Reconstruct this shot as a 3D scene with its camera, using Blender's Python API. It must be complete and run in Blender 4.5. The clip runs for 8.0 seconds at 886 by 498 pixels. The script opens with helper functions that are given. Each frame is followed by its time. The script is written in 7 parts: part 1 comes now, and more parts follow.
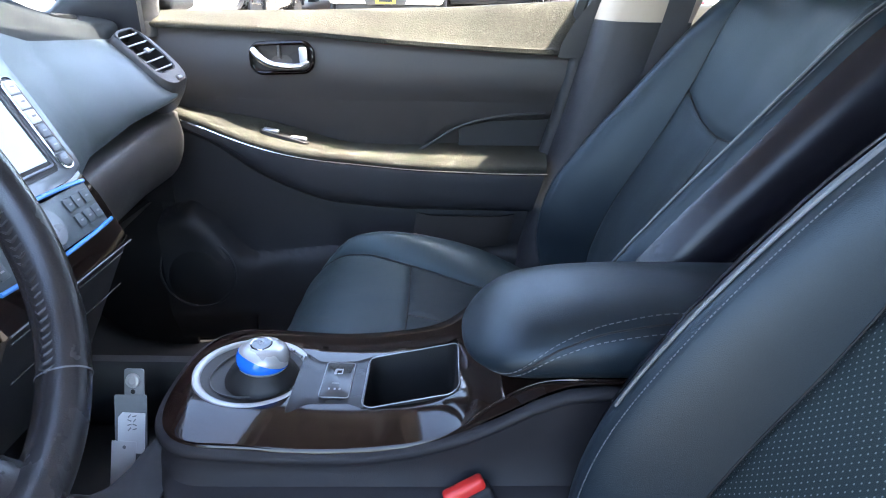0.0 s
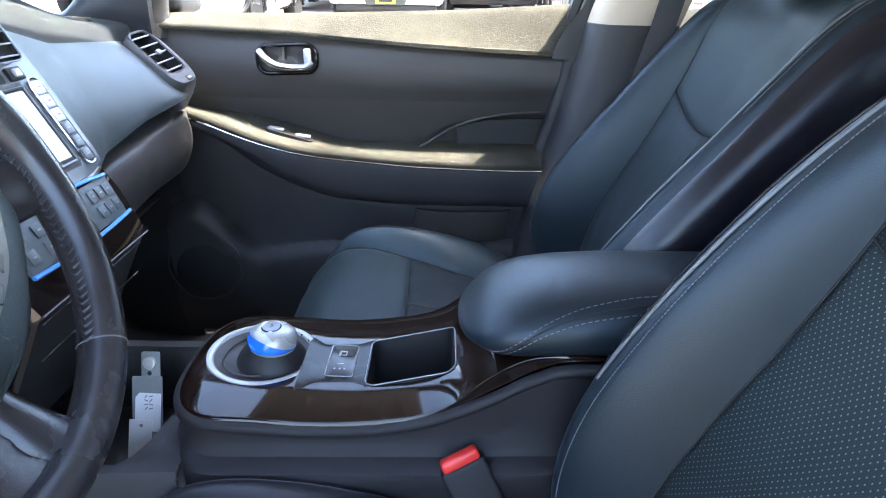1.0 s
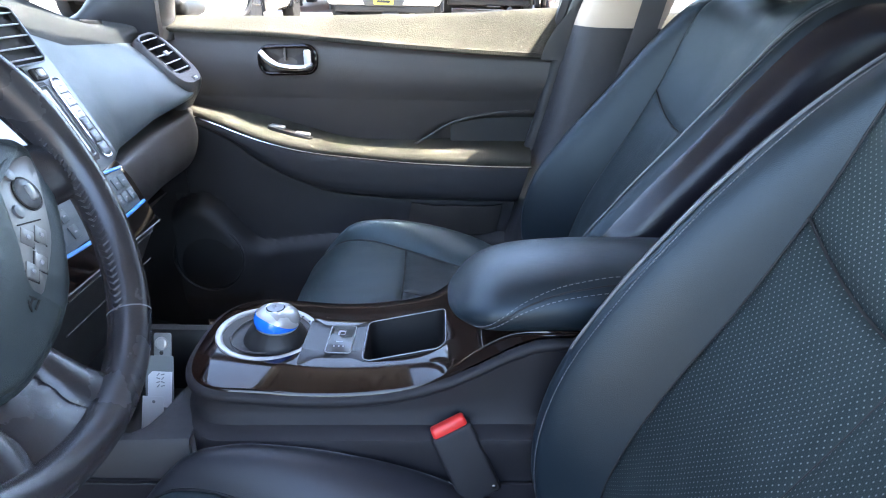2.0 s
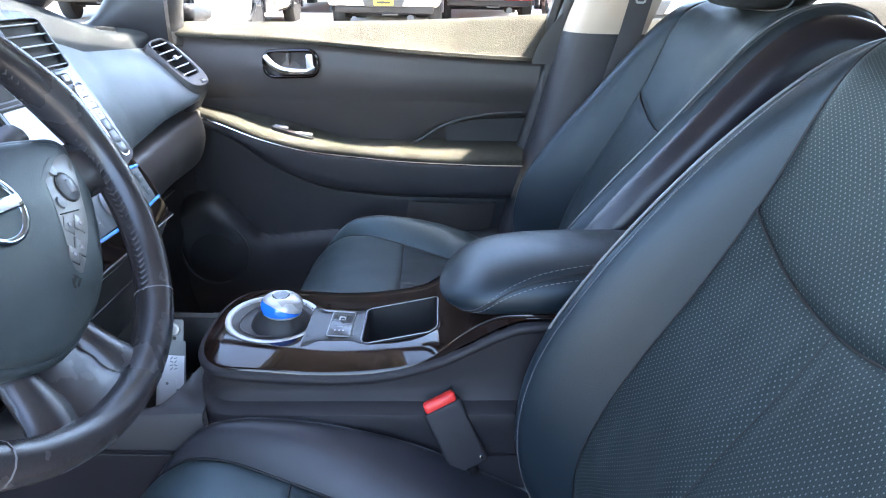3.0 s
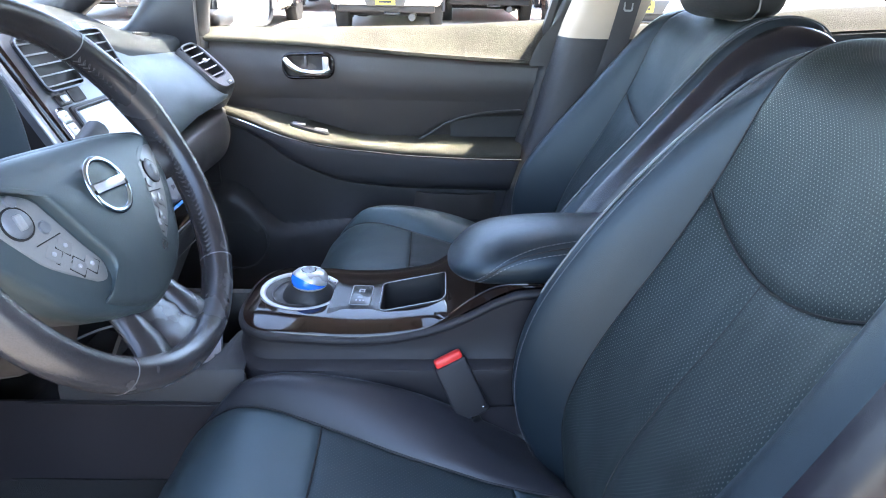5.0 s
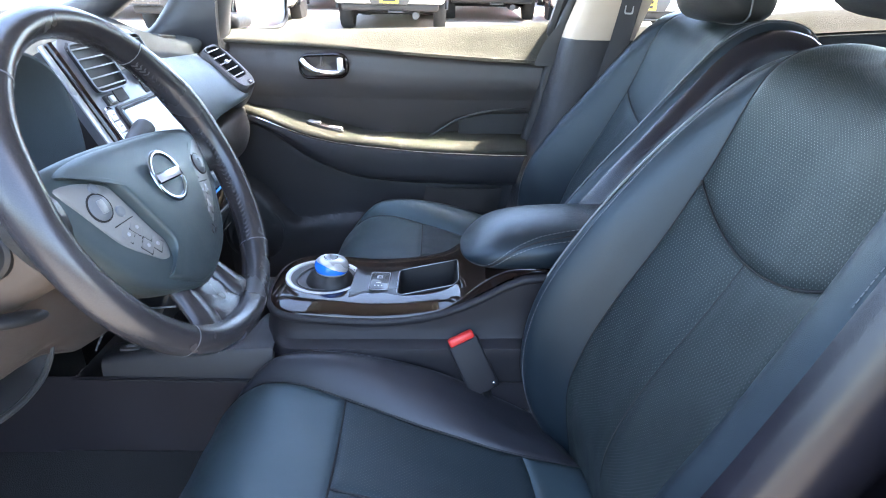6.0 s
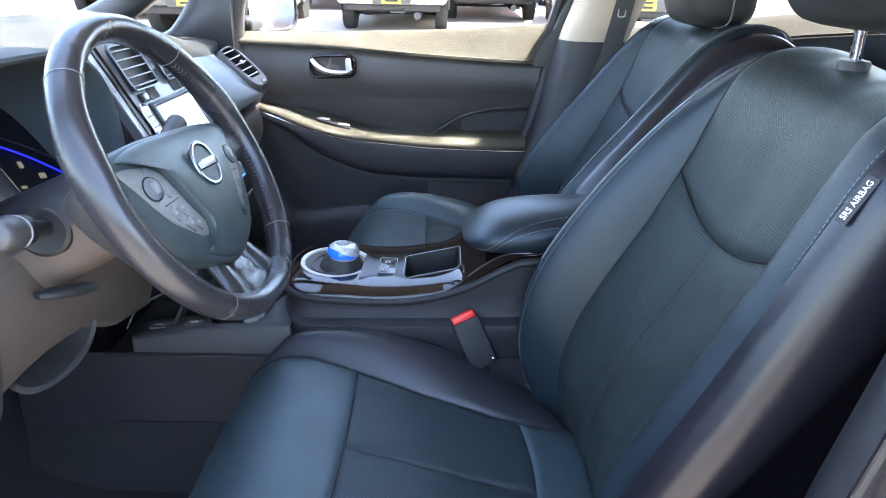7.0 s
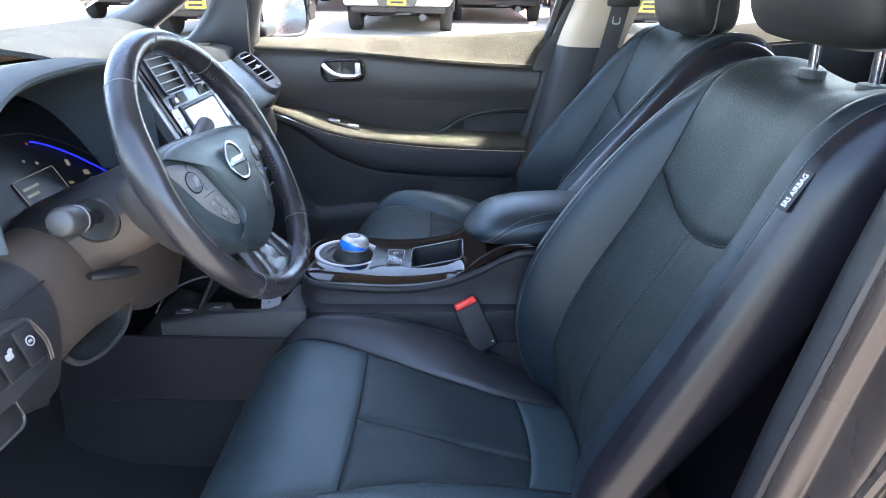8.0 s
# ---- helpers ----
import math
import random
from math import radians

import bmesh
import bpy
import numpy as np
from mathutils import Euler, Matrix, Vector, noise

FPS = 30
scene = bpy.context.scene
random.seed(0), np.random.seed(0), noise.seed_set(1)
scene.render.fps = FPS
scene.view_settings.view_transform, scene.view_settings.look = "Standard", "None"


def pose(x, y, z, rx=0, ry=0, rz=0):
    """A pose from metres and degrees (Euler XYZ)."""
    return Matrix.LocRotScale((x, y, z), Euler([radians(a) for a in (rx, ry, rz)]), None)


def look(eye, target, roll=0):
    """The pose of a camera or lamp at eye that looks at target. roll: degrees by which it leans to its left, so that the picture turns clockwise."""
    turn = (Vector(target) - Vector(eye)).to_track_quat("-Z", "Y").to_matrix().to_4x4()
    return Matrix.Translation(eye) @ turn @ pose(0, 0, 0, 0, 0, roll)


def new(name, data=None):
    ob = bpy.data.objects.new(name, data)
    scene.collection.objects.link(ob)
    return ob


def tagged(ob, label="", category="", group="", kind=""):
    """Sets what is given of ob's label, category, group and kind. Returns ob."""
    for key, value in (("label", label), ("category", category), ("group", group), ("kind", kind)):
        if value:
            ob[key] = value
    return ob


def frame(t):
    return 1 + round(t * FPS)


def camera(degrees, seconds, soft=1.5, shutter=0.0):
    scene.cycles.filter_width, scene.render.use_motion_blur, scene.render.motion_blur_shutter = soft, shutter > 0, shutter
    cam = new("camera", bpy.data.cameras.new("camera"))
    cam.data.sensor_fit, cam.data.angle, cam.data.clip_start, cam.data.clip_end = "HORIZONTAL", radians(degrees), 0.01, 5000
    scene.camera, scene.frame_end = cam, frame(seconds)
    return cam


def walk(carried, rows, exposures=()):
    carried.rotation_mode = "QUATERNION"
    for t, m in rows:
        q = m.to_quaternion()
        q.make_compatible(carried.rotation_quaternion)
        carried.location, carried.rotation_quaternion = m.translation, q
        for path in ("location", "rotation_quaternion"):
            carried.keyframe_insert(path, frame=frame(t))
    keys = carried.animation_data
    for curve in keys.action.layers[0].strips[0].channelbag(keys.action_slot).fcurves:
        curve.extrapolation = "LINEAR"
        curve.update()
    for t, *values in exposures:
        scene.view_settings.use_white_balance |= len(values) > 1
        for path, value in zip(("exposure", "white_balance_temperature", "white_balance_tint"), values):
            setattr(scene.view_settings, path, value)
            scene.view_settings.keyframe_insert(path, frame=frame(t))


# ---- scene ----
cam = camera(72.0, 8.0, soft=1.0)
PATH = [
    (0, (0.204, -0.605, 1.098), (0.21, 1.228, 0.298), 0.9),
    (0.5, (0.209, -0.632, 1.103), (0.214, 1.201, 0.303), 0.8),
    (1, (0.206, -0.657, 1.107), (0.214, 1.176, 0.306), 1.0),
    (1.5, (0.209, -0.689, 1.11), (0.222, 1.144, 0.31), 1.0),
    (3, (0.227, -0.789, 1.132), (0.239, 1.044, 0.332), 1.0),
    (3.5, (0.223, -0.823, 1.139), (0.239, 1.011, 0.342), 1.1),
    (4, (0.221, -0.85, 1.143), (0.239, 0.985, 0.348), 1.1),
    (4.5, (0.221, -0.884, 1.15), (0.237, 0.949, 0.35), 1.1),
    (6, (0.197, -0.997, 1.173), (0.2, 0.83, 0.361), 0.9),
    (6.5, (0.201, -1.041, 1.182), (0.202, 0.786, 0.368), 0.9),
    (7, (0.193, -1.088, 1.186), (0.192, 0.739, 0.373), 0.9),
    (7.5, (0.197, -1.134, 1.2), (0.189, 0.694, 0.387), 0.9),
    (8, (0.195, -1.18, 1.208), (0.179, 0.648, 0.396), 0.8),
]
walk(cam, [(t, look(eye, target, roll)) for t, eye, target, roll in PATH], exposures=[(0.0, 3.79, 6760, 11), (1.5, 3.84, 6760, 11), (3.0, 4.08, 6760, 11), (4.5, 4.06, 6760, 11), (6.5, 4.00, 6760, 11), (8.0, 3.70, 6760, 11)])

# ---- world, sun and exposure ----
SUN_UP = Vector((0.48, 0.10, 1.0)).normalized()
world = bpy.data.worlds.new("world")
scene.world = world
world.use_nodes = True
wn = world.node_tree.nodes
sky = wn.new("ShaderNodeTexSky")
sky.sky_type, sky.sun_disc = "NISHITA", False
sky.sun_elevation = math.asin(SUN_UP.z)
sky.sun_rotation = math.atan2(SUN_UP.x, SUN_UP.y)
wn["Background"].inputs["Strength"].default_value = 0.15
world.node_tree.links.new(sky.outputs[0], wn["Background"].inputs["Color"])
sun = new("sun", bpy.data.lights.new("sun", "SUN"))
sun.data.energy, sun.data.angle, sun.data.color = 2.2, radians(0.6), (1.0, 0.93, 0.82)
sun.matrix_world = look(SUN_UP * 30, (0, 0, 0))


# ---- materials ----
def material(name, color, rough=0.5, metal=0.0, bump=0.0, grain=900.0, vary=0.12, patch=9.0, coat=0.0, sheen=0.0,
             spec=0.5, rough_vary=0.1, emit=None, speck=0.0):
    """A surface with two scales of variation: broad patches and fine grain with relief."""
    m = bpy.data.materials.new(name)
    m.use_nodes = True
    nt = m.node_tree
    b = nt.nodes["Principled BSDF"]
    tc = nt.nodes.new("ShaderNodeTexCoord")
    big, fine = nt.nodes.new("ShaderNodeTexNoise"), nt.nodes.new("ShaderNodeTexNoise")
    big.inputs["Scale"].default_value, big.inputs["Detail"].default_value = patch, 5
    fine.inputs["Scale"].default_value, fine.inputs["Detail"].default_value = grain, 3
    for n in (big, fine):
        nt.links.new(tc.outputs["Object"], n.inputs["Vector"])
    add = nt.nodes.new("ShaderNodeMath")
    add.operation = "ADD"
    nt.links.new(big.outputs["Fac"], add.inputs[0])
    nt.links.new(fine.outputs["Fac"], add.inputs[1])
    ramp = nt.nodes.new("ShaderNodeMapRange")
    ramp.inputs["From Min"].default_value, ramp.inputs["From Max"].default_value = 0.6, 1.4
    ramp.inputs["To Min"].default_value, ramp.inputs["To Max"].default_value = 1 - vary, 1 + vary
    nt.links.new(add.outputs[0], ramp.inputs["Value"])
    mul = nt.nodes.new("ShaderNodeMix")
    mul.data_type, mul.blend_type = "RGBA", "MULTIPLY"
    mul.inputs["Factor"].default_value = 1.0
    mul.inputs["A"].default_value = (*color, 1)
    nt.links.new(ramp.outputs[0], mul.inputs["B"])
    out = mul.outputs["Result"]
    if speck:
        dust = nt.nodes.new("ShaderNodeTexVoronoi")
        dust.inputs["Scale"].default_value = 260
        nt.links.new(tc.outputs["Object"], dust.inputs["Vector"])
        less = nt.nodes.new("ShaderNodeMath")
        less.operation = "LESS_THAN"
        less.inputs[1].default_value = 0.15
        nt.links.new(dust.outputs["Distance"], less.inputs[0])
        amount = nt.nodes.new("ShaderNodeMath")
        amount.operation = "MULTIPLY"
        amount.inputs[1].default_value = speck
        nt.links.new(less.outputs[0], amount.inputs[0])
        mix = nt.nodes.new("ShaderNodeMix")
        mix.data_type = "RGBA"
        nt.links.new(amount.outputs[0], mix.inputs["Factor"])
        nt.links.new(out, mix.inputs["A"])
        mix.inputs["B"].default_value = (0.35, 0.32, 0.27, 1)
        out = mix.outputs["Result"]
    nt.links.new(out, b.inputs["Base Color"])
    rr = nt.nodes.new("ShaderNodeMapRange")
    rr.inputs["From Min"].default_value, rr.inputs["From Max"].default_value = 0.3, 0.7
    rr.inputs["To Min"].default_value, rr.inputs["To Max"].default_value = max(0.0, rough - rough_vary), min(1.0, rough + rough_vary)
    nt.links.new(big.outputs["Fac"], rr.inputs["Value"])
    nt.links.new(rr.outputs[0], b.inputs["Roughness"])
    b.inputs["Metallic"].default_value = metal
    b.inputs["Specular IOR Level"].default_value = spec
    b.inputs["Coat Weight"].default_value = coat
    b.inputs["Coat Roughness"].default_value = 0.04
    b.inputs["Sheen Weight"].default_value = sheen
    if emit:
        b.inputs["Emission Color"].default_value, b.inputs["Emission Strength"].default_value = (*emit[:3], 1), emit[3]
    if bump:
        bn = nt.nodes.new("ShaderNodeBump")
        bn.inputs["Strength"].default_value, bn.inputs["Distance"].default_value = bump, 0.001
        nt.links.new(fine.outputs["Fac"], bn.inputs["Height"])
        nt.links.new(bn.outputs[0], b.inputs["Normal"])
    return m


def perforated(name, base, pitch=0.0054, hole=0.125, dot=(0.15, 0.156, 0.15)):
    """Leather with staggered pin holes, laid out by the surface's own lengths (UV in metres)."""
    m = material(name, base, 0.45, bump=0.35, grain=1400, vary=0.18, spec=0.29)
    nt = m.node_tree
    b = nt.nodes["Principled BSDF"]
    uv = nt.nodes.new("ShaderNodeUVMap")
    dots = []
    for shift in (0.0, 0.5):
        mp = nt.nodes.new("ShaderNodeMapping")
        mp.inputs["Scale"].default_value = (1 / pitch, 1 / pitch, 0)
        mp.inputs["Location"].default_value = (shift, shift, 0)
        fr = nt.nodes.new("ShaderNodeVectorMath")
        fr.operation = "FRACTION"
        sub = nt.nodes.new("ShaderNodeVectorMath")
        sub.operation = "SUBTRACT"
        sub.inputs[1].default_value = (0.5, 0.5, 0)
        ln = nt.nodes.new("ShaderNodeVectorMath")
        ln.operation = "LENGTH"
        sm = nt.nodes.new("ShaderNodeMapRange")
        sm.inputs["From Min"].default_value, sm.inputs["From Max"].default_value = hole * 0.55, hole
        sm.inputs["To Min"].default_value, sm.inputs["To Max"].default_value = 1, 0
        nt.links.new(uv.outputs[0], mp.inputs["Vector"])
        nt.links.new(mp.outputs[0], fr.inputs[0])
        nt.links.new(fr.outputs[0], sub.inputs[0])
        nt.links.new(sub.outputs[0], ln.inputs[0])
        nt.links.new(ln.outputs["Value"], sm.inputs["Value"])
        dots.append(sm)
    mx = nt.nodes.new("ShaderNodeMath")
    mx.operation = "MAXIMUM"
    nt.links.new(dots[0].outputs[0], mx.inputs[0])
    nt.links.new(dots[1].outputs[0], mx.inputs[1])
    old = b.inputs["Base Color"].links[0].from_socket
    mix = nt.nodes.new("ShaderNodeMix")
    mix.data_type = "RGBA"
    nt.links.new(mx.outputs[0], mix.inputs["Factor"])
    nt.links.new(old, mix.inputs["A"])
    mix.inputs["B"].default_value = (*dot, 1)
    nt.links.new(mix.outputs["Result"], b.inputs["Base Color"])
    return m


def clear_glass(name, tint=(1, 1, 1), rough=0.0):
    m = bpy.data.materials.new(name)
    m.use_nodes = True
    b = m.node_tree.nodes["Principled BSDF"]
    b.inputs["Base Color"].default_value = (*tint, 1)
    b.inputs["Roughness"].default_value = rough
    b.inputs["Transmission Weight"].default_value = 1.0
    b.inputs["IOR"].default_value = 1.05
    return m


# Blue-green in these leather bases is sky sheen put into the colour.
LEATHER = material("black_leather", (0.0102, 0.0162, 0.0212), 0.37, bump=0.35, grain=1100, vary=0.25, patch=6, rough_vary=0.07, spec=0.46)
RIM_LEATHER = material("worn_smooth_leather", (0.026, 0.0245, 0.0265), 0.24, bump=0.18, grain=900, vary=0.3, patch=14, rough_vary=0.08)
LEATHER_SIDE = material("black_vinyl", (0.009, 0.0085, 0.012), 0.22, bump=0.15, grain=1300, vary=0.2, rough_vary=0.05, spec=0.41)
PERF = perforated("perforated_black_leather", (0.0098, 0.0150, 0.0166), dot=(0.13, 0.136, 0.13))
PERF_WORN = perforated("worn_perforated_leather", (0.0135, 0.0205, 0.0245), dot=(0.05, 0.052, 0.052))
# Paler copy of the black leather: the cushions' sheen is put into its base.
CUSHION = material("sheen_seat_leather", (0.026, 0.0405, 0.0475), 0.37, bump=0.35, grain=1100, vary=0.22, patch=6, rough_vary=0.06)
# Specular tints paint the highlights as if they mirrored blue sky.
RIM_LEATHER.node_tree.nodes["Principled BSDF"].inputs["Specular Tint"].default_value = (0.92, 0.96, 1.0, 1)
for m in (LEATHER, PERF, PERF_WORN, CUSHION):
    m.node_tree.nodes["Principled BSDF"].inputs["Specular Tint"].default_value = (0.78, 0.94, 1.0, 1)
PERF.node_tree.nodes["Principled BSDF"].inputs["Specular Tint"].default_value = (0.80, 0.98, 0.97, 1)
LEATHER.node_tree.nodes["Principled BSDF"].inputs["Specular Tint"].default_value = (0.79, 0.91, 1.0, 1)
# Darker, purpler seat leather that puts shade into one bolster's colour.
BOLSTER = material("dimmed_seat_leather", (0.020, 0.0205, 0.0255), 0.37, bump=0.35, grain=1100, vary=0.22, patch=6, rough_vary=0.06, spec=0.42)
HEADREST = material("brown_black_leather", (0.0165, 0.0162, 0.0160), 0.40, bump=0.35, grain=1100, vary=0.2, patch=6, rough_vary=0.06, spec=0.42)
THREAD = material("grey_thread", (0.14, 0.145, 0.155), 0.6, bump=0.5, grain=2500)
LACE = material("dark_waxed_lace", (0.035, 0.034, 0.036), 0.3, bump=0.3, grain=2000)
# Grey of the edge piping, also used to paint the bolster crest's highlight.
PIPING = material("piping_and_crest_glint", (0.10, 0.105, 0.115), 0.34, bump=0.2, grain=2000)
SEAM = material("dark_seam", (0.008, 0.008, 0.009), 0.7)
PLASTIC = material("dark_grained_plastic", (0.022, 0.022, 0.025), 0.42, bump=0.6, grain=1500, vary=0.15)
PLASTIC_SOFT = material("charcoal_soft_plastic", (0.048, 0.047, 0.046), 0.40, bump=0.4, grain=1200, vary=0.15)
# Hub skin: its teal is sky sheen put into base and highlight tint.
HUB_SKIN = material("sky_tinted_soft_skin", (0.036, 0.047, 0.051), 0.38, bump=0.35, grain=1400, vary=0.12)
# Charcoal door skin whose warm tint is sun bounce put into the colour.
DOOR_SOFT = material("bounce_warmed_door_skin", (0.046, 0.0415, 0.0395), 0.40, bump=0.4, grain=1200, vary=0.15)
HUB_SKIN.node_tree.nodes["Principled BSDF"].inputs["Specular Tint"].default_value = (0.8, 0.97, 1.0, 1)
CONSOLE_SKIN = material("purple_black_grained_plastic", (0.014, 0.013, 0.016), 0.5, bump=0.6, grain=1500, vary=0.15, spec=0.38)
TUNNEL = material("smooth_black_plastic", (0.020, 0.018, 0.021), 0.31, bump=0.25, grain=1500, vary=0.2, rough_vary=0.02)
PLASTIC_BLACK = material("black_matt_plastic", (0.012, 0.012, 0.013), 0.5, bump=0.3)
# Grey-brown plastic, warmed further to paint bounce from the sunlit ground.
PLASTIC_WARM = material("grey_brown_plastic", (0.085, 0.066, 0.054), 0.45, bump=0.5, grain=1500)
# Blue cast and paleness put skylight into the dash face's colour.
DASH_FACE = material("sky_blued_soft_plastic", (0.078, 0.100, 0.110), 0.40, bump=0.4, grain=1300, vary=0.12)
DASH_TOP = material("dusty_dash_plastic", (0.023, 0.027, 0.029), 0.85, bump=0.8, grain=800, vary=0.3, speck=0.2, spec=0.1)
# Hood base is lightened and blued to carry skylight under the arch.
HOOD = material("sky_blued_matt_hood", (0.060, 0.074, 0.082), 0.8, bump=0.5, grain=1000, vary=0.15, spec=0.15)
LEDGE = material("dusty_door_ledge_plastic", (0.041, 0.0405, 0.033), 0.75, bump=1.2, grain=330, vary=0.7, speck=0.15, spec=0.12)
GLOSS = material("brown_black_gloss_plastic", (0.012, 0.0065, 0.005), 0.06, rough_vary=0.03, vary=0.3)
SILVER = material("silver_painted_plastic", (0.42, 0.43, 0.44), 0.3, metal=0.35, rough_vary=0.06)
SWITCH_PANEL = material("satin_grey_switch_panel", (0.20, 0.20, 0.20), 0.36, metal=0.3, rough_vary=0.05)
SPOKE = material("dull_silver_plastic", (0.24, 0.247, 0.252), 0.34, metal=0.35, rough_vary=0.06)
STACK = material("blue_grey_satin_panel", (0.15, 0.16, 0.175), 0.32, metal=0.35, rough_vary=0.06)
STACK_DARK = material("dark_satin_band", (0.035, 0.038, 0.042), 0.2, rough_vary=0.05)
BEZEL = material("black_satin_bezel", (0.018, 0.018, 0.020), 0.26, rough_vary=0.05, spec=0.3)
CHROME = material("chrome", (0.85, 0.86, 0.88), 0.07, metal=1.0, rough_vary=0.03, vary=0.03)
# Chrome with the blue of reflected sky painted into its metal colour.
EMBLEM = material("sky_tinted_chrome", (0.42, 0.52, 0.62), 0.09, metal=1.0, rough_vary=0.03, vary=0.05)
BLUE = material("translucent_blue_plastic", (0.008, 0.17, 0.8), 0.12, coat=0.8)
BLUE_LINE = material("bright_blue_trim", (0.03, 0.25, 0.7), 0.3)
WHITE_MARK = material("white_print", (0.75, 0.77, 0.8), 0.5)
GREY_MARK = material("grey_print", (0.3, 0.3, 0.32), 0.5)
RED = material("red_plastic_button", (0.65, 0.03, 0.025), 0.35)
RED_LINE = material("dark_red_accent", (0.16, 0.012, 0.012), 0.8, spec=0.1)
CREAM = material("cream_pillar_trim", (0.45, 0.375, 0.30), 0.6, bump=0.5, vary=0.08)
WEBBING = material("dark_grey_webbing", (0.045, 0.045, 0.05), 0.75, bump=0.6, grain=700)
CARPET = material("black_carpet", (0.0085, 0.008, 0.0085), 0.95, bump=1.0, grain=500, vary=0.4)
HEADLINER = material("grey_headliner", (0.52, 0.50, 0.47), 0.9, bump=0.4)
# Pale blue base paints a sky reflection over the whole screen.
SCREEN = material("sky_painted_display", (0.32, 0.36, 0.38), 0.12, coat=1.0, vary=0.05)
PAPER = material("white_paper_tag", (0.84, 0.83, 0.84), 0.7, vary=0.05)
TAG_GREY = material("grey_plastic_tag", (0.2, 0.21, 0.22), 0.5)
PAINT_BROWN = material("bronze_metallic_paint", (0.058, 0.045, 0.038), 0.2, metal=0.7, coat=0.6, grain=3000, vary=0.25)
JAMB_PAINT = material("glossy_bronze_paint", (0.060, 0.045, 0.038), 0.24, metal=0.35, coat=0.35, grain=3000, vary=0.2)
CLUSTER = material("dark_cluster_lens", (0.006, 0.006, 0.009), 0.35, spec=0.3)
BLUE_GLOW = material("blue_light_line", (0.02, 0.03, 0.6), 0.4, emit=(0.015, 0.02, 1.0, 0.09))
DISPLAY_GLOW = material("dim_amber_display", (0.2, 0.18, 0.14), 0.5, emit=(0.7, 0.6, 0.42, 0.018))
GLASS = clear_glass("window_glass")
# Dark tint chosen to hold outside light back from the cabin.
LIGHT_CUT = clear_glass("light_cut_glass", (0.22, 0.24, 0.24))
REAR_GLASS = clear_glass("rear_glass", (0.6, 0.62, 0.6))
CONCRETE = material("sunlit_concrete", (0.33, 0.29, 0.24), 0.9, bump=0.5, grain=60, vary=0.12, patch=0.8)
PAINT_WHITE = material("white_car_paint", (0.5, 0.49, 0.46), 0.3, coat=1.0, vary=0.04)
PAINT_RED = material("red_car_paint", (0.3, 0.03, 0.03), 0.25, coat=1.0)
PAINT_GREY = material("dark_grey_car_paint", (0.07, 0.075, 0.08), 0.25, metal=0.5, coat=1.0)
PAINT_TAN = material("silver_tan_car_paint", (0.35, 0.33, 0.3), 0.3, metal=0.5, coat=1.0)
RUBBER = material("tyre_rubber", (0.02, 0.02, 0.02), 0.8, bump=0.5, grain=200)
TINTED = material("tinted_car_glass", (0.02, 0.025, 0.03), 0.06, coat=1.0)
YELLOW = material("yellow_dealer_plate", (0.8, 0.55, 0.03), 0.5)
LAMP_RED = material("red_tail_lamp", (0.4, 0.02, 0.02), 0.15, coat=1.0)


# ---- mesh helpers ----
def part(name, bm, mat, parent=None, label="", smooth=True):
    """Links a bmesh as one mesh object under a thing or a part."""
    me = bpy.data.meshes.new(name)
    bmesh.ops.recalc_face_normals(bm, faces=bm.faces)
    if smooth:
        for f in bm.faces:
            f.smooth = True
        for e in bm.edges:
            if len(e.link_faces) == 2 and e.calc_face_angle(0) > 0.75:
                e.smooth = False
    bm.to_mesh(me)
    bm.free()
    me.materials.append(mat)
    ob = new(name, me)
    if parent:
        hang(ob, parent)
    if label:
        tagged(ob, label)
    return ob


def hang(ob, parent):
    """Makes ob a part of parent; its mesh stays where it is in the world."""
    ob.parent = parent
    if parent.parent is None:
        ob.matrix_parent_inverse = Matrix.Translation(parent.location).inverted()


def thing(name, label, category, group="", kind="", at=(0, 0, 0)):
    ob = new(name)
    ob.empty_display_size = 0.05
    ob.location = at
    return tagged(ob, label, category, group, kind)


def raw(verts, faces):
    bm = bmesh.new()
    vs = [bm.verts.new(v) for v in verts]
    for f in faces:
        bm.faces.new([vs[i] for i in f])
    return bm


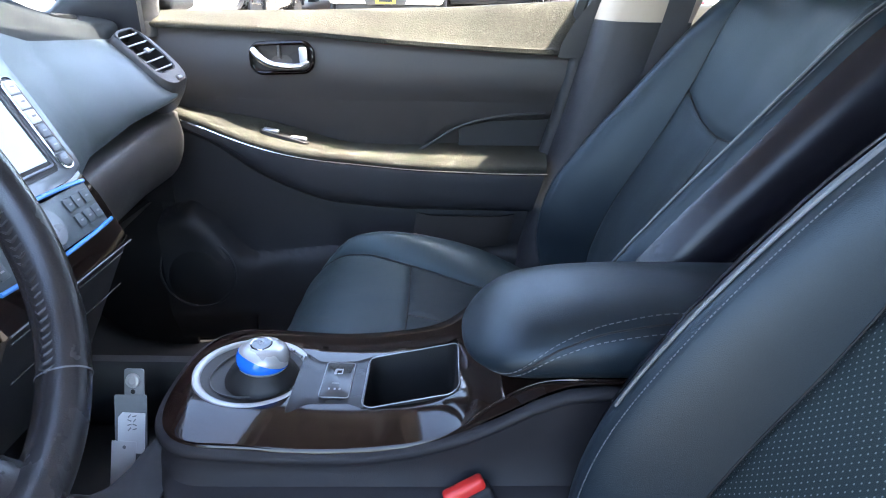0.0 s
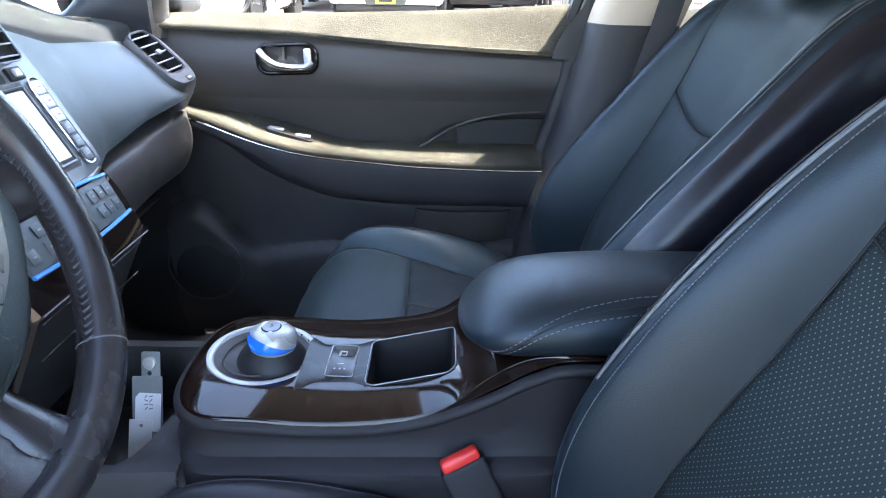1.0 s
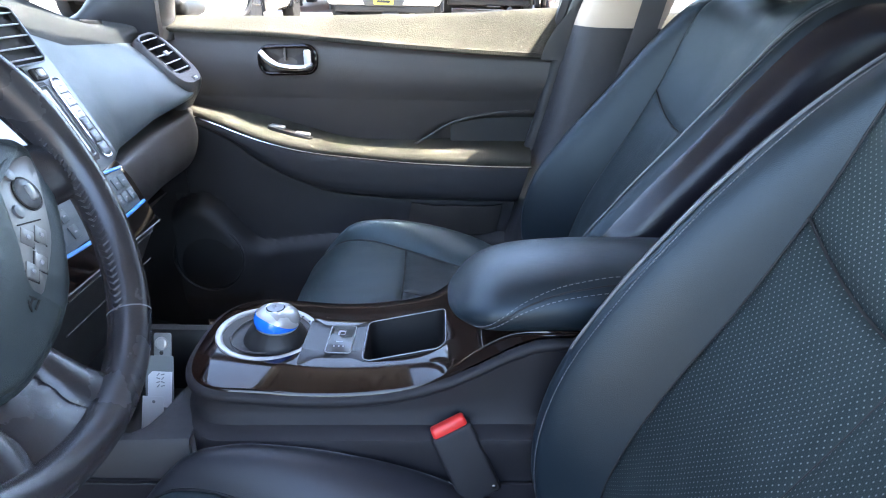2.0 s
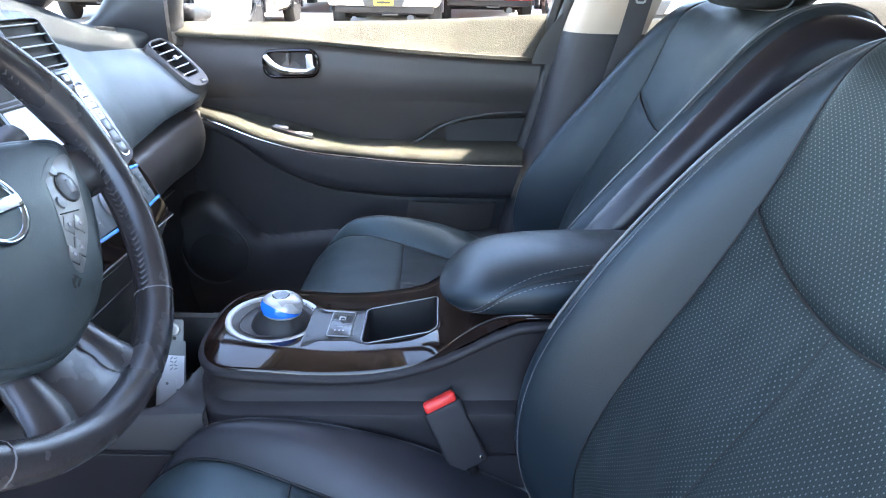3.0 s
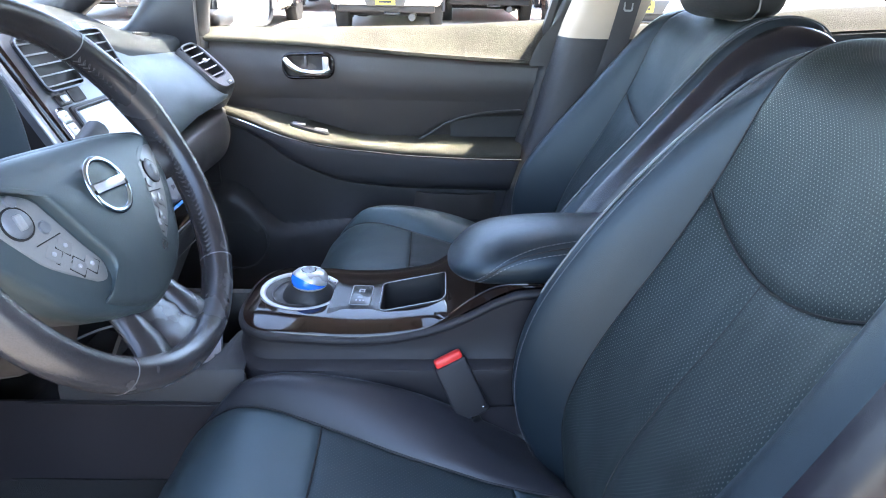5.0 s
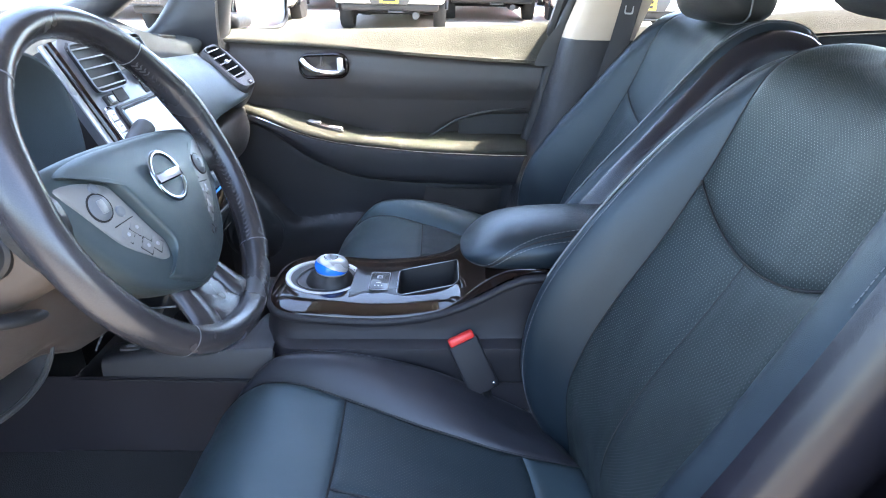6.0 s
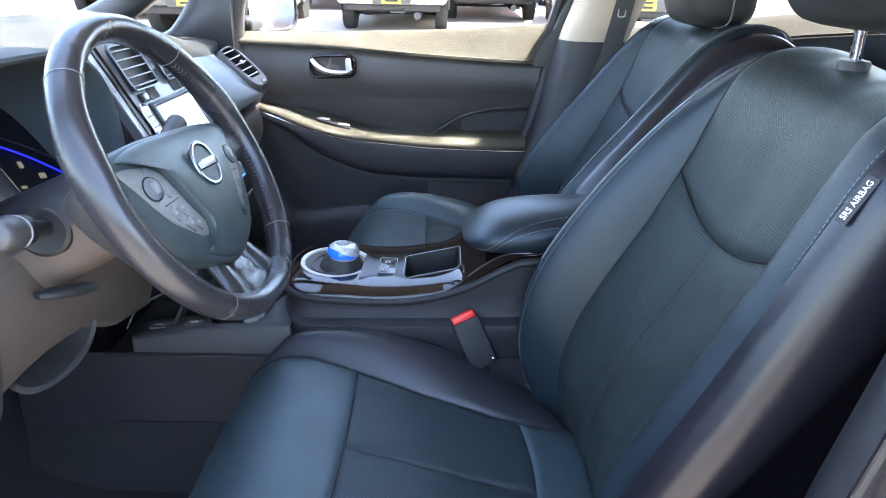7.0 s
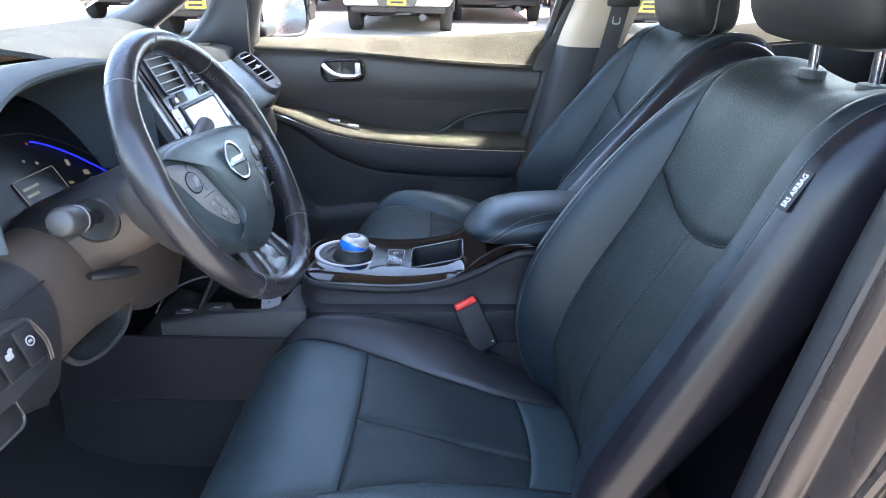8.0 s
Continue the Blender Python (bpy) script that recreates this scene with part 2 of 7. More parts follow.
def sheet(points, thick=0.006, uv=None, skip=None):
    """A closed skin from a grid of points [i][j]; its back lies thick behind, against the normal of (di x dj)."""
    p = np.array([[tuple(v) for v in row] for row in points], float)
    n, k = p.shape[:2]
    du, dv = np.gradient(p, axis=0), np.gradient(p, axis=1)
    nor = np.cross(du, dv)
    nor /= np.linalg.norm(nor, axis=2, keepdims=True) + 1e-12
    q = p - nor * thick
    bm = bmesh.new()
    layer = bm.loops.layers.uv.new("UVMap")
    a = [[bm.verts.new(p[i, j]) for j in range(k)] for i in range(n)]
    b = [[bm.verts.new(q[i, j]) for j in range(k)] for i in range(n)]
    gone = lambda i, j: i < 0 or j < 0 or i >= n - 1 or j >= k - 1 or (skip is not None and skip(i, j))
    for i in range(n - 1):
        for j in range(k - 1):
            if gone(i, j):
                continue
            f = bm.faces.new((a[i][j], a[i + 1][j], a[i + 1][j + 1], a[i][j + 1]))
            if uv is not None:
                for lo, (s, t) in zip(f.loops, ((i, j), (i + 1, j), (i + 1, j + 1), (i, j + 1))):
                    lo[layer].uv = uv[s][t]
            bm.faces.new((b[i][j], b[i][j + 1], b[i + 1][j + 1], b[i + 1][j]))
            for (di, dj), (s, t), (u, w) in (((-1, 0), (i, j), (i, j + 1)), ((1, 0), (i + 1, j), (i + 1, j + 1)),
                                             ((0, -1), (i, j), (i + 1, j)), ((0, 1), (i, j + 1), (i + 1, j + 1))):
                if gone(i + di, j + dj):
                    bm.faces.new((a[s][t], a[u][w], b[u][w], b[s][t]))
    loose = [v for v in bm.verts if not v.link_faces]
    bmesh.ops.delete(bm, geom=loose, context="VERTS")
    return bm


def loft(rings, cap=True):
    n = len(rings[0])
    verts = [v for r in rings for v in r]
    faces = [(i * n + j, i * n + (j + 1) % n, (i + 1) * n + (j + 1) % n, (i + 1) * n + j)
             for i in range(len(rings) - 1) for j in range(n)]
    if cap:
        faces += [tuple(reversed(range(n))), tuple(range((len(rings) - 1) * n, len(rings) * n))]
    return raw(verts, faces)


def smooth_path(pts, per=6, closed=False):
    """A Catmull-Rom line through the points."""
    pts = [Vector(p) for p in pts]
    n = len(pts)
    out = []
    for i in range(n if closed else n - 1):
        if closed:
            p0, p1, p2, p3 = pts[i - 1], pts[i], pts[(i + 1) % n], pts[(i + 2) % n]
        else:
            p0, p1, p2, p3 = pts[max(i - 1, 0)], pts[i], pts[i + 1], pts[min(i + 2, n - 1)]
        for k in range(per):
            t = k / per
            out.append(0.5 * (2 * p1 + (p2 - p0) * t + (2 * p0 - 5 * p1 + 4 * p2 - p3) * t * t + (3 * p1 - p0 - 3 * p2 + p3) * t ** 3))
    if not closed:
        out.append(pts[-1])
    return out


def tube(pts, r, n=8, closed=False, flat=1.0, up=(0, 0, 1)):
    pts = [Vector(p) for p in pts]
    rings = []
    for i, p in enumerate(pts):
        a = pts[i - 1] if (i or closed) else p
        b = pts[(i + 1) % len(pts)] if (i + 1 < len(pts) or closed) else p
        d = (b - a).normalized()
        s = d.cross(Vector(up))
        s = s.normalized() if s.length > 1e-4 else d.cross(Vector((1, 0.2, 0))).normalized()
        t = s.cross(d)
        rr = r(i / max(1, len(pts) - 1)) if callable(r) else r
        rings.append([p + (s * math.cos(2 * math.pi * k / n) + t * flat * math.sin(2 * math.pi * k / n)) * rr for k in range(n)])
    if closed:
        rings.append(rings[0])
        bm = loft(rings, cap=False)
        bmesh.ops.remove_doubles(bm, verts=bm.verts, dist=1e-6)
        return bm
    return loft(rings)


def rbox(center, size, bevel=0.004, seg=2, turn=None):
    bm = bmesh.new()
    bmesh.ops.create_cube(bm, size=1.0)
    bmesh.ops.scale(bm, vec=size, verts=bm.verts)
    if bevel:
        bmesh.ops.bevel(bm, geom=list(bm.edges), offset=min(bevel, min(size) * 0.49), segments=seg, profile=0.5, affect="EDGES")
    m = Matrix.Translation(center) @ (turn.to_4x4() if turn else Matrix())
    bmesh.ops.transform(bm, matrix=m, verts=bm.verts)
    return bm


def lathe(profile, m=None, n=40):
    """Turns (radius, height) pairs about z."""
    rings = [[Vector((max(r, 1e-5) * math.cos(2 * math.pi * k / n), max(r, 1e-5) * math.sin(2 * math.pi * k / n), h)) for k in range(n)] for r, h in profile]
    bm = loft(rings)
    if m:
        bmesh.ops.transform(bm, matrix=m, verts=bm.verts)
    return bm


def plate(outline, depth, m=None, bevel=0.0, seg=2):
    """A flat outline (x, y) given thickness along z, from 0 down to -depth."""
    n = len(outline)
    bm = raw([(x, y, 0) for x, y in outline] + [(x, y, -depth) for x, y in outline],
             [tuple(range(n)), tuple(reversed(range(n, 2 * n)))] + [((i + 1) % n, i, n + i, n + (i + 1) % n) for i in range(n)])
    if bevel:
        top = [e for e in bm.edges if all(abs(v.co.z) < 1e-7 for v in e.verts)]
        bmesh.ops.bevel(bm, geom=top, offset=bevel, segments=seg, profile=0.5, affect="EDGES")
    if m:
        bmesh.ops.transform(bm, matrix=m, verts=bm.verts)
    return bm


def round_rect(w, h, r, n=5, cx=0.0, cy=0.0):
    out = []
    for sx, sy, a in ((1, 1, 0), (-1, 1, 90), (-1, -1, 180), (1, -1, 270)):
        for k in range(n + 1):
            t = radians(a + 90 * k / n)
            out.append((cx + sx * (w / 2 - r) + r * math.cos(t), cy + sy * (h / 2 - r) + r * math.sin(t)))
    return out


def frame_of(origin, xaxis, zaxis):
    """A pose with the given x and z directions."""
    z = Vector(zaxis).normalized()
    x = (Vector(xaxis) - z * Vector(xaxis).dot(z)).normalized()
    y = z.cross(x)
    return Matrix(((x.x, y.x, z.x, origin[0]), (x.y, y.y, z.y, origin[1]), (x.z, y.z, z.z, origin[2]), (0, 0, 0, 1)))


def lettering(text, size, m, mat, parent, name="lettering", depth=0.0004):
    cu = bpy.data.curves.new(name, "FONT")
    cu.body, cu.size, cu.extrude, cu.align_x, cu.align_y, cu.resolution_u = text, size, depth, "CENTER", "CENTER", 3
    tmp = new(name, cu)
    me = bpy.data.meshes.new_from_object(tmp)
    bpy.data.objects.remove(tmp)
    me.materials.clear()
    me.materials.append(mat)
    me.transform(m)
    ob = new(name, me)
    hang(ob, parent)
    return ob


def lerp_table(table, x):
    """Reads a value from rows of (x, value)."""
    return float(np.interp(x, [a for a, _ in table], [b for _, b in table]))


def ease(t):
    t = min(1.0, max(0.0, t))
    return t * t * (3 - 2 * t)


# ---- ground outside ----
def ground_z(x, y):
    return 0.03 * y


gb = sheet([[(x, y, ground_z(x, y)) for y in np.linspace(-300, 1500, 13)] for x in np.linspace(-900, 900, 13)], 0.2)
tagged(part("ground", gb, CONCRETE), "pale sunlit concrete parking lot", "ground", kind="structure")


# ---- car seats ----
SEAT_Y = -0.38
HEADREST_X = 0.632
SEAM_LINE = [(0.41, 0.455), (0.392, 0.58), (0.405, 0.66), (0.443, 0.75), (0.497, 0.85), (0.543, 0.95), (0.576, 1.04), (0.602, 1.083), (0.638, 1.104), (0.69, 1.109), (0.74, 1.098), (0.772, 1.065)]
CREST_LINE = [(0.385, 0.455), (0.339, 0.548), (0.326, 0.64), (0.345, 0.737), (0.396, 0.835), (0.463, 0.93), (0.531, 1.007), (0.591, 1.06), (0.638, 1.084), (0.683, 1.092), (0.725, 1.083), (0.755, 1.055)]
OUTER_LINE = [(0.40, 0.455), (0.368, 0.548), (0.368, 0.64), (0.398, 0.72), (0.443, 0.817), (0.485, 0.915), (0.516, 0.991), (0.548, 1.062), (0.595, 1.104), (0.655, 1.114), (0.72, 1.102), (0.757, 1.065)]
PASSENGER_LINE = [(0.38, 0.455), (0.32, 0.548), (0.301, 0.64), (0.32, 0.737), (0.382, 0.83), (0.455, 0.92), (0.515, 0.995), (0.57, 1.06), (0.62, 1.097), (0.672, 1.108), (0.724, 1.096), (0.756, 1.062)]
FIT = {"passenger": False}
CUSH_MID = [(-0.205, 0.37), (-0.185, 0.45), (-0.155, 0.515), (-0.105, 0.558), (-0.04, 0.571), (0.044, 0.558), (0.15, 0.537), (0.25, 0.516), (0.34, 0.502), (0.42, 0.50)]
CUSH_CREST = [(-0.185, 0.37), (-0.17, 0.45), (-0.14, 0.525), (-0.085, 0.592), (-0.03, 0.612), (0.035, 0.612), (0.11, 0.600), (0.2, 0.573), (0.28, 0.533), (0.40, 0.468)]
CUSH_SEAM = [(-0.3, 0.20), (-0.1, 0.197), (-0.04, 0.185), (0.044, 0.163), (0.17, 0.13), (0.3, 0.108), (0.45, 0.1)]


def curve2(points, t):
    """A smooth point on a line of (x, z) pairs, t from 0 to 1."""
    n = len(points) - 1
    i = min(int(t * n), n - 1)
    f = t * n - i
    p = [Vector(points[min(max(i + k, 0), n)]) for k in (-1, 0, 1, 2)]
    v = 0.5 * (2 * p[1] + (p[2] - p[0]) * f + (2 * p[0] - 5 * p[1] + 4 * p[2] - p[3]) * f * f + (3 * p[1] - p[0] - 3 * p[2] + p[3]) * f ** 3)
    return v


def back_point(t, w, raise_by=0.0):
    """The seat back's front skin: t up its height, w sideways from the middle in metres."""
    a, c = curve2(SEAM_LINE, t), curve2(CREST_LINE, t)
    side, w0 = (1 if w >= 0 else -1), abs(w)
    seam = 0.155
    d = curve2(SEAM_LINE, min(1, t + 0.01)) - curve2(SEAM_LINE, max(0, t - 0.01))
    nor = Vector((-d.y, d.x)).normalized()
    drop = 0.036 if side > 0 else 0.005
    if FIT["passenger"]:
        c, drop = curve2(PASSENGER_LINE, t), 0.03
    elif side < 0:
        c = curve2(OUTER_LINE, t)
    if w0 <= seam:
        p = a - nor * (0.018 * (1 - (w0 / seam) ** 2))
    elif w0 <= 0.198:
        p = a.lerp(c, math.sin(0.5 * math.pi * (w0 - seam) / 0.043) ** 1.1)
    else:
        f = (w0 - 0.198) / 0.035
        p = c - nor * drop * (1 - math.sqrt(max(0, 1 - f * f)))
    p = p + nor * raise_by
    if FIT["passenger"] and side < 0:
        w0 = w0 * 1.174 if w0 <= seam else 0.182 + (w0 - seam) * 0.654
    return Vector((p.x, SEAT_Y + side * w0, p.y))


def cush_point(t, w, raise_by=0.0):
    a, c = curve2(CUSH_MID, t), curve2(CUSH_CREST, t)
    side, w0 = (1 if w >= 0 else -1), abs(w)
    seam = lerp_table(CUSH_SEAM, a.x)
    d = curve2(CUSH_MID, min(1, t + 0.01)) - curve2(CUSH_MID, max(0, t - 0.01))
    nor = Vector((-d.y, d.x)).normalized()
    if w0 <= seam:
        rise = (w0 / seam) ** 2
        p = a.lerp(c, 0.22 * rise)
    elif w0 <= 0.212:
        p = a.lerp(c, 0.22 + 0.78 * math.sin(0.5 * math.pi * (w0 - seam) / (0.212 - seam)))
    else:
        f = (w0 - 0.212) / 0.026
        p = c - nor * 0.02 * (1 - math.sqrt(max(0, 1 - f * f)))
    p = p + nor * raise_by
    broad = 0.042 * ease((w0 - 0.10) / 0.138) if side < 0 and not FIT["passenger"] else 0.0
    return Vector((p.x, SEAT_Y + side * (w0 + broad), p.y))


def puff(dist, height=0.009, width=0.0055):
    """How far a padded panel stands up at a distance from its nearest seam."""
    return 0.6 * height * (1 - math.exp(-dist / width)) - 0.003


def bunch(k, n):
    """Even steps from 0 to 1, drawn together towards both ends."""
    return 0.35 * k / n + 0.65 * (1 - math.cos(math.pi * k / n)) / 2


def padded(fn, ts, lows, highs, nw, creases=None, length=0.8, height=0.009):
    """A padded panel of fn between lows[i] and highs[i] for each t."""
    pts, uvs = [], []
    for i, t in enumerate(ts):
        row, ur = [], []
        for j in range(nw + 1):
            w = lows[i] + (highs[i] - lows[i]) * bunch(j, nw)
            edge = min(w - lows[i], highs[i] - w, (t - ts[0]) * length, (ts[-1] - t) * length)
            r = puff(edge, height)
            if creases:
                r += creases(t, w)
            row.append(fn(t, w, r))
            ur.append((w, t * length))
        pts.append(row)
        uvs.append(ur)
    return sheet(pts, 0.012, uvs)


def wrinkles(t, w):
    return 0.0016 * noise.noise(Vector((t * 9, w * 28, 3.1))) + 0.0008 * noise.noise(Vector((t * 30, w * 60, 7.7)))


def notch_t(w):
    """Where the upper insert's lower edge runs: a shallow bowl across the back."""
    return 0.440 - 0.037 * (1 - (abs(w) / 0.155) ** 2.0) + (-0.004 if FIT["passenger"] else 0.0)


def stitched(fn, path, parent, r=0.0006, name="stitching", mat=None, lift=0.0025, gap=0.6, step=0.0042):
    """A row of short stitches along (t, w) pairs on a skin, joined into one mesh."""
    pts = [fn(t, w, lift) for t, w in path]
    bm = bmesh.new()
    run, out = 0.0, []
    for a, b in zip(pts, pts[1:]):
        d = (b - a).length
        k = 0.0
        while k < d:
            s, e = a.lerp(b, k / d), a.lerp(b, min(1, (k + step * gap) / d))
            out.append((s, e))
            k += step
    for s, e in out:
        t = tube([s, e], r, 4)
        me = bpy.data.meshes.new("tmp")
        t.to_mesh(me)
        t.free()
        bm.from_mesh(me)
        bpy.data.meshes.remove(me)
    return part(name, bm, mat or THREAD, parent)


def side_skin(s, roll):
    """The skin from the backrest's edge to its rear, bulging sideways by roll."""
    rings = []
    for i in range(45):
        t = 0.99 * i / 44
        e = back_point(min(t, 0.95), 0.230 * s)
        if t > 0.95:
            e = e + Vector((0.004, 0, -0.006)) * ((t - 0.95) / 0.04)
        d = min(0.112, 0.032 + 0.14 * t)
        lean = Vector((math.cos(0.45), 0, -math.sin(0.45) * 0.7))
        lean = lean.lerp(Vector((0.6, 0, -0.8)), ease((t - 0.6) / 0.35))
        rings.append([e + lean * d * (1 - math.cos(math.pi * k / 12)) / 2 + Vector((0, s * roll * math.sin(math.pi * k / 12) ** 0.9, 0)) for k in range(13)])
    return sheet(rings, 0.008 if s < 0 else -0.008)


def build_seat(name, label):
    seat = thing(name, label, "car seat", "front seats", at=(0.1, SEAT_Y, 0.3))
    # backrest panels
    n = 40
    rows, uvs = [], []
    nw = 34
    for i in range(n + 1):
        row, ur = [], []
        for j in range(nw + 1):
            w = -0.155 + 0.31 * bunch(j, nw)
            lo = notch_t(w)
            t = lo + (0.93 - lo) * bunch(i, n)
            edge = min(0.155 - abs(w), (t - lo) * 0.85, (0.93 - t) * 0.85 + 0.02)
            row.append(back_point(t, w, puff(edge, 0.010) + wrinkles(t, w) * 0.6))
            ur.append((w, t * 0.85))
        rows.append(row)
        uvs.append(ur)
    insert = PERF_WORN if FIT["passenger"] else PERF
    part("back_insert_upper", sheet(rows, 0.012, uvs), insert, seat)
    rows, uvs = [], []
    for i in range(n + 1):
        row, ur = [], []
        for j in range(nw + 1):
            w = -0.155 + 0.31 * bunch(j, nw)
            hi = notch_t(w)
            t = hi * bunch(i, n)
            edge = min(0.155 - abs(w), (hi - t) * 0.85, abs(w) * 1.5 + 0.0015)
            row.append(back_point(t, w, puff(edge, 0.009) + wrinkles(t, w)))
            ur.append((w, t * 0.85))
        rows.append(row)
        uvs.append(ur)
    part("insert_seam", tube([back_point(notch_t(0.0) * i / 24, 0.0, -0.0010) for i in range(25)], 0.0007, 5), SEAM, seat)
    for s in (1, -1):
        part("insert_seam", tube([back_point(0.93 * i / 50, 0.155 * s, -0.0016) for i in range(51)], 0.0010, 5), SEAM, seat)
    part("notch_seam", tube([back_point(notch_t(0.155 * q / 16), 0.155 * q / 16, -0.0012) for q in range(-16, 17)], 0.0014, 5), SEAM, seat)
    part("back_insert_lower", sheet(rows, 0.012, uvs), insert, seat)
    for s in (1, -1):
        ts = [0.93 * i / 44 for i in range(45)]
        lo, hi = [0.155 * s] * 45, [0.233 * s] * 45
        if s < 0:
            lo, hi = hi, lo
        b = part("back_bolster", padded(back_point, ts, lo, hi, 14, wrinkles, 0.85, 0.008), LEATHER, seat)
        # side and rear of the backrest
        part("back_side", side_skin(s, 0.034 if FIT["passenger"] else (0.034 if s < 0 else 0.018)), LEATHER_SIDE, seat)
        inner = s < 0 if FIT["passenger"] else s > 0
        # Inner run lies on the crest: piping that doubles as a painted highlight.
        pw, sw_ = (0.201, 0.213 if FIT["passenger"] else 0.189) if inner else (0.2325, 0.222)
        start = 0.3 if inner and not FIT["passenger"] else 0.0
        pipe = [back_point(start + (0.95 - start) * i / 60, pw * s, 0.0026 if inner else 0.002) for i in range(61)]
        part("piping", tube(pipe, 0.0017, 6), PIPING, seat, "grey edge piping")
        low = 0.0 if s > 0 else 0.5
        stitched(back_point, [(low + (0.95 - low) * i / 70, sw_ * s) for i in range(71)], seat, mat=THREAD, lift=0.0040 if inner else 0.0022)
    rings = []
    for j in range(13):
        w = -0.236 + 0.472 * j / 12
        rings.append([Vector((x + 0.0, SEAT_Y + w, z)) for x, z in ((0.772, 1.06), (0.80, 1.0), (0.77, 0.9), (0.70, 0.78), (0.62, 0.62), (0.56, 0.45))])
    part("back_shell", sheet(rings, 0.01), LEATHER_SIDE, seat)
    # top cap between the insert and the shell
    rows = [[back_point(0.925 + 0.075 * i / 8, -0.233 + 0.466 * j / 16, -0.002) for j in range(17)] for i in range(9)]
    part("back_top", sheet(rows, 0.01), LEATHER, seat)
    # cushion panels
    mid = 0.565
    nt, nw = 34, 24

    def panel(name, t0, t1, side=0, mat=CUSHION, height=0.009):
        rows, uvs = [], []
        for i in range(nt + 1):
            t = t0 + (t1 - t0) * bunch(i, nt)
            sm = lerp_table(CUSH_SEAM, curve2(CUSH_MID, t).x)
            cut = -0.01 - 0.1 * (t - mid)
            a, b = {0: (-sm, sm), 1: (sm, 0.238), -1: (-0.238, -sm), 2: (cut, sm), -2: (-sm, cut)}[side]
            row, ur = [], []
            for j in range(nw + 1):
                w = a + (b - a) * bunch(j, nw)
                edge = min(w - a, b - w, (t - t0) * 0.75 if t0 > 0.01 else 1, (t1 - t) * 0.75)
                row.append(cush_point(t, w, puff(edge, height) + wrinkles(t, w)))
                ur.append((w, t * 0.75))
            rows.append(row)
            uvs.append(ur)
        return part(name, sheet(rows, 0.012, uvs), mat, seat)

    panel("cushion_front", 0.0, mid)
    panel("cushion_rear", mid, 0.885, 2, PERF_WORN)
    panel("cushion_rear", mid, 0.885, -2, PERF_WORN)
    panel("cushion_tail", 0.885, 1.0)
    # The driver's inner bolster takes the shaded copy of the leather.
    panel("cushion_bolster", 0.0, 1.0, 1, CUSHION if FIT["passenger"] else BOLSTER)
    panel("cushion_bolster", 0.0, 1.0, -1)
    part("cross_seam", tube([cush_point(mid, lerp_table(CUSH_SEAM, curve2(CUSH_MID, mid).x) * q / 16, -0.0012) for q in range(-16, 17)], 0.0015, 5), SEAM, seat)
    part("cross_seam", tube([cush_point(mid + (0.885 - mid) * q / 16, -0.01 - 0.1 * (0.885 - mid) * q / 16, -0.0016) for q in range(17)], 0.0013, 5), SEAM, seat)
    for s in (1, -1):
        part("bolster_seam", tube([cush_point(q / 40, s * lerp_table(CUSH_SEAM, curve2(CUSH_MID, q / 40).x), -0.0012) for q in range(41)], 0.0015, 5), SEAM, seat)
    for s in (1, -1):
        rows = []
        for i in range(41):
            e = cush_point(i / 40, 0.236 * s)
            rows.append([Vector((e.x + 0.03 * k / 8 * (1 - i / 20), e.y + s * 0.012 * math.sin(math.pi * k / 8), e.z + (min(e.z, 0.36) - 0.03 - e.z) * k / 8)) for k in range(9)])
        part("cushion_side", sheet(rows, 0.008 if s < 0 else -0.008), LEATHER_SIDE, seat)
        part("cushion_piping", tube([cush_point(i / 60, 0.2375 * s, 0.001) for i in range(4, 61)], 0.0019, 6), PIPING, seat, "grey edge piping")
        stitched(cush_point, [(0.06 + 0.94 * i / 60, 0.226 * s) for i in range(61)], seat, mat=THREAD, lift=0.002, name="cushion_stitching")
    rows = [[Vector((-0.205 + 0.02 * i / 4, SEAT_Y - 0.23 + 0.46 * j / 8, 0.38 - 0.08 * i / 4)) for j in range(9)] for i in range(5)]
    part("front_skirt", sheet(rows, 0.01), PLASTIC_BLACK, seat)
    part("seat_base", rbox((0.12, SEAT_Y, 0.33), (0.5, 0.4, 0.1), 0.02), PLASTIC_BLACK, seat)
    part("hinge_cover", rbox((0.42, SEAT_Y - 0.235, 0.42), (0.2, 0.03, 0.16), 0.012, 3), PLASTIC_BLACK, seat)
    part("hinge_cover", rbox((0.42, SEAT_Y + 0.235, 0.42), (0.2, 0.03, 0.16), 0.012, 3), PLASTIC_BLACK, seat)
    for w in (0.039, -0.091):
        gx = 0.672
        part("grommet", lathe([(0.0, 0.002), (0.009, 0.002), (0.0135, 0.001), (0.0150, -0.002), (0.015, -0.010), (0, -0.010)], pose(gx, SEAT_Y + w + 0.0, 1.1035) @ Matrix.Diagonal((1.05, 1.5, 1, 1)), 20), PLASTIC, seat)
        part("headrest_post", tube([(gx + 0.004, SEAT_Y + w, 1.06), (gx - 0.012, SEAT_Y + w, 1.24)], 0.0065, 12), CHROME, seat, "chrome headrest post")
    # headrest: a rounded pad, front and back halves with piping between
    rings = []
    for i in range(25):
        f = (1 - math.cos(math.pi * i / 24)) / 2
        yy = -0.134 + 0.268 * f - 0.026
        k = (1 - abs(2 * f - 1) ** 4.5) ** (1 / 2.4) if 0 < i < 24 else 0.0
        ring = []
        for q in range(28):
            a = 2 * math.pi * q / 28
            cx, sz = math.cos(a), math.sin(a)
            ex = math.copysign(abs(cx) ** 0.55, cx) * 0.068
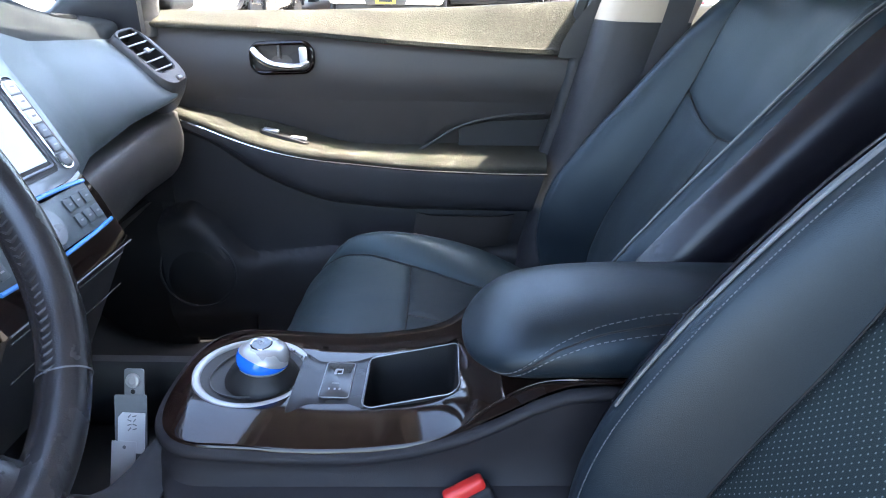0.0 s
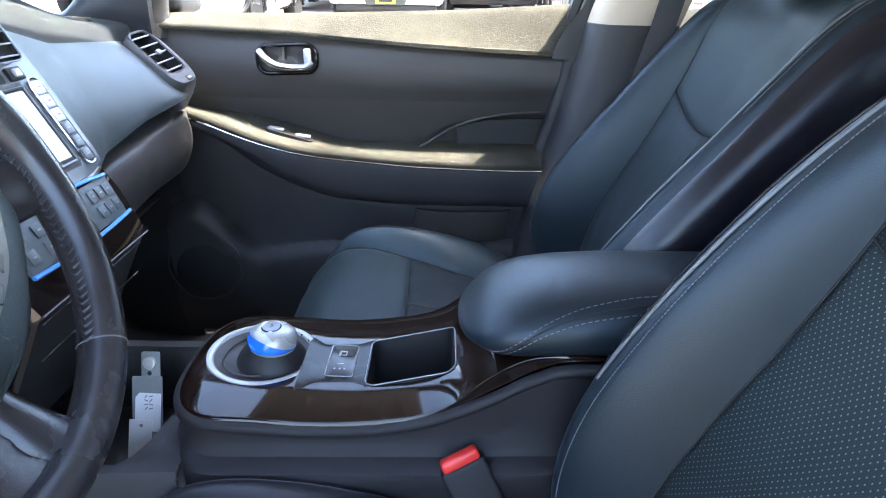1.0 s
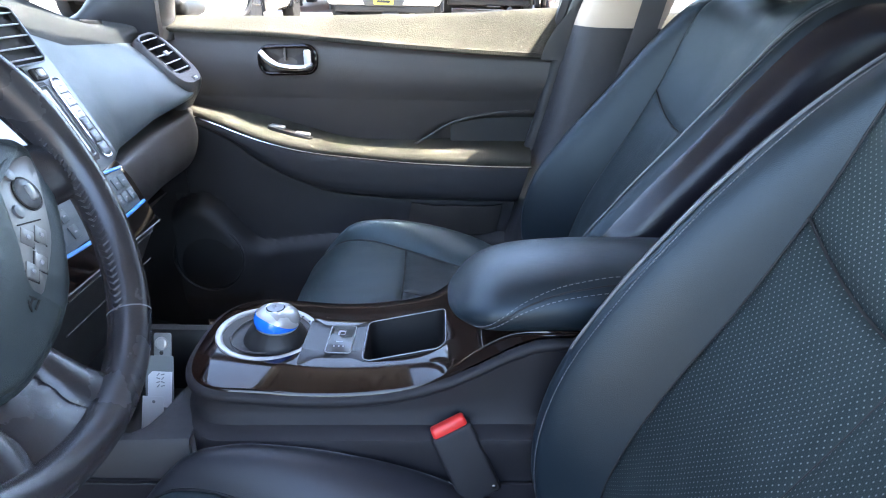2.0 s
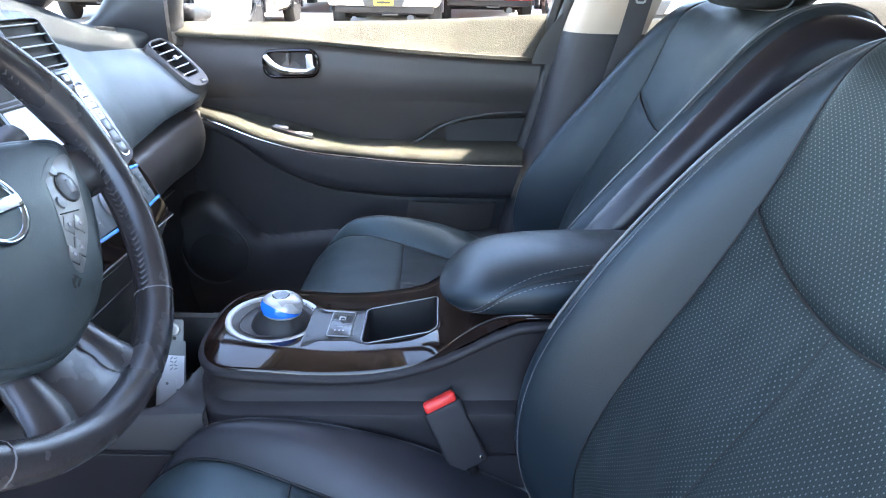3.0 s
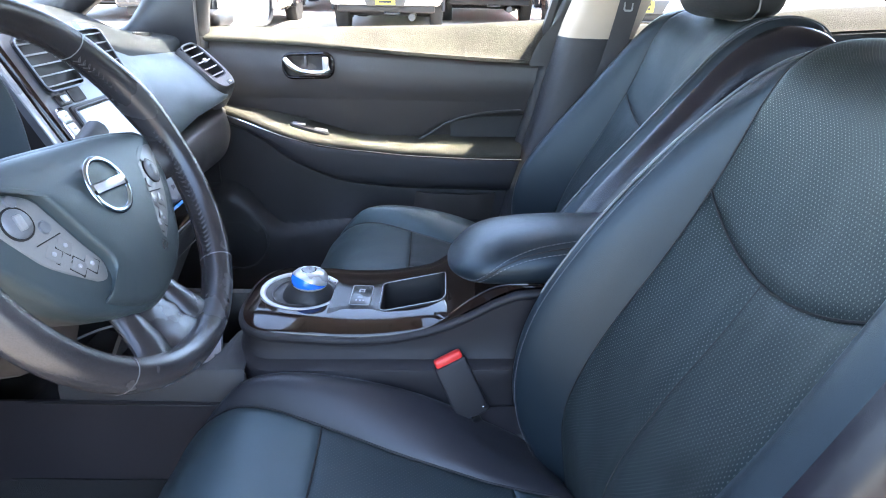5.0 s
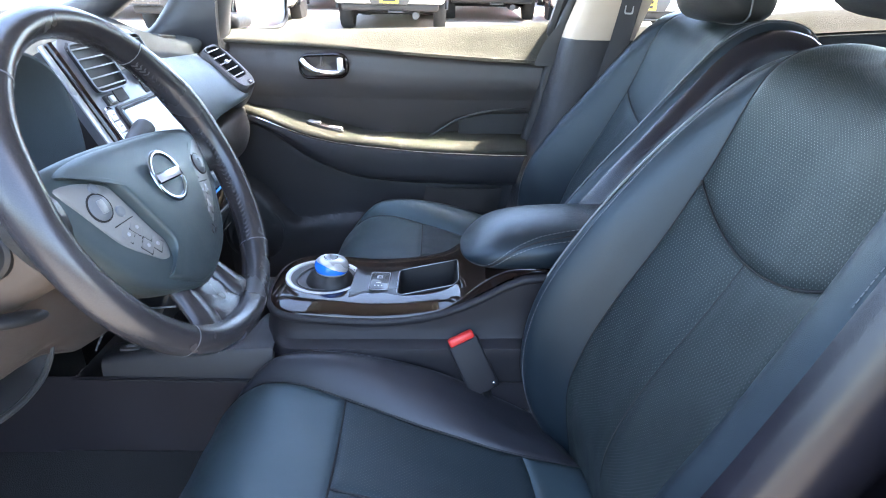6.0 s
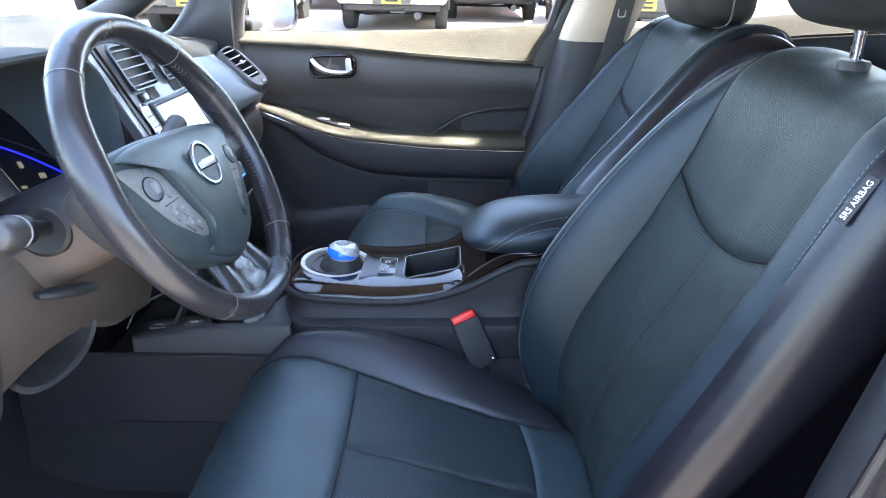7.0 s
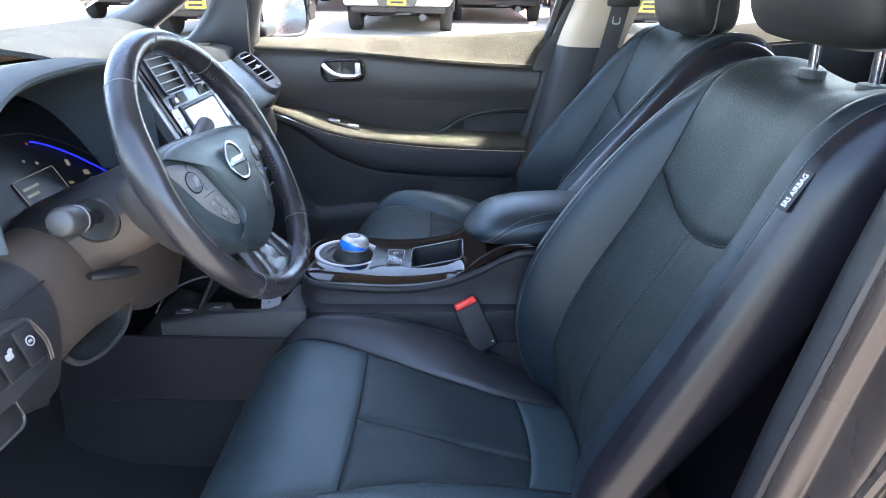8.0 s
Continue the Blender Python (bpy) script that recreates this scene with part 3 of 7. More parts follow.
            ez = math.copysign(abs(sz) ** 0.5, sz) * 0.098
            x = HEADREST_X + ex * (0.55 + 0.45 * k) - 0.012 * (ez / 0.098) + (0.02 * (abs(2 * f - 1) ** 2) if ex < 0 else 0)
            ring.append(Vector((x, SEAT_Y + yy, 1.240 + ez * (0.70 + 0.30 * k))))
        rings.append(ring)
    part("headrest", loft(rings), HEADREST, seat)
    top, low = [], []
    for ring in rings:
        top.append(max(ring, key=lambda v: v.z) + Vector((0, 0, 0.0006)))
        low.append(min(ring, key=lambda v: v.z) - Vector((0, 0, 0.0006)))
    for v in (top[0], low[0], top[-1], low[-1]):
        v.y += math.copysign(0.0012, v.y - SEAT_Y)
    part("headrest_piping", tube(smooth_path([Vector((HEADREST_X + 0.012, v.y, v.z)) for v in top + low[::-1]], 2, closed=True), 0.0017, 6, closed=True, up=(1, 0, 0)), PIPING, seat)
    return seat


driver_seat = build_seat("driver_seat", "black perforated leather driver's seat with airbag tag")
FIT["passenger"] = True
passenger_seat = build_seat("passenger_seat", "black leather passenger seat behind the console armrest")
FIT["passenger"] = False
for ob in passenger_seat.children:
    if ob.name.startswith("headrest"):
        ob.location.z -= 0.045
    if ob.name.startswith(("cushion", "cross_seam", "bolster_seam")):
        ob.location.z += 0.013
passenger_seat.location += Vector((0.095, 0.707, 0.004))
# airbag tag on the driver's outer bolster
ta, tb = back_point(0.565, -0.233, 0.0), back_point(0.605, -0.233, 0.0)
tag_m = frame_of((ta + tb) / 2 + Vector((-0.010, -0.011, 0.007)), tb - ta, (-0.75, -0.6, 0.45))
part("airbag_tag", plate(round_rect(0.043, 0.0095, 0.002), 0.002, tag_m), PLASTIC_BLACK, driver_seat, "small black fabric airbag tag")
lettering("SRS AIRBAG", 0.0068, tag_m @ pose(0, 0, 0.0006), WHITE_MARK, driver_seat, "tag_lettering")

# ---- centre console ----
console = thing("centre_console", "dark centre console with glossy brown-black top and shift knob", "centre console", at=(0.1, 0, 0.3))
EDGE_Z = [(-0.11, 0.673), (-0.05, 0.673), (0.017, 0.670), (0.06, 0.666), (0.103, 0.664), (0.16, 0.667), (0.218, 0.682), (0.251, 0.703), (0.285, 0.732), (0.3, 0.739), (0.9, 0.742)]
FOOT_Z = [(-0.11, 0.659), (-0.058, 0.657), (-0.012, 0.654), (0.045, 0.650), (0.103, 0.650), (0.161, 0.657), (0.218, 0.673), (0.274, 0.702), (0.3, 0.720), (0.326, 0.736), (0.9, 0.738)]


def eased(table, x):
    """A table's value with its corners rounded off."""
    return sum(lerp_table(table, x + d) for d in (-0.024, -0.012, 0, 0.012, 0.024)) / 5


def smooth_top_z(x):
    return eased(EDGE_Z, x)


CUP_X, CUP_Y = (0.118, 0.226), (-0.062, 0.036)
HALF, NOSE_X, NOSE_A = 0.117, -0.03, 0.078


def reach(x, y):
    """How far out towards the top panel's outline a point lies: 1 on the outline."""
    n = max(0.0, (NOSE_X - x) / NOSE_A)
    return (n ** 2.7 + abs(y / HALF) ** 2.7) ** (1 / 2.7)


def panel_z(x, y):
    """The gloss top: a low crown with edges that roll down all round."""
    r = min(1.0, reach(x, y))
    lip = 0.95 + 0.03 * ease((x - 0.18) / 0.06)
    edge = max(0.0, (r - lip) / (1 - lip))
    lift = lerp_table([(-0.1, -0.001), (0.05, -0.0005), (0.15, 0.006)], x)
    return smooth_top_z(x) + lift - 0.011 * r ** 3.5 * (1 - ease((x - 0.2) / 0.06)) - (smooth_top_z(x) - eased(FOOT_Z, x)) * (1 - math.sqrt(max(0.0, 1 - edge ** 2.2)))


def outline_at(a):
    """The outline round the nose, a from -1 (driver side) to 1; beyond that straight back."""
    c, s_ = math.cos(a * math.pi / 2), math.sin(a * math.pi / 2)
    return NOSE_X - NOSE_A * abs(c) ** (2 / 2.7), HALF * math.copysign(abs(s_) ** (2 / 2.7), s_)


xs = sorted(set([round(NOSE_X - NOSE_A * math.cos(q) ** 0.74, 4) for q in np.linspace(0, math.pi / 2, 20)[:-1]] + [round(v, 4) for v in np.linspace(-0.03, 0.06, 23)] + [round(v, 4) for v in np.linspace(0.07, 0.42, 36)] + list(CUP_X)))
ys = sorted(set([round(HALF * v, 4) for v in (-1, -0.995, -0.985, -0.9925, -0.98, -0.975, -0.97, -0.96, -0.95, -0.925, -0.9, -0.87, -0.84, -0.8, -0.7, -0.62, 0.62, 0.7, 0.8, 0.84, 0.87, 0.9, 0.925, 0.95, 0.96, 0.97, 0.975, 0.98, 0.985, 0.9925, 0.995, 1)] + [round(v, 4) for v in np.linspace(-0.068, 0.068, 33)] + list(CUP_Y)))
rows = []
for x in xs:
    w = (1 - max(0.0, (NOSE_X - x) / NOSE_A) ** 2.7) ** (1 / 2.7) if x > NOSE_X - NOSE_A + 1e-5 else 0.02
    tuck = 0.03 * ease((x - 0.17) / 0.06)
    rows.append([Vector((x, y * w * (1 - tuck * max(0.0, (abs(y) / HALF - 0.98) / 0.02)), panel_z(x, y * w))) for y in ys])
ci = [i for i, x in enumerate(xs) if CUP_X[0] - 1e-6 <= x < CUP_X[1] - 1e-6]
cj = [j for j, y in enumerate(ys) if CUP_Y[0] - 1e-6 <= y < CUP_Y[1] - 1e-6]
RING = (-0.018, 0.004, 0.6702)


def cell_gone(i, j):
    """The openings of the top: the cup well and the round under the shift ring."""
    return (i in ci and j in cj) or all(math.hypot(p.x - RING[0], p.y - RING[1]) < 0.0655 for p in (rows[i][j], rows[i + 1][j], rows[i][j + 1], rows[i + 1][j + 1]))


part("gloss_top", sheet(rows, 0.003, skip=cell_gone), GLOSS, console, "glossy brown-black top panel")
# console body under it: one skin from the rear of one side round the nose to the other
edge_line = [(x, -HALF, 0, -1, 1.0) for x in np.linspace(0.9, -0.02, 30)]
for a in np.linspace(-1, 1, 33):
    x, y = outline_at(a)
    x1, y1 = outline_at(max(-1, a - 0.03))
    x2, y2 = outline_at(min(1, a + 0.03))
    n = Vector((y1 - y2, x2 - x1)).normalized() * -1
    if n.dot(Vector((x - 0.02, y))) < 0:
        n = -n
    edge_line.append((x, y, n.x, n.y, ease((abs(a) - 0.45) / 0.5)))
edge_line += [(x, HALF, 0, 1, 1.0) for x in np.linspace(-0.02, 0.9, 30)]
rows, lip_line = [], []
for x, y, nx, ny, k in edge_line:
    zt = eased(FOOT_Z, x) - 0.001
    led = lerp_table([(-0.092, 0.612), (0.2, 0.617), (0.3, 0.62), (0.9, 0.63)], x)
    prof = [(-0.004, zt + 0.004), (0.003, zt + 0.002), (0.0055, zt - 0.002), (0.005, zt - 0.007), (0.001, zt - 0.011), (0.001, (zt + led) / 2), (0.002 + 0.001 * k, led + 0.014), (0.004 + 0.005 * k, led + 0.004), (0.006 + 0.018 * k, led), (0.006 + 0.0235 * k, led - 0.003), (0.007 + 0.024 * k, led - 0.010), (0.007 + 0.021 * k, led - 0.03), (0.008 + 0.016 * k, 0.53), (0.01 + 0.014 * k, 0.40), (0.01 + 0.014 * k, 0.26)]
    rows.append([(x + nx * d, y + ny * d, z) for d, z in prof])
part("console_side", sheet(rows, 0.005), CONSOLE_SKIN, console, "grained plastic console side")
# cup well and its bright rim
well = []
outline = round_rect(CUP_X[1] - CUP_X[0], CUP_Y[1] - CUP_Y[0], 0.012, 4, sum(CUP_X) / 2, sum(CUP_Y) / 2)
for f, d in ((1.0, 0.0), (0.97, -0.02), (0.93, -0.075), (0.0, -0.076)):
    cx, cy = sum(CUP_X) / 2, sum(CUP_Y) / 2
    well.append([Vector((cx + (x - cx) * f, cy + (y - cy) * f, panel_z(cx + (x - cx) * f, y) + 0.0006 + d)) for x, y in outline])
part("cup_well", loft(well, cap=False), PLASTIC_BLACK, console, "black cup well")
part("cup_rim", tube([(x, y, panel_z(x, y) + 0.0012) for x, y in outline], 0.0007, 6, closed=True), SPOKE, console, "thin silver rim of the cup well")
# button plate between the knob and the cup well
bm_ = frame_of((0.087, -0.011, panel_z(0.087, -0.011) + 0.0016), (1, 0, -0.03), (0.03, 0, 1))
rows = []
for x in np.linspace(0.036, 0.120, 16):
    w = 0.041 + 0.016 * (1 - ease((x - 0.036) / 0.024)) + 0.008 * ease((x - 0.10) / 0.02)
    rows.append([(x, y, panel_z(x, y) + 0.0013 - 0.0011 * abs((y + 0.011) / w) ** 8) for y in np.linspace(-0.011 - w, -0.011 + w, 17)])
part("bezel_band", sheet(rows, 0.002), BEZEL, console, "satin grey band across the gloss top")
btn = part("shift_indicator", plate(round_rect(0.032, 0.066, 0.004), 0.003, bm_ @ pose(-0.002, 0, 0.0012), 0.0006), STACK_DARK, console, "grey shift pattern plate")
part("indicator_frame", tube([bm_ @ Vector((x - 0.002, y, 0.0016)) for x, y in round_rect(0.034, 0.068, 0.004)], 0.0007, 5, closed=True), SPOKE, console)
for dx, dy, sx, sy in ((-0.006, 0.016, 0.004, 0.012), (0.001, 0.013, 0.008, 0.002), (0.004, 0.019, 0.002, 0.012), (-0.002, 0.022, 0.01, 0.004), (-0.009, -0.02, 0.003, 0.004), (-0.001, -0.02, 0.003, 0.004), (0.006, -0.02, 0.003, 0.004), (-0.002, -0.008, 0.012, 0.0015)):
    part("indicator_mark", plate(round_rect(sx * 0.75, sy * 0.75, 0.0006, 2), 0.0004, bm_ @ pose(dx * 0.8 - 0.002, dy * 0.9, 0.0016)), GREY_MARK, btn)
# shift ring, boot and knob
ring_m = pose(*RING, 0, 3.5, 0)
ring_rows = [[ring_m @ Vector((r * math.cos(2 * math.pi * k / 64), r * math.sin(2 * math.pi * k / 64), h)) for k in range(64)] for r, h in ((0.0590, -0.006), (0.0600, -0.002), (0.0625, 0.0008), (0.0662, 0.0014), (0.0688, 0.0004), (0.0695, -0.006))]
part("shift_ring", loft(ring_rows, cap=False), SILVER, console, "silver shift ring")
part("shift_well", lathe([(0.0, -0.008), (0.03, -0.008), (0.046, -0.0075), (0.053, -0.0045), (0.0600, -0.0025), (0.0600, -0.010), (0, -0.012)], ring_m, 56), PLASTIC_BLACK, console, "dark shift well")
wave = [ring_m @ Vector(((0.049 + 0.0025 * math.cos(3 * a + 0.6)) * math.cos(a), (0.047 + 0.0025 * math.cos(3 * a + 0.6)) * math.sin(a), -0.0045)) for a in np.linspace(0, 2 * math.pi, 60, endpoint=False)]
part("well_groove", tube(wave, 0.0012, 6, closed=True), PLASTIC_SOFT, console)
part("shift_boot", lathe([(0.045, -0.009), (0.043, -0.002), (0.038, 0.007), (0.031, 0.014), (0.025, 0.022), (0, 0.024)], ring_m @ pose(0.012, -0.002, -0.002), 40), PLASTIC_BLACK, console, "black boot under the knob")
km = pose(-0.002, -0.004, 0.6912, -4, 4, 0) @ Matrix.Diagonal((0.95, 0.95, 0.95, 1))
knob = part("shift_knob", lathe([(0.0, -0.010), (0.02, -0.010), (0.027, -0.0085), (0.0295, -0.006), (0.0318, 0.002), (0.0318, 0.008), (0.0295, 0.0145), (0.024, 0.0195), (0.016, 0.0218), (0.0, 0.0222)], km, 44), SILVER, console, "silver puck shift knob with blue side")
blue = []
for k in range(33):
    a = radians(165 + 190 * k / 32)
    f = k / 32
    lo = -0.0035
    hi = lo + 0.0185 * ease(f / 0.10) * (1 - ease((f - 0.36) / 0.64)) + 0.0004
    col = []
    for q in range(8):
        h = lo + (hi - lo) * q / 7
        r = lerp_table([(-0.0085, 0.027), (-0.006, 0.0295), (0.002, 0.0318), (0.008, 0.0318), (0.0145, 0.0295), (0.0195, 0.024)], h) + 0.0007
        col.append(km @ Vector((r * math.cos(a), r * math.sin(a), h)))
    blue.append(col)
part("knob_inlay", sheet(blue, 0.0015), BLUE, knob, "blue wave-shaped inlay")
part("knob_button", lathe([(0, 0.0004), (0.011, 0.0002), (0.012, -0.001), (0, -0.001)], km @ pose(-0.002, 0, 0.0225) @ Matrix.Diagonal((1, 1.25, 1, 1)), 28), STACK, knob)
part("button_ring", tube([km @ Vector((-0.002 + 0.0122 * math.cos(a), 0.0152 * math.sin(a), 0.0222)) for a in np.linspace(0, 2 * math.pi, 28, endpoint=False)], 0.0007, 5, closed=True), CHROME, knob)
lettering("P", 0.012, km @ pose(-0.002, 0, 0.0232, 0, 0, 20), GREY_MARK, knob, "knob_lettering")
part("rear_box", rbox((0.62, 0, 0.52), (0.56, 0.2, 0.40), 0.02, 3), PLASTIC, console)
part("seam_line", tube([(-0.078, -0.1485, z) for z in (0.606, 0.58, 0.5, 0.40)], 0.0016, 5), SEAM, console)
# armrest
arm_rings = []
ARM_TOP = [(0.228, 0.757), (0.245, 0.775), (0.26, 0.787), (0.28, 0.797), (0.31, 0.806), (0.345, 0.812), (0.4, 0.816), (0.8, 0.818)]
for i in range(37):
    f = i / 36
    x = 0.228 + 0.40 * (1 - math.cos(f * math.pi / 2)) ** 1.25
    g = min(1.0, max(0.004, (x - 0.2278) / 0.075))
    k = (1 - (1 - g) ** 2.3) ** (1 / 2.3)
    top, bot = sum(lerp_table(ARM_TOP, x + d) for d in (-0.008, 0, 0.008)) / 3, 0.7335 + 0.010 * (1 - k)
    zc = bot + (top - bot) * 0.46
    ring = []
    for q in range(48):
        a = 2 * math.pi * q / 48
        cy, sz = math.cos(a), math.sin(a)
        hz = (top - zc) if sz > 0 else (zc - bot)
        ring.append(Vector((x, -0.028 + math.copysign(abs(cy) ** (0.84 if sz > 0 else 0.66), cy) * 0.092 * k, zc + math.copysign(abs(sz) ** (0.96 if sz > 0 else 0.78), sz) * hz * (0.25 + 0.75 * k))))
    arm_rings.append(ring)
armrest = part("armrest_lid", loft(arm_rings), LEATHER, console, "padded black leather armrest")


ARM_SEAM = [(0.24, 0.02), (0.262, 0.14), (0.275, 0.30), (0.29, 0.48), (0.305, 0.60), (0.33, 0.70), (0.36, 0.77), (0.42, 0.83), (0.7, 0.85)]


def arm_line(zoff, out=0.001):
    """A line round the armrest's flank: low at the nose and rising to the shoulder."""
    pts = []
    for ring in arm_rings[8:]:
        zs = [v.z for v in ring]
        x = ring[0].x
        zt = min(zs) + (max(zs) - min(zs)) * min(0.95, max(0.02, sum(lerp_table(ARM_SEAM, x + d) for d in (-0.01, 0, 0.01)) / 3 + zoff))
        left = sorted((v for v in ring if v.y < -0.028), key=lambda v: v.z)
        y = float(np.interp(zt, [v.z for v in left], [v.y for v in left]))
        pts.append(Vector((x, y - out, zt + 0.4 * out)))
    return pts


for zo in (-0.065, 0.065):
    line = smooth_path([p for p in arm_line(zo, 0.0012)], 2)
    bm = bmesh.new()
    for a, b in zip(line, line[1:]):
        n = max(1, int((b - a).length / 0.005))
        for k in range(n):
            t = tube([a.lerp(b, k / n), a.lerp(b, (k + 0.6) / n)], 0.0006, 4)
            me = bpy.data.meshes.new("tmp")
            t.to_mesh(me)
            t.free()
            bm.from_mesh(me)
            bpy.data.meshes.remove(me)
    part("stitching", bm, THREAD, armrest)
part("lid_seam", tube(smooth_path([p for p in arm_line(0.0, 0.0004)], 2), 0.0012, 5), SEAM, armrest)

# front tray ahead of the shifter
tray = thing("console_tray", "dark plastic front tray with sockets below the dashboard", "tray", at=(-0.23, 0, 0.55))
lip = [(-0.39, 0.550, 0.574), (-0.37, 0.549, 0.578), (-0.30, 0.548, 0.591), (-0.21, 0.548, 0.599), (-0.12, 0.550, 0.604), (-0.082, 0.552, 0.606)]
INNER = [(-0.39, -0.085), (-0.25, -0.088), (-0.232, -0.117), (-0.158, -0.125), (-0.142, -0.113), (-0.131, -0.080), (-0.126, -0.035), (-0.12, -0.02), (-0.08, -0.02)]
rows = []
for x in sorted(list(np.linspace(-0.372, -0.26, 5)) + list(np.linspace(-0.25, -0.115, 32)) + [-0.1, -0.082]):
    zb, zt, yi = lerp_table([(a, b) for a, b, c in lip], x), lerp_table([(a, c) for a, b, c in lip], x), lerp_table(INNER, x)
    rows.append([(x, yi + 0.006, zt - 0.075), (x, yi + 0.003, zt - 0.02), (x, yi, zt - 0.004), (x, yi - 0.004, zt - 0.0005), (x, min(-0.122, yi - 0.008), zt), (x, -0.128, zt), (x, -0.137, zt - 0.002), (x, -0.141, zt - 0.008), (x, -0.143, zb), (x, -0.130, zb - 0.003)])
part("tray_deck", sheet(rows, 0.003), PLASTIC, tray)
part("tray_rail", sheet([[(x, y, z) for y, z in ((0.116, 0.54), (0.118, 0.592), (0.122, 0.597), (0.138, 0.596), (0.142, 0.58), (0.143, 0.55))] for x in np.linspace(-0.372, -0.1, 6)], -0.003), PLASTIC_BLACK, tray)
rows = [[(x, y, lerp_table([(-0.5, 0.53), (-0.36, 0.49), (-0.09, 0.485)], x)) for y in np.linspace(-0.12, 0.12, 7)] for x in np.linspace(-0.45, -0.09, 9)]
part("tray_floor", sheet(rows, 0.006), PLASTIC_BLACK, tray)
part("tunnel_crease", tube([(x, -0.1535, 0.548) for x in np.linspace(-0.42, -0.07, 8)], 0.0015, 5), SEAM, tray)
part("tray_arch", tube(smooth_path([(-0.385, -0.128, 0.59), (-0.355, -0.128, 0.635), (-0.29, -0.126, 0.668), (-0.24, -0.12, 0.672)], 6), 0.0018, 6), STACK, tray)
for x, w in ((-0.33, 0.034), (-0.265, 0.03)):
    s = part("socket", plate(round_rect(w, 0.022, 0.004), 0.004, pose(x, -0.116, 0.5985 + 0.1 * (x + 0.265)), 0.001), PLASTIC_SOFT, tray, "small socket plate")
    part("socket_mark", plate(round_rect(w * 0.5, 0.007, 0.002), 0.0006, pose(x, -0.116, 0.5991 + 0.1 * (x + 0.265))), GREY_MARK, s)
part("tunnel_side", sheet([[(x, -0.147 - 0.010 * ((0.55 - z) / 0.13) ** 2 - 0.003 * math.sin(9 * x + 1), z) for z in np.linspace(0.55, 0.40, 9)] for x in np.linspace(-0.6, 0.9, 30)], 0.004), TUNNEL, tray, "smooth dark plastic tunnel side")
part("tunnel_carpet", sheet([[(x, -0.160 - 0.03 * ease((0.405 - z) / 0.15) + 0.004 * noise.noise(Vector((x * 9, z * 14, 1))), z) for z in np.linspace(0.405, 0.22, 9)] for x in np.linspace(-0.6, 0.9, 30)], 0.004), CARPET, tray, "black carpet on the tunnel side")
part("tunnel_side", sheet([[(x, 0.147, z) for z in np.linspace(0.55, 0.22, 9)] for x in np.linspace(-0.6, 0.9, 12)], -0.004), PLASTIC_BLACK, tray)

# key tag lying in the tray
tag = thing("key_tag", "grey plastic key tag with white paper slips in the tray", "key tag", at=(-0.2, -0.02, 0.6))
tm = frame_of((-0.200, 0.030, 0.561), (1, 0, 0), (0, -0.94, 0.34)) @ Matrix.Diagonal((1.1, 1.1, 1.1, 1))
part("tag_body", plate(round_rect(0.023, 0.060, 0.003), 0.002, tm @ pose(0.007, 0.040, 0), 0.0006), TAG_GREY, tag)
part("tag_sleeve", plate(round_rect(0.038, 0.098, 0.002), 0.0012, tm @ pose(0.003, -0.010, 0.0012)), TAG_GREY, tag, "clear grey sleeve")
part("tag_stud", lathe([(0, 0.0025), (0.004, 0.0025), (0.005, 0.0035), (0.0078, 0.003), (0.009, 0.0), (0, -0.001)], tm @ pose(0.006, 0.056, 0.0), 24), SILVER, tag, "round metal stud")
part("tag_hole", lathe([(0, 0.0006), (0.0028, 0.0004), (0, -0.001)], tm @ pose(0.006, 0.043, 0.0004), 16), SEAM, tag)
pp = part("paper_slip", plate([(-0.016, -0.03), (0.016, -0.03), (0.016, 0.019), (-0.011, 0.019), (-0.016, 0.013)], 0.0006, tm @ pose(0.004, -0.001, 0.0022, 0, 0, -2)), PAPER, tag, "white paper slip")
part("paper_slip", plate([(-0.015, -0.062), (0.013, -0.062), (0.014, 0.0), (-0.015, 0.0)], 0.0006, tm @ pose(-0.004, -0.016, 0.0034, 0, 0, -3)), PAPER, tag, "folded white paper slip")
part("slip_hole", lathe([(0, 0.0004), (0.0022, 0.0003), (0, -0.0004)], tm @ pose(-0.004, -0.023, 0.0036), 12), GREY_MARK, tag)
for k in range(8):
    part("writing_bar", plate(round_rect(0.0052, 0.0013, 0.0005, 2), 0.0003, tm @ pose(0.002 + 0.006 * (k % 2), 0.014 - 0.0052 * (k // 2), 0.0026, 0, 0, 50 - 35 * (k % 3))), GREY_MARK, pp)

# seat belt buckle
buckle = thing("seat_belt_buckle", "black seat belt buckle with red release button", "seat belt", at=(0.26, -0.145, 0.56))
bm0 = frame_of((0.25, -0.148, 0.590), (0.40, -0.05, -0.92), (0.15, -0.95, 0.25))
part("buckle_body", rbox((0, 0, 0), (0.098, 0.052, 0.022), 0.005, 3), CONSOLE_SKIN, buckle).data.transform(bm0 @ pose(0.006, 0, 0))
part("release_button", rbox((0, 0, 0), (0.014, 0.044, 0.016), 0.004, 3), RED, buckle, "red release button").data.transform(bm0 @ pose(-0.047, 0, 0.001))
part("buckle_stalk", tube([bm0 @ Vector((0.05, 0, 0)), bm0 @ Vector((0.09, 0, -0.005)), bm0 @ Vector((0.16, 0.0, -0.01))], 0.016, 8, flat=0.4), PLASTIC_BLACK, buckle)
part("buckle_rivet", lathe([(0, 0.001), (0.002, 0.0005), (0.0025, -0.001), (0, -0.001)], bm0 @ pose(0.044, 0.018, 0.0115), 10), CHROME, buckle)

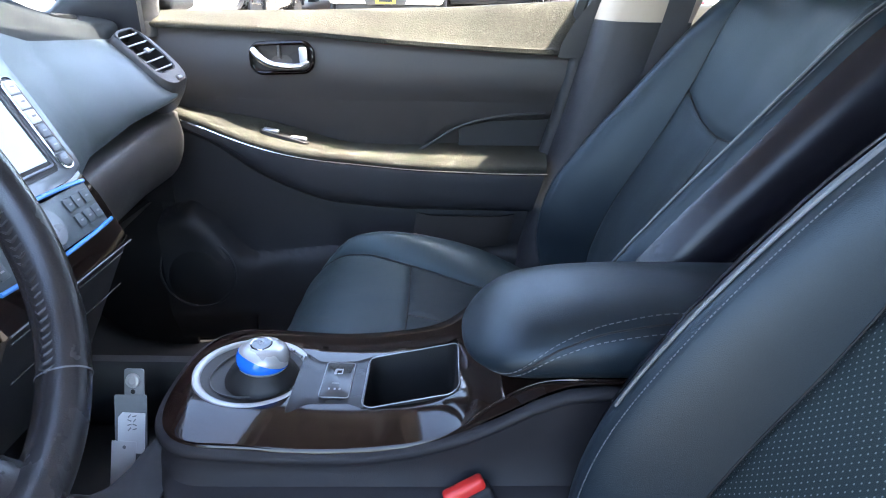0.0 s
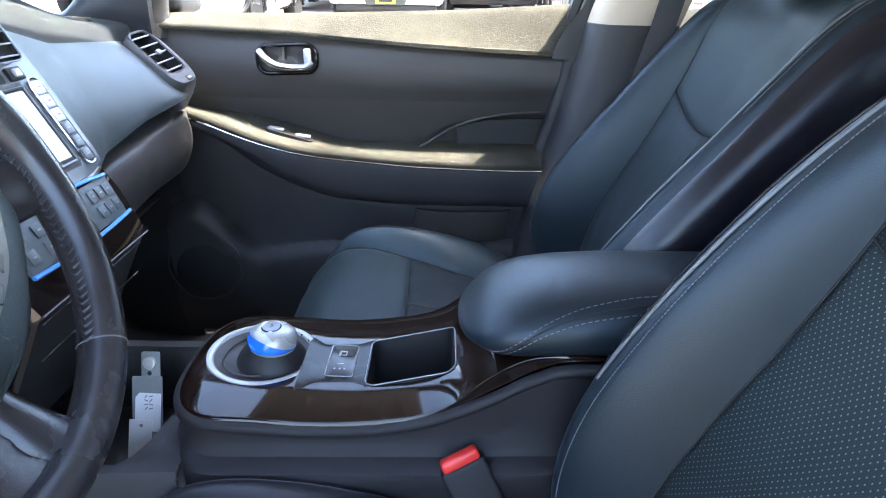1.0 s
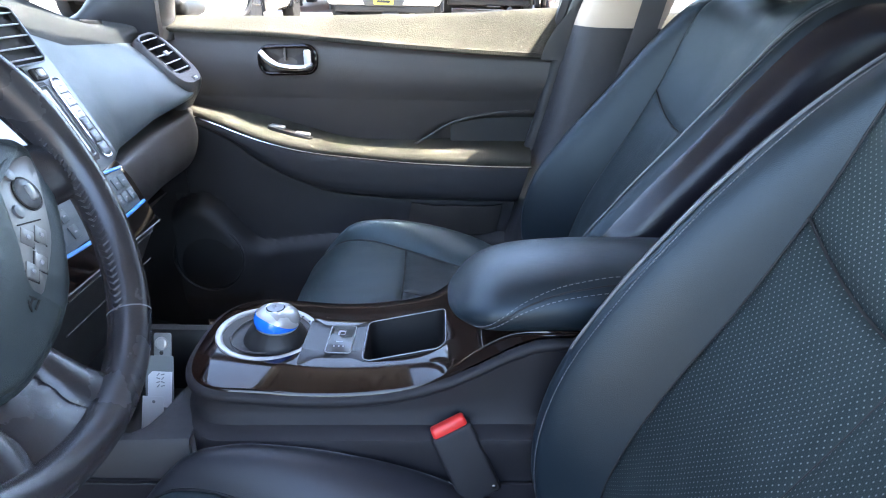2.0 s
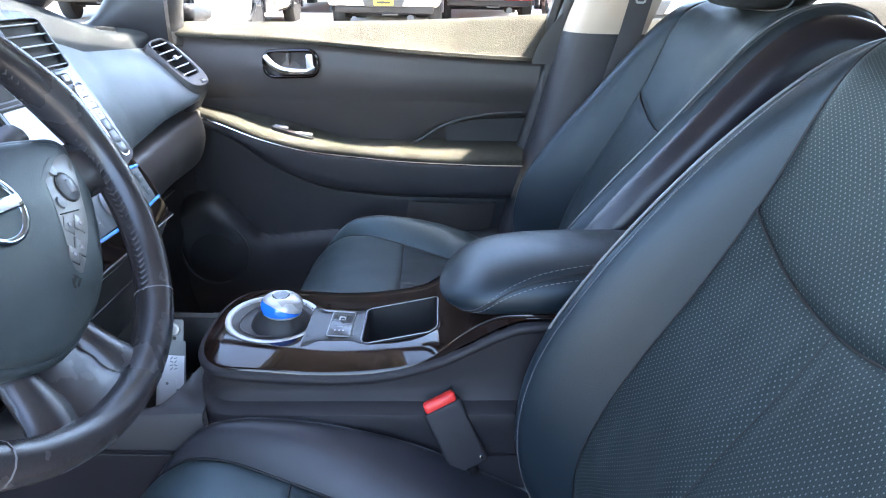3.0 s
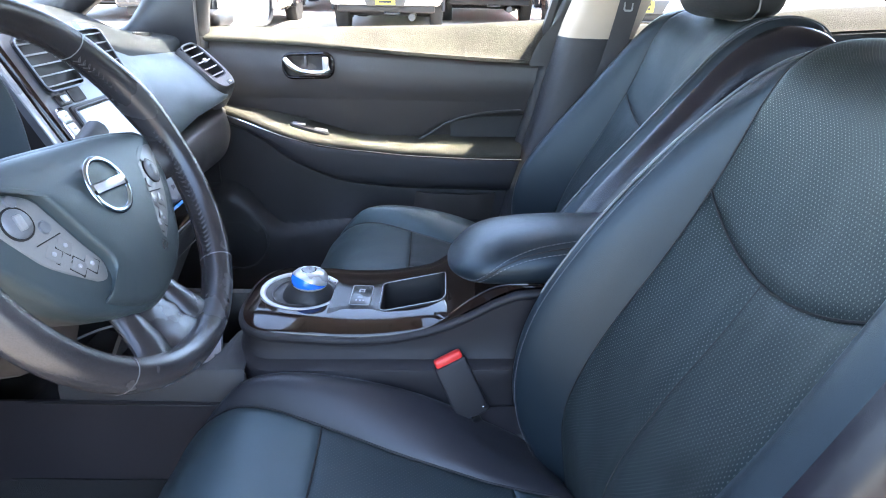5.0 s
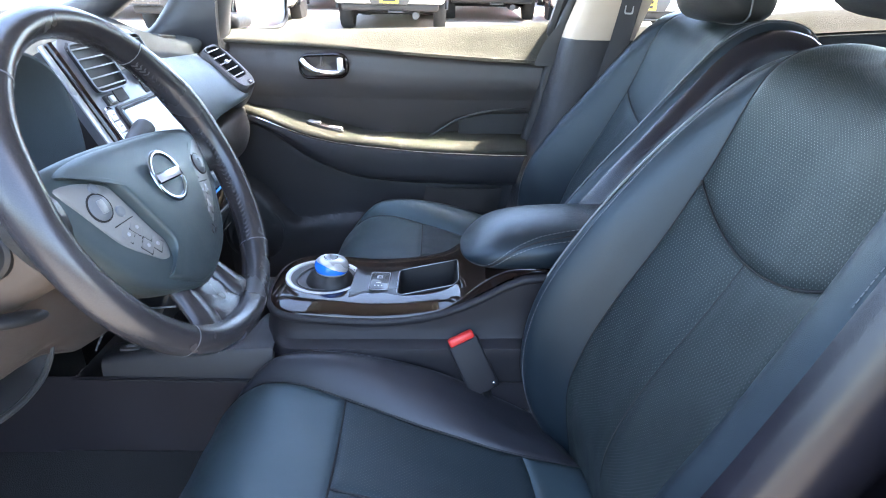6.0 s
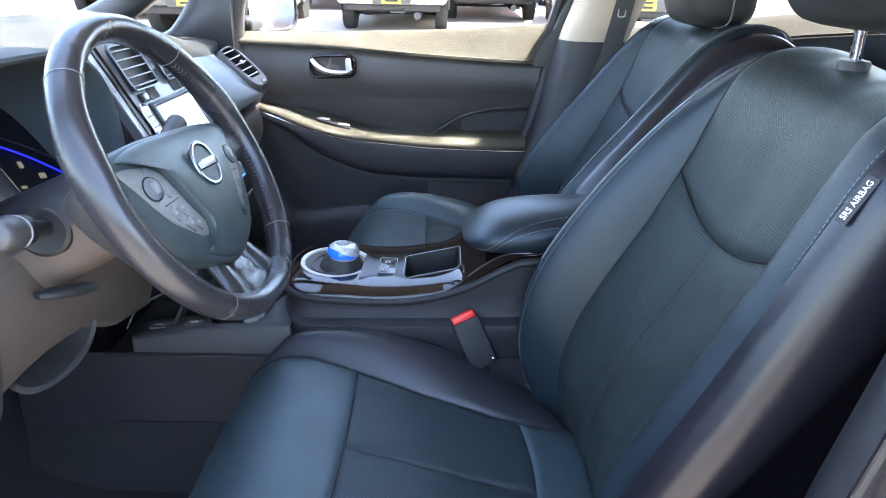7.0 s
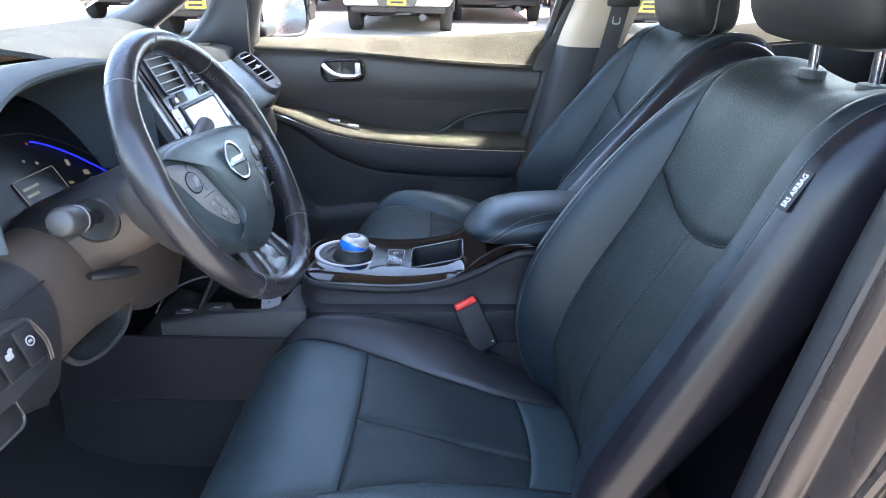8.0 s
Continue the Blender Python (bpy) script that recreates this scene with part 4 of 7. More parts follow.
# ---- steering wheel ----
WC = Vector((-0.112, -0.376, 0.969))
WT = radians(26.4)
wheel_m = frame_of(WC, (0, 1, 0), (math.cos(WT), 0, math.sin(WT)))   # x across, y up the wheel, z to the driver
steering = thing("steering_wheel", "black leather steering wheel with silver spoke switches", "steering wheel", at=WC)
RIM, RT = 0.1785, 0.0165


def rim_ring(a, out=0.0, n=16):
    """A section of the rim at angle a from the top, clockwise for the driver."""
    d = Vector((math.sin(a), math.cos(a), 0))
    thumb = 0.0025 * math.exp(-((abs(a if a < math.pi else a - 2 * math.pi) - 1.25) / 0.22) ** 2)
    res = []
    for q in range(n):
        b = 2 * math.pi * q / n
        r = RT + out + thumb
        res.append(wheel_m @ (d * (RIM + math.cos(b) * r * 0.95) + Vector((0, 0, math.sin(b) * r * 1.12))))
    return res


rings = [rim_ring(2 * math.pi * i / 120) for i in range(121)]
rb = loft(rings, cap=False)
bmesh.ops.remove_doubles(rb, verts=rb.verts, dist=1e-6)
rim = part("rim", rb, RIM_LEATHER, steering, "smooth black leather rim, worn shiny")
for a in (0.715, -0.715, 2.43, -2.43):
    part("rim_joint", loft([rim_ring(a - 0.004, 0.0006), rim_ring(a + 0.004, 0.0006)], cap=False), THREAD, rim, "stitched joint in the leather")
# laced inner seam on both grips
for s in (1, -1):
    bm = bmesh.new()
    for k in range(46):
        a = s * (0.75 + 1.66 * k / 45)
        d, d2 = (Vector((math.sin(a + e), math.cos(a + e), 0)) for e in (0.0, s * 0.024))
        r0 = RIM - RT * 0.95 - 0.0004
        t = tube([wheel_m @ (d * (r0 + 0.0022) + Vector((0, 0, -0.0035))), wheel_m @ (d2 * r0 + Vector((0, 0, 0.0015))), wheel_m @ (d * (r0 + 0.0032) + Vector((0, 0, 0.0075)))], 0.0013, 5)
        me = bpy.data.meshes.new("tmp")
        t.to_mesh(me)
        t.free()
        bm.from_mesh(me)
        bpy.data.meshes.remove(me)
    part("lacing", bm, LACE, rim, "laced grip stitching")
# hub pad, on a wheel turned a little to the right
hub_m = wheel_m @ pose(0, 0, 0, 0, 0, -5.5)
HUB_Z = 0.0
HUB_EDGE = [(0.0, 0.053), (0.061, 0.0525), (0.112, 0.049), (0.143, 0.043), (0.151, 0.024), (0.149, 0.006), (0.138, -0.022), (0.115, -0.057), (0.094, -0.082), (0.056, -0.106), (0.0, -0.121)]
HUB_MID = Vector((0, -0.025, 0))


def hub_outline(k):
    """The pad's outline: broad shoulders, narrowing to a rounded chin."""
    half = [(x, y, 0) for x, y in HUB_EDGE]
    pts = smooth_path(half + [(-x, y, 0) for x, y, _ in reversed(half[1:-1])], 4, closed=True)
    return [HUB_MID + (p - HUB_MID) * k for p in pts]


HUB_RING = hub_outline(1.0)


def hub_height(x, y):
    """The dome's height over a point of the wheel's plane."""
    d = Vector((x, y, 0)) - HUB_MID
    a = math.atan2(d.y, d.x)
    edge = max(HUB_RING, key=lambda p: math.cos(math.atan2((p - HUB_MID).y, (p - HUB_MID).x) - a))
    k = d.length / (edge - HUB_MID).length
    return lerp_table([(0, 0.0190), (0.3, 0.0178), (0.5, 0.0150), (0.7, 0.0105), (0.85, 0.0060), (0.95, 0.001), (1.0, -0.006)], k)


def base_height(x, y):
    """The cover's lower level, on which the switch panels lie."""
    return 0.55 * hub_height(x, y) - 0.004


rings = []
for k, h in ((0.96, -0.035), (1.0, -0.018), (1.0, -0.008), (0.975, -0.0045), (0.95, -0.003), (0.9, -0.0015), (0.8, 0.0002), (0.6, 0.003), (0.3, 0.005), (0.01, 0.006)):
    rings.append([hub_m @ (p + Vector((0, 0, HUB_Z + h))) for p in hub_outline(k)])
hub = part("hub_cover", loft(rings), HUB_SKIN, steering, "grey-black hub cover")
PAD_EDGE = [(0.0, 0.050), (0.058, 0.0495), (0.104, 0.0455), (0.130, 0.037), (0.106, 0.030), (0.080, 0.0185), (0.069, -0.002), (0.055, -0.037), (0.0455, -0.056), (0.0465, -0.074), (0.056, -0.085), (0.066, -0.090), (0.046, -0.103), (0.024, -0.112), (0.0, -0.116)]
pad_line = smooth_path([(x, y, 0) for x, y in PAD_EDGE] + [(-x, y, 0) for x, y in reversed(PAD_EDGE[1:-1])], 4, closed=True)
rings = []
for k, drop in ((1.0, 0.012), (1.0, 0.0045), (0.985, 0.0018), (0.96, 0.0004), (0.92, 0.0), (0.8, 0.0), (0.65, 0.0), (0.45, 0.0), (0.25, 0.0), (0.01, 0.0)):
    ring = []
    for p in pad_line:
        q = HUB_MID + (p - HUB_MID) * k
        ring.append(hub_m @ Vector((q.x, q.y, HUB_Z + hub_height(q.x, q.y) - drop)))
    rings.append(ring)
part("airbag_pad", loft(rings), HUB_SKIN, steering, "domed grey-black airbag pad")
back_rings = []
for k, h in ((0.30, -0.13), (0.55, -0.11), (0.80, -0.085), (0.92, -0.05), (0.94, -0.02)):
    back_rings.append([hub_m @ (p + Vector((0, 0, HUB_Z + h))) for p in hub_outline(k)])
part("hub_back", loft(back_rings), PLASTIC_SOFT, steering)
# side spokes and silver switch panels
for s in (1, -1):
    rings = []
    for i in range(9):
        f = i / 8
        x = 0.12 + (RIM - 0.12) * f
        h = 0.030 - 0.006 * f
        yc = 0.012 - 0.002 * f
        z = HUB_Z - 0.014 + 0.010 * f
        rings.append([hub_m @ Vector((s * x, yc + h * math.cos(b), z + 0.009 * math.sin(b))) for b in np.linspace(0, 2 * math.pi, 14, endpoint=False)])
    part("side_spoke", loft(rings), RIM_LEATHER, steering)
    path = [(0.136, 0.028), (0.1055, 0.0247), (0.0815, 0.0145), (0.0727, -0.003), (0.0582, -0.0372), (0.0482, -0.0560), (0.0480, -0.066), (0.0520, -0.0722), (0.0600, -0.0715), (0.0680, -0.0672), (0.0993, -0.0422), (0.1139, -0.0212), (0.1274, 0.0033), (0.1355, 0.018)]
    ring0 = [(p.x, p.y) for p in smooth_path([(a, b, 0) for a, b in path], 3, closed=True)]
    cx, cy = sum(p[0] for p in ring0) / len(ring0), sum(p[1] for p in ring0) / len(ring0)
    rings = []
    for k, up in ((1.0, -0.004), (1.0, 0.0006), (0.97, 0.0016), (0.7, 0.0018), (0.4, 0.0018), (0.02, 0.0018)):
        rings.append([hub_m @ Vector((s * (cx + (x - cx) * k), cy + (y - cy) * k, HUB_Z + up + base_height(cx + (x - cx) * k, cy + (y - cy) * k))) for x, y in ring0])
    pan = part("switch_panel", loft(rings), SWITCH_PANEL, steering, "satin grey spoke switch panel")

    def on_pad(x, y, turn=0.0, s=s):
        e = 0.004
        h = base_height(x, y)
        dx, dy = (base_height(x + e, y) - base_height(x - e, y)) / (2 * e), (base_height(x, y + e) - base_height(x, y - e)) / (2 * e)
        m = frame_of((s * x, y, HUB_Z + h + 0.002), (1, 0, 0), (-s * dx, -dy, 1))
        return hub_m @ m @ pose(0, 0, 0, 0, 0, turn)

    part("pad_gap", lathe([(0, 0.0006), (0.0142, 0.0006), (0.0142, -0.001), (0, -0.001)], on_pad(0.1048, -0.001), 24), SEAM, pan)
    part("switch_pad", lathe([(0, 0.003), (0.010, 0.0026), (0.0125, 0.001), (0.013, -0.001), (0, -0.001)], on_pad(0.1048, -0.001), 24), STACK, pan)
    part("switch_rocker", rbox((0, 0, 0), (0.007, 0.013, 0.005), 0.0015), SPOKE, pan).data.transform(on_pad(0.1048, -0.001) @ pose(0, 0, 0.003))
    part("switch_button", lathe([(0, 0.002), (0.005, 0.0015), (0.006, -0.001), (0, -0.001)], on_pad(0.0842, -0.0115), 16), STACK, pan)
    part("switch_button", lathe([(0, 0.002), (0.005, 0.0015), (0.006, -0.001), (0, -0.001)], on_pad(0.0985, 0.0165), 16), STACK, pan)
    for bx, by in ((0.0910, -0.0335), (0.0765, -0.0310), (0.0745, -0.0515), (0.0615, -0.0545)):
        part("button_gap", rbox((0, 0, 0), (0.0146, 0.0166, 0.002), 0.0008), SEAM, pan).data.transform(on_pad(bx, by, -s * 41) @ pose(0, 0, -0.0012))
        part("switch_button", rbox((0, 0, 0), (0.0120, 0.0140, 0.003), 0.0012), SWITCH_PANEL, pan).data.transform(on_pad(bx, by, -s * 41) @ pose(0, 0, -0.0007))
        part("button_mark", lathe([(0, 0.0012), (0.0018, 0.0008), (0.0022, -0.0004), (0, -0.0004)], on_pad(bx, by) @ pose(0, 0, 0.0009), 10), GREY_MARK, pan)
    part("panel_groove", tube([on_pad(x, y) @ Vector((0, 0, 0.0003)) for x, y in ((0.1010, -0.0225), (0.0740, -0.0205))], 0.0006, 4), SEAM, pan)
# broad lower spoke: creased leather between two satin flanks
rings = []
for i in range(19):
    f = i / 18
    y = -0.095 - (RIM - 0.098) * f
    w = 0.034 + 0.010 * f + 0.012 * ease((f - 0.7) / 0.3)
    ring = []
    for q in range(24):
        b = 2 * math.pi * q / 24
        cx = math.copysign(abs(math.cos(b)) ** 0.8, math.cos(b))
        crease = 0.0010 * noise.noise(Vector((cx * 3 - f * 5, f * 8, 1.7))) + 0.0005 * noise.noise(Vector((cx * 9 - f * 12, f * 18, 5.2)))
        vx = w * cx + 0.006
        ring.append(hub_m @ Vector((vx, max(y, -math.sqrt(RIM ** 2 - vx ** 2)), HUB_Z - 0.034 + 0.028 * f + (0.010 + 3 * crease * math.sin(math.pi * f)) * math.sin(b))))
    rings.append(ring)
part("lower_spoke", loft(rings), RIM_LEATHER, steering, "creased black leather lower spoke")
for s in (1, -1):
    rings = []
    for i in range(11):
        f = i / 10
        y = -0.098 - (RIM - 0.100) * f
        x = s * (0.036 + 0.016 * f + 0.012 * ease((f - 0.6) / 0.4)) + 0.007
        w = 0.015 + 0.016 * f ** 2
        rings.append([hub_m @ Vector((x + w * math.cos(b), max(y, -math.sqrt(RIM ** 2 - (x + w * math.cos(b)) ** 2)), HUB_Z - 0.026 + 0.024 * f + 0.010 * math.sin(b))) for b in np.linspace(0, 2 * math.pi, 14, endpoint=False)])
    part("spoke_flank", loft(rings), RIM_LEATHER, steering, "smooth leather flank of the lower spoke")
# emblem: plain ring with a bar
em = hub_m @ pose(0.0, 0.0, HUB_Z + 0.0192)
emblem = part("emblem_ring", tube([em @ Vector((0.0262 * math.cos(a), 0.0262 * math.sin(a), 0.0006)) for a in np.linspace(0, 2 * math.pi, 48, endpoint=False)], 0.0030, 10, closed=True, flat=0.5, up=em.to_3x3().col[2]), EMBLEM, steering, "round chrome emblem with a cross bar, sky blue painted in")
part("emblem_bar", rbox((0, 0, 0), (0.056, 0.0115, 0.003), 0.0012), EMBLEM, emblem).data.transform(em @ pose(0, 0, 0.0008))
part("bar_face", rbox((0, 0, 0), (0.046, 0.0080, 0.001), 0.0004), SILVER, emblem).data.transform(em @ pose(0, 0, 0.0021))
part("emblem_ground", lathe([(0, 0.0002), (0.024, 0.0), (0.026, -0.002), (0, -0.003)], em, 36), HUB_SKIN, emblem)
# airbag mark: plain lines
for k, (dx, dy, rot) in enumerate(((0, 0, 30), (0.003, -0.004, 30), (0.002, 0.003, -50), (-0.003, -0.002, 70))):
    part("pad_mark", rbox((0, 0, 0), (0.009, 0.0012, 0.0008), 0), SEAM, hub).data.transform(hub_m @ pose(0.035 + dx, -0.072 + dy, HUB_Z + hub_height(0.035, -0.072) + 0.0004, 0, 0, rot))
# column shroud and stalks
col = thing("steering_column", "grey-brown plastic steering column cover with stalks", "steering column", at=(-0.25, -0.376, 0.9))
rings = []
for i in range(9):
    f = i / 8
    c = WC + Vector((-0.06 - 0.22 * f, 0, -0.02 - 0.11 * f))
    hw, hh = 0.062 + 0.022 * f, 0.052 + 0.014 * f
    rings.append([c + Vector((0, math.copysign(abs(math.cos(a)) ** 0.7, math.cos(a)) * hw, math.copysign(abs(math.sin(a)) ** 0.7, math.sin(a)) * hh - (0.012 if math.sin(a) < 0 else 0))) for a in np.linspace(0, 2 * math.pi, 28, endpoint=False)])
part("column_cover", loft(rings), PLASTIC_WARM, col, "grey-brown lower column cover")
rows = []
for r in rings:
    mid = sum(r, Vector()) / len(r)
    rows.append([mid + (p - mid) * 1.03 + Vector((0, 0, 0.002)) for p in r[:15]])
part("column_upper", sheet(rows, 0.003), PLASTIC, col, "dark upper column cover")
st = [(-0.262, -0.43, 0.915), (-0.255, -0.48, 0.930), (-0.252, -0.512, 0.938)]
part("stalk_boot", lathe([(0.0, 0.001), (0.020, 0.002), (0.026, 0.003), (0.030, 0.0), (0.031, -0.012), (0, -0.012)], frame_of((-0.262, -0.450, 0.916), (0, 0, 1), (0.1, -0.97, 0.2)), 32), PLASTIC_BLACK, col, "black cup round the stalk")
part("light_stalk", tube(st, 0.0095, 12), PLASTIC_BLACK, col)
lm = frame_of((-0.250, -0.524, 0.943), (0, 0, 1), (0.08, -0.95, 0.25))
part("stalk_knob", lathe([(0, 0.017), (0.013, 0.0165), (0.0165, 0.014), (0.0190, 0.004), (0.0195, -0.010), (0.0175, -0.018), (0, -0.018)], lm, 10), PLASTIC_SOFT, col, "grey stalk end knob")
part("knob_ring", lathe([(0, 0.0012), (0.0182, 0.001), (0.0182, -0.001), (0, -0.0012)], lm @ pose(0, 0, -0.0185), 28), GREY_MARK, col)
part("stalk_collar", lathe([(0, 0.006), (0.0165, 0.005), (0.0172, -0.006), (0, -0.006)], lm @ pose(0, 0, -0.026), 28), PLASTIC_BLACK, col)
part("wiper_stalk", tube([(-0.225, -0.31, 0.945), (-0.21, -0.22, 0.965), (-0.215, -0.165, 0.978)], lambda f: 0.010 + 0.005 * f, 10), PLASTIC_BLACK, col, "black wiper stalk")
part("tilt_lever", tube(smooth_path([(-0.272, -0.475, 0.846), (-0.258, -0.45, 0.839), (-0.252, -0.425, 0.830), (-0.250, -0.402, 0.822)], 6), lambda f: 0.006 + 0.008 * math.sin(math.pi * min(1.0, f * 0.96 + 0.02)) ** 0.7, 14, flat=0.6), PLASTIC_BLACK, col, "black tilt lever with a rounded end")

# ---- dashboard ----
dash = thing("dashboard", "charcoal plastic dashboard with dusty sunlit top", "dashboard", at=(-0.5, 0, 0.8))


def oval_ring(w, h, n=28):
    return [(w / 2 * math.cos(2 * math.pi * k / n), h / 2 * math.sin(2 * math.pi * k / n)) for k in range(n)]


def dash_crest(y):
    return 1.100 - 0.066 * ease((abs(y) - 0.16) / 0.44)


def dash_edge(y):
    """Where the top breaks over into the face: (x, z)."""
    return lerp_table([(-0.7, -0.40), (0.0, -0.372), (0.14, -0.365), (0.3, -0.384), (0.5, -0.398), (0.62, -0.43)], y), \
        lerp_table([(-0.7, 1.0), (0.0, 1.075), (0.13, 1.055), (0.3, 1.014), (0.5, 1.0), (0.62, 0.99)], y)


ys_d = np.linspace(-0.66, 0.64, 40)
rows = []
for y in ys_d:
    ex, ez = dash_edge(y)
    c = dash_crest(y)
    prof = smooth_path([(-1.0 + 0.25 * abs(y) ** 2, 0, 1.040), (-0.8, 0, 1.092), (-0.68, 0, max(1.094 - 0.014 * ease((abs(y) - 0.4) / 0.2), c - 0.006)), (-0.57, 0, c + 0.004), (-0.5, 0, c - 0.002), (-0.43, 0, c - 0.014), (ex, 0, ez)], 5)
    rows.append([(p.x, y, p.z) for p in prof])
part("dash_top", sheet(rows, -0.008, skip=lambda i, j: abs(ys_d[i] + 0.375) < 0.165 and rows[i][j][0] > -0.56), DASH_TOP, dash, "dusty dark dashboard top")
dmt = frame_of((-0.475, 0.555, 1.036), (0.2, 1, 0), (0.05, 0.1, 1))
dv = part("demister", plate(oval_ring(0.060, 0.022), 0.006, dmt, 0.001), PLASTIC_BLACK, dash, "small black demister outlet")
for k in (-1, 0, 1):
    part("demister_slat", rbox((0, 0, 0), (0.046, 0.0015, 0.002), 0), PLASTIC_SOFT, dv).data.transform(dmt @ pose(0, 0.005 * k, 0.001))
# passenger side face
rows = []
for y in np.linspace(0.125, 0.60, 26):
    ex, ez = dash_edge(y)
    bx = lerp_table([(0.125, -0.27), (0.3, -0.333), (0.45, -0.33), (0.56, -0.30), (0.60, -0.31)], y)
    bz = lerp_table([(0.125, 0.835), (0.3, 0.846), (0.45, 0.868), (0.56, 0.888), (0.60, 0.895)], y)
    prof = smooth_path([(ex, 0, ez), (ex * 0.72 + bx * 0.28 + 0.014, 0, ez * 0.72 + bz * 0.28), (ex * 0.35 + bx * 0.65 + 0.020, 0, ez * 0.35 + bz * 0.65), (bx + 0.004, 0, bz + 0.01), (bx - 0.014, 0, bz - 0.006), (bx - 0.05, 0, bz - 0.012)], 4)
    rows.append([(p.x, y, p.z) for p in prof])
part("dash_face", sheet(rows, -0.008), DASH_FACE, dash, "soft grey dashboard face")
# glove box
rows = []
for y in np.linspace(0.13, 0.625, 22):
    k = ease((y - 0.13) / 0.5)
    e = 0.012 * (1 - min(1, (0.625 - y) / 0.03)) ** 2
    tx = lerp_table([(0.13, -0.285), (0.3, -0.34), (0.5, -0.338), (0.625, -0.325)], y)
    tz = lerp_table([(0.13, 0.805), (0.3, 0.822), (0.5, 0.845), (0.625, 0.855)], y)
    prof = smooth_path([(tx - 0.05, 0, tz + 0.004), (tx - 0.008, 0, tz), (tx + 0.008 - e, 0, tz - 0.014), (tx + 0.012 - e, 0, tz - 0.06), (tx - 0.012 - e, 0, tz - 0.115), (tx - 0.07, 0, tz - 0.15), (tx - 0.20, 0, tz - 0.18)], 4)
    rows.append([(p.x, y, p.z) for p in prof])
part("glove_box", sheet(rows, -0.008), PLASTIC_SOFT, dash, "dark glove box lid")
part("dash_end", sheet([[(x, 0.632, z) for z in np.linspace(0.96, 0.66, 5)] for x in np.linspace(-0.75, -0.365, 6)], 0.006), PLASTIC_BLACK, dash)
part("under_dash", sheet([[(x, y, 0.66 - 0.35 * ((x + 0.42) / -0.4)) for y in np.linspace(-0.68, 0.68, 5)] for x in np.linspace(-0.42, -0.9, 6)], 0.008), PLASTIC_BLACK, dash)


def oval(w, h, p=3.0, n=48, cx=0.0, cy=0.0):
    """A rounded outline between a box and an ellipse."""
    out = []
    for k in range(n):
        c, s_ = math.cos(2 * math.pi * k / n), math.sin(2 * math.pi * k / n)
        out.append((cx + w / 2 * math.copysign(abs(c) ** (2 / p), c), cy + h / 2 * math.copysign(abs(s_) ** (2 / p), s_)))
    return out


def slatted_vent(parent, m, w, h, count, rim_mat, name="air_vent", deep=0.006, tab=False):
    """A vent in the plane of m (x across, y up, z out): a rim, a dark throat and slats across."""
    edge = oval(w, h, 9.0)
    v = part(name, tube([m @ Vector((x, y, 0.001)) for x, y in edge], 0.0012, 6, closed=True), rim_mat, parent, "slatted air vent")
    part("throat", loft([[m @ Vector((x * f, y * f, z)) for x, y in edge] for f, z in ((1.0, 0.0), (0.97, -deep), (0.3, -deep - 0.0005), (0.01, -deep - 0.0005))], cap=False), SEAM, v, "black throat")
    for k in range(count):
        y = -h / 2 + h * (k + 0.5) / count
        cut = (1 - abs(2 * y / h) ** 9) ** (1 / 9)
        part("slat", rbox((0, 0, 0), (w * 0.98 * cut, h / count * 0.13, 0.005), 0.0006), SPOKE, v).data.transform(m @ pose(0, y, -0.002, 14, 0, 0))
    if tab:
        part("vent_tab", rbox((0, 0, 0), (w * 0.2, h / count * 0.5, 0.005), 0.001), SPOKE, v).data.transform(m @ pose(w * 0.1, 0, 0.001))
    return v


vm = frame_of((-0.338, 0.572, 0.968), (0.25, 0.93, 0.12), (0.62, -0.28, 0.73))
rings = []
for f, g, z in ((1.10, 1.08, -0.070), (1.06, 1.05, -0.036), (1.0, 1.0, -0.016), (0.94, 0.96, -0.006), (0.86, 0.90, -0.001)):
    rings.append([vm @ Vector((x * f, y * g, z)) for x, y in oval(0.082, 0.146, 3.0, 48, 0.002, -0.002)])
rings.append([vm @ Vector((x, y, 0.0)) for x, y in oval(0.058, 0.108, 4.5, 48, 0, 0.012)])
rings.append([vm @ Vector((x, y, -0.004)) for x, y in oval(0.054, 0.102, 4.5, 48, 0, 0.012)])
part("vent_pod", loft(rings, cap=False), PLASTIC_SOFT, dash, "grey vent surround")
slatted_vent(dash, vm @ pose(0, 0.012, -0.003), 0.054, 0.102, 5, PLASTIC_BLACK, deep=0.03, tab=True)
part("wheel_slot", plate(round_rect(0.016, 0.012, 0.003), 0.002, vm @ pose(0.008, -0.060, 0.0)), SEAM, dash)
part("vent_wheel", rbox((0, 0, 0), (0.010, 0.006, 0.004), 0.001), SPOKE, dash).data.transform(vm @ pose(0.008, -0.060, 0.0005))

# ---- centre stack ----
stack = thing("centre_stack", "grey satin centre stack with screen, vents and climate keys", "control panel", at=(-0.27, 0, 0.94))
sm_ = frame_of((-0.270, 0, 0.94), (0, 1, 0), (0.888, 0, 0.46))


def srect(w, h, r, y, s):
    return round_rect(w, h, r, 5, y, s)


outline = [(p.x, p.y) for p in smooth_path([(-0.118, 0.150, 0), (-0.09, 0.166, 0), (0.0, 0.172, 0), (0.09, 0.166, 0), (0.118, 0.150, 0), (0.127, 0.06, 0), (0.126, -0.03, 0), (0.118, -0.066, 0), (0.0, -0.070, 0), (-0.118, -0.066, 0), (-0.126, -0.03, 0), (-0.127, 0.06, 0)], 4, closed=True)]
outline.reverse()
